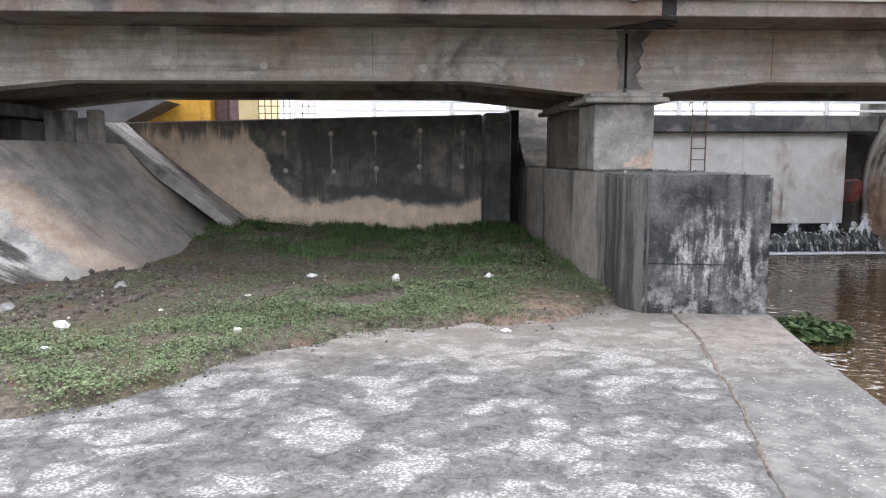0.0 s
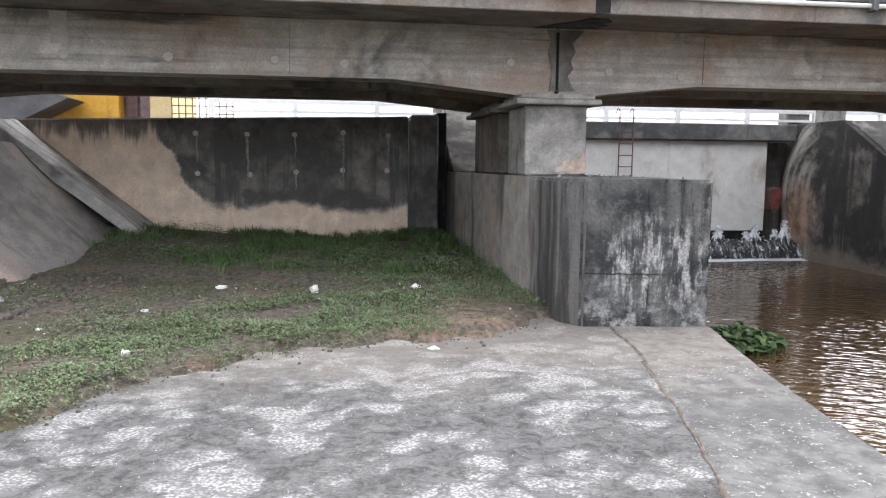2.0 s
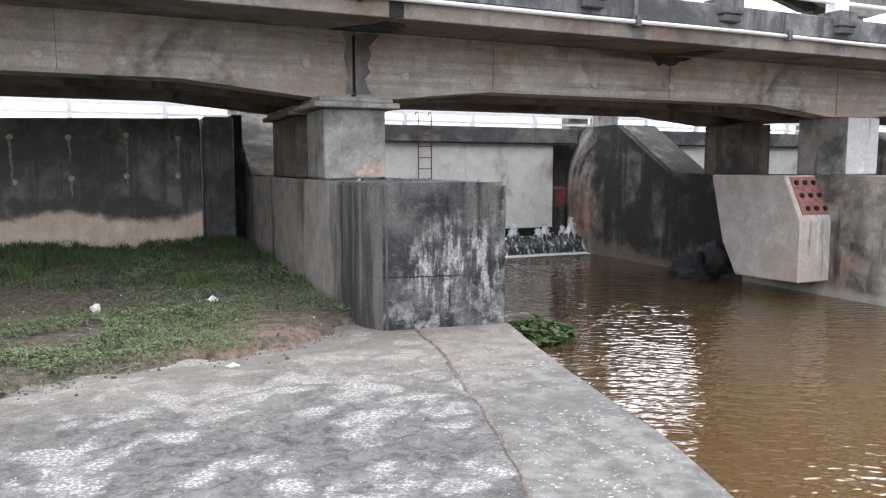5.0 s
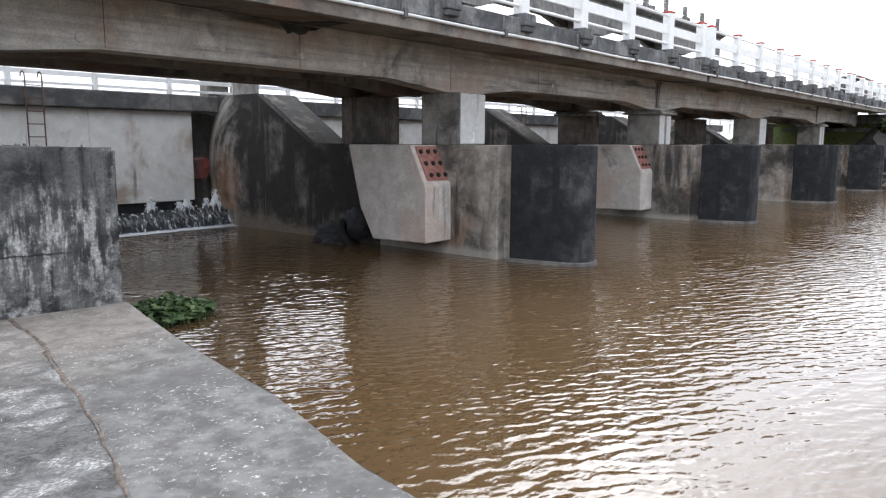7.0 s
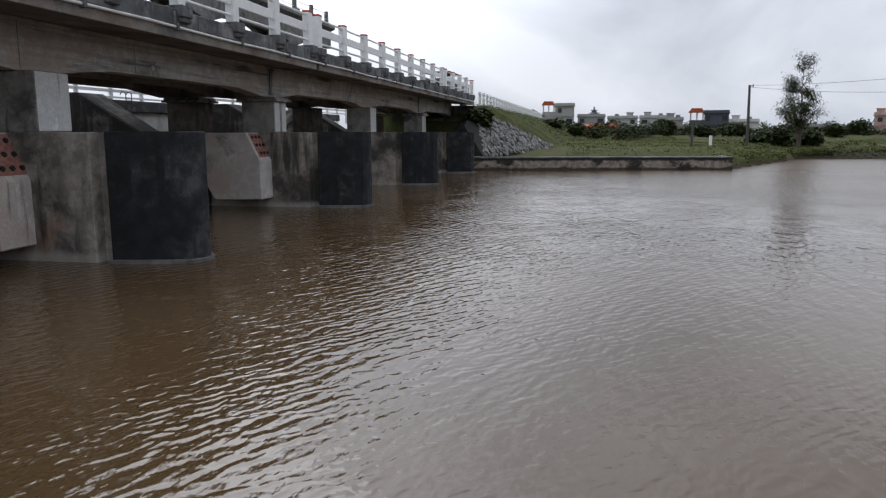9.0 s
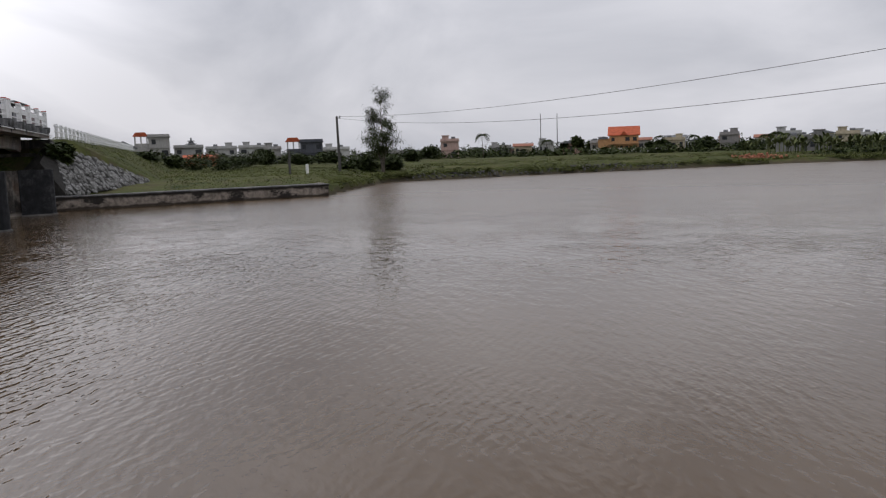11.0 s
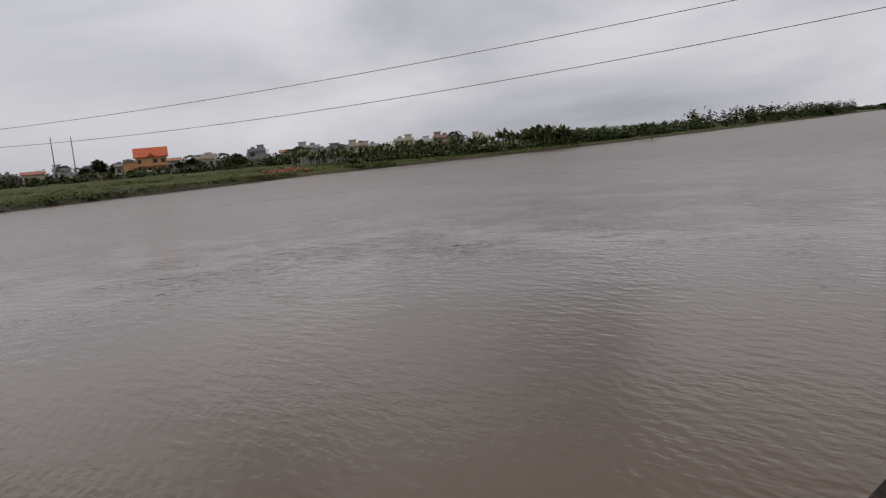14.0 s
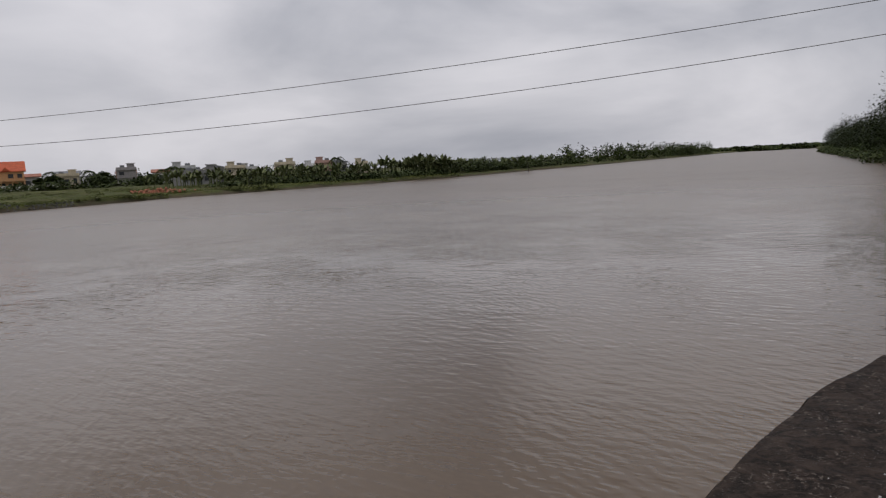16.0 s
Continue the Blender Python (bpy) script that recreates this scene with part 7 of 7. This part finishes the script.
for k, (x, y, z, sx_, sy_, sz_) in enumerate([(12.42, 13.55, -0.72, 0.42, 0.55, 0.35), (12.5, 12.75, -0.42, 0.22, 0.42, 0.42), (12.3, 13.3, -0.82, 0.5, 0.6, 0.2)]):
    bm = fresh()
    bmesh.ops.create_icosphere(bm, subdivisions=3, radius=1.0)
    for v in bm.verts:
        v.co *= 0.85 + 0.45 * noise.noise(v.co * 2.2 + Vector((k * 9, 0, 0)))
        v.co = Vector((v.co.x * sx_, v.co.y * sy_, v.co.z * sz_))
    o = part("dark_debris", bm, plain("sodden_rags", (0.035, 0.035, 0.04), 0.75, 0.4, 6), None, "", True)
    o.location = (x, y, z)
    tagged(o, "sodden dark rags caught against the pier", "debris", "debris by the pier")

# ---------------- water spilling under the gate ----------------
n = Nodes("foaming_water")
streaks = n.math("ADD", n.math("MULTIPLY", n.noise(1.0, 6, 0.7, co=n.stretch((11, 5, 1.6))), 0.7), n.math("MULTIPLY", n.noise(24, 5, 0.7), 0.3))
foam = n.ramp(n.math("ADD", streaks, n.ramp(n.axis("Z"), 0.50, 0.66, 0, 0.14)), 0.52, 0.63)
foam = n.math("MAXIMUM", foam, n.ramp(n.math("ADD", n.axis("Z"), n.math("MULTIPLY", n.noise(9, 4, 0.6), 0.06)), 0.06, 0.10, 0.9, 0))
M_FOAM = n.done(n.mix(foam, (0.030, 0.033, 0.036), (0.70, 0.72, 0.75)), n.ramp(foam, 0, 1, 0.12, 0.7), n.bump(streaks, 0.6, 0.04))
M_SPRAY = plain("white_spray", (0.82, 0.84, 0.86), 0.6, 0.05, 9)
gx0, gx1 = PIER_X[0] + 0.80, PIER_X[1] - 0.74
spill = thing("spilling_water", "white water spilling over the gate sill", "waterfall", ((gx0 + gx1) / 2, 18.4, WATER))
inv = Matrix.Translation(-Vector(spill.location))
verts, faces = [], []
cols, rows_ = 420, 16
PLUMES = [(gx1 - 0.26, 0.46, 0.14), (gx1 - 0.56, 0.22, 0.09), (gx1 - 1.16, 0.38, 0.16), (gx1 - 1.40, 0.16, 0.10), (gx1 - 2.22, 0.34, 0.13), (gx1 - 3.5, 0.2, 0.12), (gx1 - 4.8, 0.24, 0.14), (gx1 - 6.3, 0.22, 0.13), (gx1 - 7.6, 0.2, 0.12)]


def spray_height(x):
    """How high the water leaps above the sill."""
    return max(h_ * math.exp(-((x - c_) / w_) ** 2) for c_, h_, w_ in PLUMES)


for i in range(cols + 1):
    x = gx0 + (gx1 + 0.12 - gx0) * i / cols
    leap = spray_height(x) * (1 + 0.35 * noise.noise(Vector((x * 31, 3, 0))))
    ragged = 0.03 * noise.noise(Vector((x * 12, 0, 5))) + 0.025 * noise.noise(Vector((x * 40, 0, 1)))
    for j in range(rows_ + 1):
        t = j / rows_
        rise_ = leap * max(1 - abs(t - 0.22) / 0.22, 0) ** 0.8
        y = 18.74 - 0.66 * t - 0.10 * math.sin(math.pi * t) + 0.05 * noise.noise(Vector((x * 14, t * 3, 1)))
        z = -0.36 + ragged * (1 - t) + rise_ - 0.56 * t * t + 0.03 * noise.noise(Vector((x * 16, t * 6, 4)))
        verts.append((x, y, z))
for i in range(cols):
    for j in range(rows_):
        k = i * (rows_ + 1) + j
        faces.append((k, k + 1, k + rows_ + 2, k + rows_ + 1))
part("curtain", raw("curtain", verts, faces, M_FOAM, True), None, spill).data.transform(inv)
rng = np.random.default_rng(3)
for k, (cx, hgt, wid) in enumerate(PLUMES):
    m = 260
    t = rng.random(m) ** 0.7
    pts = np.stack([cx + rng.normal(size=m) * wid * 0.62 * (1.1 - t * 0.75), 18.52 + rng.normal(size=m) * 0.06, -0.36 + t * (hgt + 0.08)], -1)
    a, b = turned(m, 0.6, 1.0, rng)
    sz = (0.030 - 0.014 * t)[:, None]
    part("jet", cards("jet", pts, a * sz, b * sz * 0.5, M_SPRAY, 0.7), None, spill, "white splashing jet").data.transform(inv)
verts, faces = [], []
for i in range(cols + 1):
    x = gx0 + (gx1 - gx0) * i / cols
    w_ = 0.30 + 0.28 * abs(noise.noise(Vector((x * 1.3, 4, 0)))) + 0.08 * noise.noise(Vector((x * 7, 0, 0)))
    for j, s_ in enumerate((0, 0.35, 0.7, 1.0)):
        verts.append((x, 18.2 - w_ * s_, WATER + 0.012 + (0.035 + 0.05 * noise.noise(Vector((x * 9, s_ * 5, 1)))) * (1 - s_)))
for i in range(cols):
    for j in range(3):
        k = i * 4 + j
        faces.append((k, k + 1, k + 5, k + 4))
part("froth", raw("froth", verts, faces, M_FOAM, True), None, spill, "line of froth").data.transform(inv)

# ---------------- floating plants by the apron ----------------
rng = np.random.default_rng(4)
hy = thing("water_hyacinth", "clump of green water hyacinth floating against the apron edge", "water plants", (5.5, 9.3, WATER))
for nm, centre, rad, k in (("clump", (0.1, -0.05), (0.62, 0.55), 900), ("clump", (-0.35, -0.35), (0.3, 0.35), 240)):
    r = np.sqrt(rng.random(k))
    az = rng.uniform(0, 2 * np.pi, k)
    x, y = centre[0] + rad[0] * r * np.cos(az), centre[1] + rad[1] * r * np.sin(az)
    z = 0.05 + (0.24 - 0.17 * r) * rng.uniform(0.4, 1.25, k)
    a, b = turned(k, -0.1, 0.75, rng)
    s_ = rng.uniform(0.03, 0.062, k)[:, None]
    v = np.stack([x, y, z], -1)
    part(nm, cards(nm, v, a * s_, b * s_ * 0.85, M_HYAC, 0.9, 0.25), None, hy)
    stems = fresh()
    for q in range(0, k, 6):
        rod(stems, (x[q], y[q], -0.05), (x[q] + 0.02, y[q], z[q]), 0.008, 4)
    tagged(part("stems", stems, M_HYAC, hy), kind="stuff")

# ---------------- green on the mud ----------------
def mud_cover(x, y):
    inside = soil_edge(x, y)
    band = step(0.0, 0.22, inside) * step(3.1, 2.1, inside + 0.5 * (wave(x, y, 0.8, 3, 71) - 0.5)) * step(0.36, 0.50, wave(x, y, 0.9, 4, 72) + 0.10)
    band = band * step(1.4, 0.7, x)
    back = step(10.0, 11.0, y + 0.9 * (wave(x, y, 0.9, 3, 73) - 0.5) + 0.35 * x) * step(-3.9, -3.3, x + 0.25 * (y - 12))
    side = step(0.35, 0.56, wave(x, y, 1.3, 4, 74)) * step(-0.4, 0.8, x) * step(7.6, 8.3, y) * 0.8
    return band, np.clip(back, 0, 1), side


def strew(count, box_, seed):
    r = np.random.default_rng(seed)
    return r.uniform(box_[0], box_[1], count), r.uniform(box_[2], box_[3], count), r


x, y, r = strew(175000, (-7.5, 2.35, 3.2, 12.5), 51)
band, back, side = mud_cover(x, y)
keep = r.random(len(x)) < np.maximum(np.maximum(band, side * 0.6), 0.6 * back * step(0.35, 0.6, wave(x, y, 1.1, 3, 79)))
keep = keep | ((r.random(len(x)) < 0.22 * step(0.46, 0.62, wave(x, y, 1.7, 4, 80))) & (soil_edge(x, y) > 0.15) & (x > -4.6 + 0.2 * (y - 7)))
x, y = x[keep], y[keep]
k = len(x)
clump_h = wave(x, y, 2.2, 3, 75)
V_, A_, B_ = [], [], []
for leaf in range(3):
    a, b = turned(k, -0.05, 0.75, r)
    s_ = r.uniform(0.006, 0.014, k)[:, None] * (0.6 + 0.9 * clump_h)[:, None]
    V_.append(np.stack([x + r.normal(size=k) * 0.014, y + r.normal(size=k) * 0.014, land(x, y) + 0.012 + 0.16 * np.maximum(clump_h - 0.25, 0.05) * r.random(k)], -1))
    A_.append(a * s_)
    B_.append(b * s_ * 0.62)
tagged(new("creeping_weeds", cards("creeping_weeds", np.concatenate(V_), np.concatenate(A_), np.concatenate(B_), M_CREEP, 0.8, 0.3)),
       "low green creeping weeds over the mud", "weeds", kind="stuff")


def blades(name, x, y, r, lo, hi, width, material, label, lean=0.6, tall=1.0):
    k = len(x)
    h = r.uniform(lo, hi, k) * tall
    az, tip = r.uniform(0, 2 * np.pi, k), r.uniform(0.1, lean, k) * h
    z = land(x, y) - 0.01
    dx, dy = np.cos(az), np.sin(az)
    w = width * r.uniform(0.6, 1.3, k)
    base = np.stack([x, y, z], -1)
    side_ = np.stack([-dy * w, dx * w, 0 * x], -1)
    mid = base + np.stack([dx * tip * 0.35, dy * tip * 0.35, h * 0.6], -1)
    top = base + np.stack([dx * tip, dy * tip, h * (1 - 0.25 * tip / h)], -1)
    v = np.stack([base - side_, base + side_, mid + side_ * 0.8, mid - side_ * 0.8, top], 1).reshape(-1, 3)
    i = np.arange(k)[:, None] * 5
    f = (i + [[0, 1, 2, 3]]).tolist() + (i + [[3, 2, 4]]).tolist()
    return tagged(new(name, raw(name, v, f, material)), label, "grass", kind="stuff")


x, y, r = strew(150000, (-4.3, 2.35, 9.2, 14.97), 52)
band, back, side = mud_cover(x, y)
tuft = wave(x, y, 1.6, 4, 77)
knot = wave(x, y, 7.0, 2, 83)
keep = r.random(len(x)) < back * (0.03 + 0.97 * step(0.42, 0.62, tuft)) * (0.25 + 0.75 * step(0.35, 0.6, knot))
tall = 0.35 + 1.0 * step(0.40, 0.72, tuft) * (0.5 + 0.8 * step(0.4, 0.7, knot)) + 0.45 * step(13.2, 14.8, y)
blades("grass", x[keep], y[keep], r, 0.04, 0.15, 0.0055, M_BLADE, "green grass growing under the bridge", 0.7, tall[keep])
x, y, r = strew(36000, (-4.2, 2.35, 8.6, 14.9), 57)
band, back, side = mud_cover(x, y)
herb = wave(x, y, 1.9, 3, 84)
keep = r.random(len(x)) < np.maximum(back, 0.5 * side) * step(0.50, 0.66, herb)
x, y, herb = x[keep], y[keep], herb[keep]
a, b = turned(len(x), -0.1, 0.7, r)
s_ = r.uniform(0.010, 0.024, len(x))[:, None]
tagged(new("broadleaf_weeds", cards("broadleaf_weeds", np.stack([x, y, land(x, y) + 0.02 + 0.22 * r.random(len(x)) * step(0.5, 0.75, herb)], -1), a * s_, b * s_ * 0.6, M_CREEP, 0.8, 0.3)),
       "broad-leaved weeds among the grass under the bridge", "weeds", kind="stuff")
x, y, r = strew(16000, (-7.5, 2.35, 3.4, 11.5), 53)
band, back, side = mud_cover(x, y)
keep = (r.random(len(x)) < np.maximum(side, 0.35 * band)) | ((r.random(len(x)) < 0.06) & (soil_edge(x, y) > 0.1))
blades("grass_tufts", x[keep], y[keep], r, 0.03, 0.11, 0.005, M_BLADE, "short scattered grass on the mud")
x, y, r = strew(9000, (-7.5, 2.35, 3.2, 12.5), 54)
keep = (r.random(len(x)) < 0.5 * step(0.5, 0.62, wave(x, y, 1.2, 3, 78))) & (soil_edge(x, y) > 0.05)
blades("dry_stalks", x[keep], y[keep], r, 0.02, 0.09, 0.004, M_DRY, "dry straw-coloured stalks on the mud", 1.6)

# stones, shells and litter
M_GRIT = plain("pale_grit", (0.42, 0.41, 0.39), 0.8, 0.2, 12)
M_LITTER = plain("white_litter", (0.60, 0.59, 0.56), 0.6, 0.1, 12)
for k, (x, y, s_, flat) in enumerate([(-3.38, 6.32, 0.09, 0.7), (-1.36, 9.22, 0.10, 0.35), (-0.23, 9.19, 0.075, 0.9), (-0.17, 8.41, 0.05, 0.3), (1.03, 8.97, 0.085, 0.6), (-1.65, 5.99, 0.05, 0.8), (-3.13, 5.42, 0.09, 0.3),
                                      (-1.93, 7.81, 0.05, 0.4), (0.87, 6.2, 0.06, 0.4), (-2.7, 7.1, 0.04, 0.4), (-0.9, 7.0, 0.03, 0.5)]):
    bm = fresh()
    bmesh.ops.create_icosphere(bm, subdivisions=2, radius=1.0)
    for v in bm.verts:
        v.co *= 0.8 + 0.5 * noise.noise(v.co * 1.6 + Vector((k * 4.4, 2, 0)))
        v.co = Vector((v.co.x * s_ * 0.95, v.co.y * s_ * 0.75, v.co.z * s_ * flat))
    o = part("litter", bm, M_LITTER)
    o.location = (x, y, max(ground_z(x, y), 0.0) + s_ * flat * 0.45)
    tagged(o, "crumpled white scrap lying on the mud", "litter", "scraps on the mud")
for k, (x, y, s_) in enumerate([(-4.31, 7.09, 0.13), (-3.66, 8.55, 0.10), (-4.6, 6.5, 0.09), (-4.0, 7.9, 0.07), (-4.9, 7.6, 0.11)]):
    bm = fresh()
    bmesh.ops.create_icosphere(bm, subdivisions=2, radius=1.0)
    for v in bm.verts:
        v.co *= 0.8 + 0.6 * noise.noise(v.co * 1.4 + Vector((k * 6.1, 1, 3)))
        v.co = Vector((v.co.x * s_, v.co.y * s_ * 0.8, v.co.z * s_ * 0.6))
    o = part("stone", bm, M_STONE)
    o.location = (x, y, ground_z(x, y) + s_ * 0.25)
    tagged(o, "rough grey stone lying at the foot of the bank", "stone", "stones at the bank foot")
rs = random.Random(17)


def scatter(count, box_, seed, share, sizes, low=None):
    """Places for loose bits: share(x, y, e) gives the chance of one at a place that lies e metres inside the soil."""
    x, y, r = strew(count, box_, seed)
    e = soil_edge(x, y)
    keep = r.random(count) < share(x, y, e)
    x, y = x[keep], y[keep]
    z = land(x, y) if low is None else np.maximum(land(x, y), low)
    size = sizes(x, y, r)
    turn = r.uniform(0, 6.28, len(x))
    return list(zip(x.tolist(), y.tolist(), (z + 0.15 * size).tolist(), size.tolist(), turn.tolist()))


gravel = scatter(1500, (-7, 2.6, 1.6, 9.5), 17, lambda x, y, e: np.where(e > -0.25, 0.35, np.where(e > -0.5, 0.12, 0)), lambda x, y, r: r.uniform(0.012, 0.05, len(x)), 0.0)
many("gravel", rubble_kinds, gravel, M_STONE, "scattered pale pebbles at the edge of the mud", "gravel")
specks = scatter(260, (-5.5, 2.0, 5.0, 10.5), 18, lambda x, y, e: e > 0.1, lambda x, y, r: r.choice((0.010, 0.013, 0.017, 0.024, 0.034), len(x)))
many("mud_specks", rubble_kinds, specks, M_GRIT, "pale shell and crumb scattered over the mud", "grit")
crumbs = scatter(11000, (-7, 2.4, 2.2, 8.0), 19, lambda x, y, e: np.where((e > -0.12) & (e < 0.2), 0.8 - np.where(e < 0, 6.0, 2.5) * np.abs(e), 0), lambda x, y, r: r.uniform(0.008, 0.03, len(x)), 0.0)
many("edge_crumbs", rubble_kinds, crumbs, plain("mossy_mud", (0.075, 0.068, 0.042), 0.95, 0.5, 3, dirt=0.4, dirt_colour=(0.035, 0.045, 0.018)), "mossy crumbs of mud along the edge of the apron", "mud crumbs")
tops = [(PIER_X[0] + rs.uniform(-0.55, 0.6), rs.uniform(7.1, 9.7), PIER_TOP + 0.012, rs.choice((0.015, 0.02, 0.03, 0.05)), rs.uniform(0, 6)) for _ in range(34)]
many("pier_top_rubble", rubble_kinds, tops, M_STONE, "crumbs of concrete lying on the pier block", "rubble")
clods = scatter(2600, (-7.2, 1.6, 3.4, 10.5), 20, lambda x, y, e: np.where(e > 0.05, np.where(x < -3.2 + 0.25 * (y - 7), 0.8, 0.22), 0), lambda x, y, r: np.where(x < -3.2 + 0.25 * (y - 7), r.uniform(0.025, 0.12, len(x)), r.uniform(0.015, 0.05, len(x))))
many("mud_clods", rubble_kinds, clods, plain("dark_mud", (0.085, 0.072, 0.062), 0.95, 0.4, 9), "dark broken clods of mud at the foot of the bank", "mud clods")
# dead twigs lying on the mud
x, y, r = strew(260, (-6.0, 2.0, 5.2, 10.4), 21)
keep = soil_edge(x, y) > 0.1
x, y = x[keep], y[keep]
bm = fresh()
for px_, py_, pz_, az_, long_ in zip(x, y, land(x, y), r.uniform(0, 6.28, len(x)), r.uniform(0.05, 0.22, len(x))):
    rod(bm, (px_, py_, pz_ + 0.012), (px_ + math.cos(az_) * long_, py_ + math.sin(az_) * long_, pz_ + 0.02 + 0.1 * long_), 0.0045, 4, 0.002)
tagged(part("twigs", bm, plain("dead_twig", (0.20, 0.165, 0.125), 0.9, 0.3, 9)), "dead grey twigs lying on the mud", "twigs", kind="stuff")
bits = [(rs.uniform(-6, 2.6), rs.uniform(0.8, 6.9), 0.006, rs.uniform(0.004, 0.010), rs.uniform(0, 6)) for _ in range(1500)]
bits += [(rs.uniform(-3, 2.2), rs.uniform(-8, -1.5), 0.006, rs.choice((0.006, 0.008, 0.011, 0.018)), rs.uniform(0, 6)) for _ in range(700)]
many("grit", rubble_kinds, [b_ for b_ in bits if b_[0] < float(line(WEST, b_[1])) - 0.1], M_GRIT, "pale grit and shell scattered on the apron", "grit")
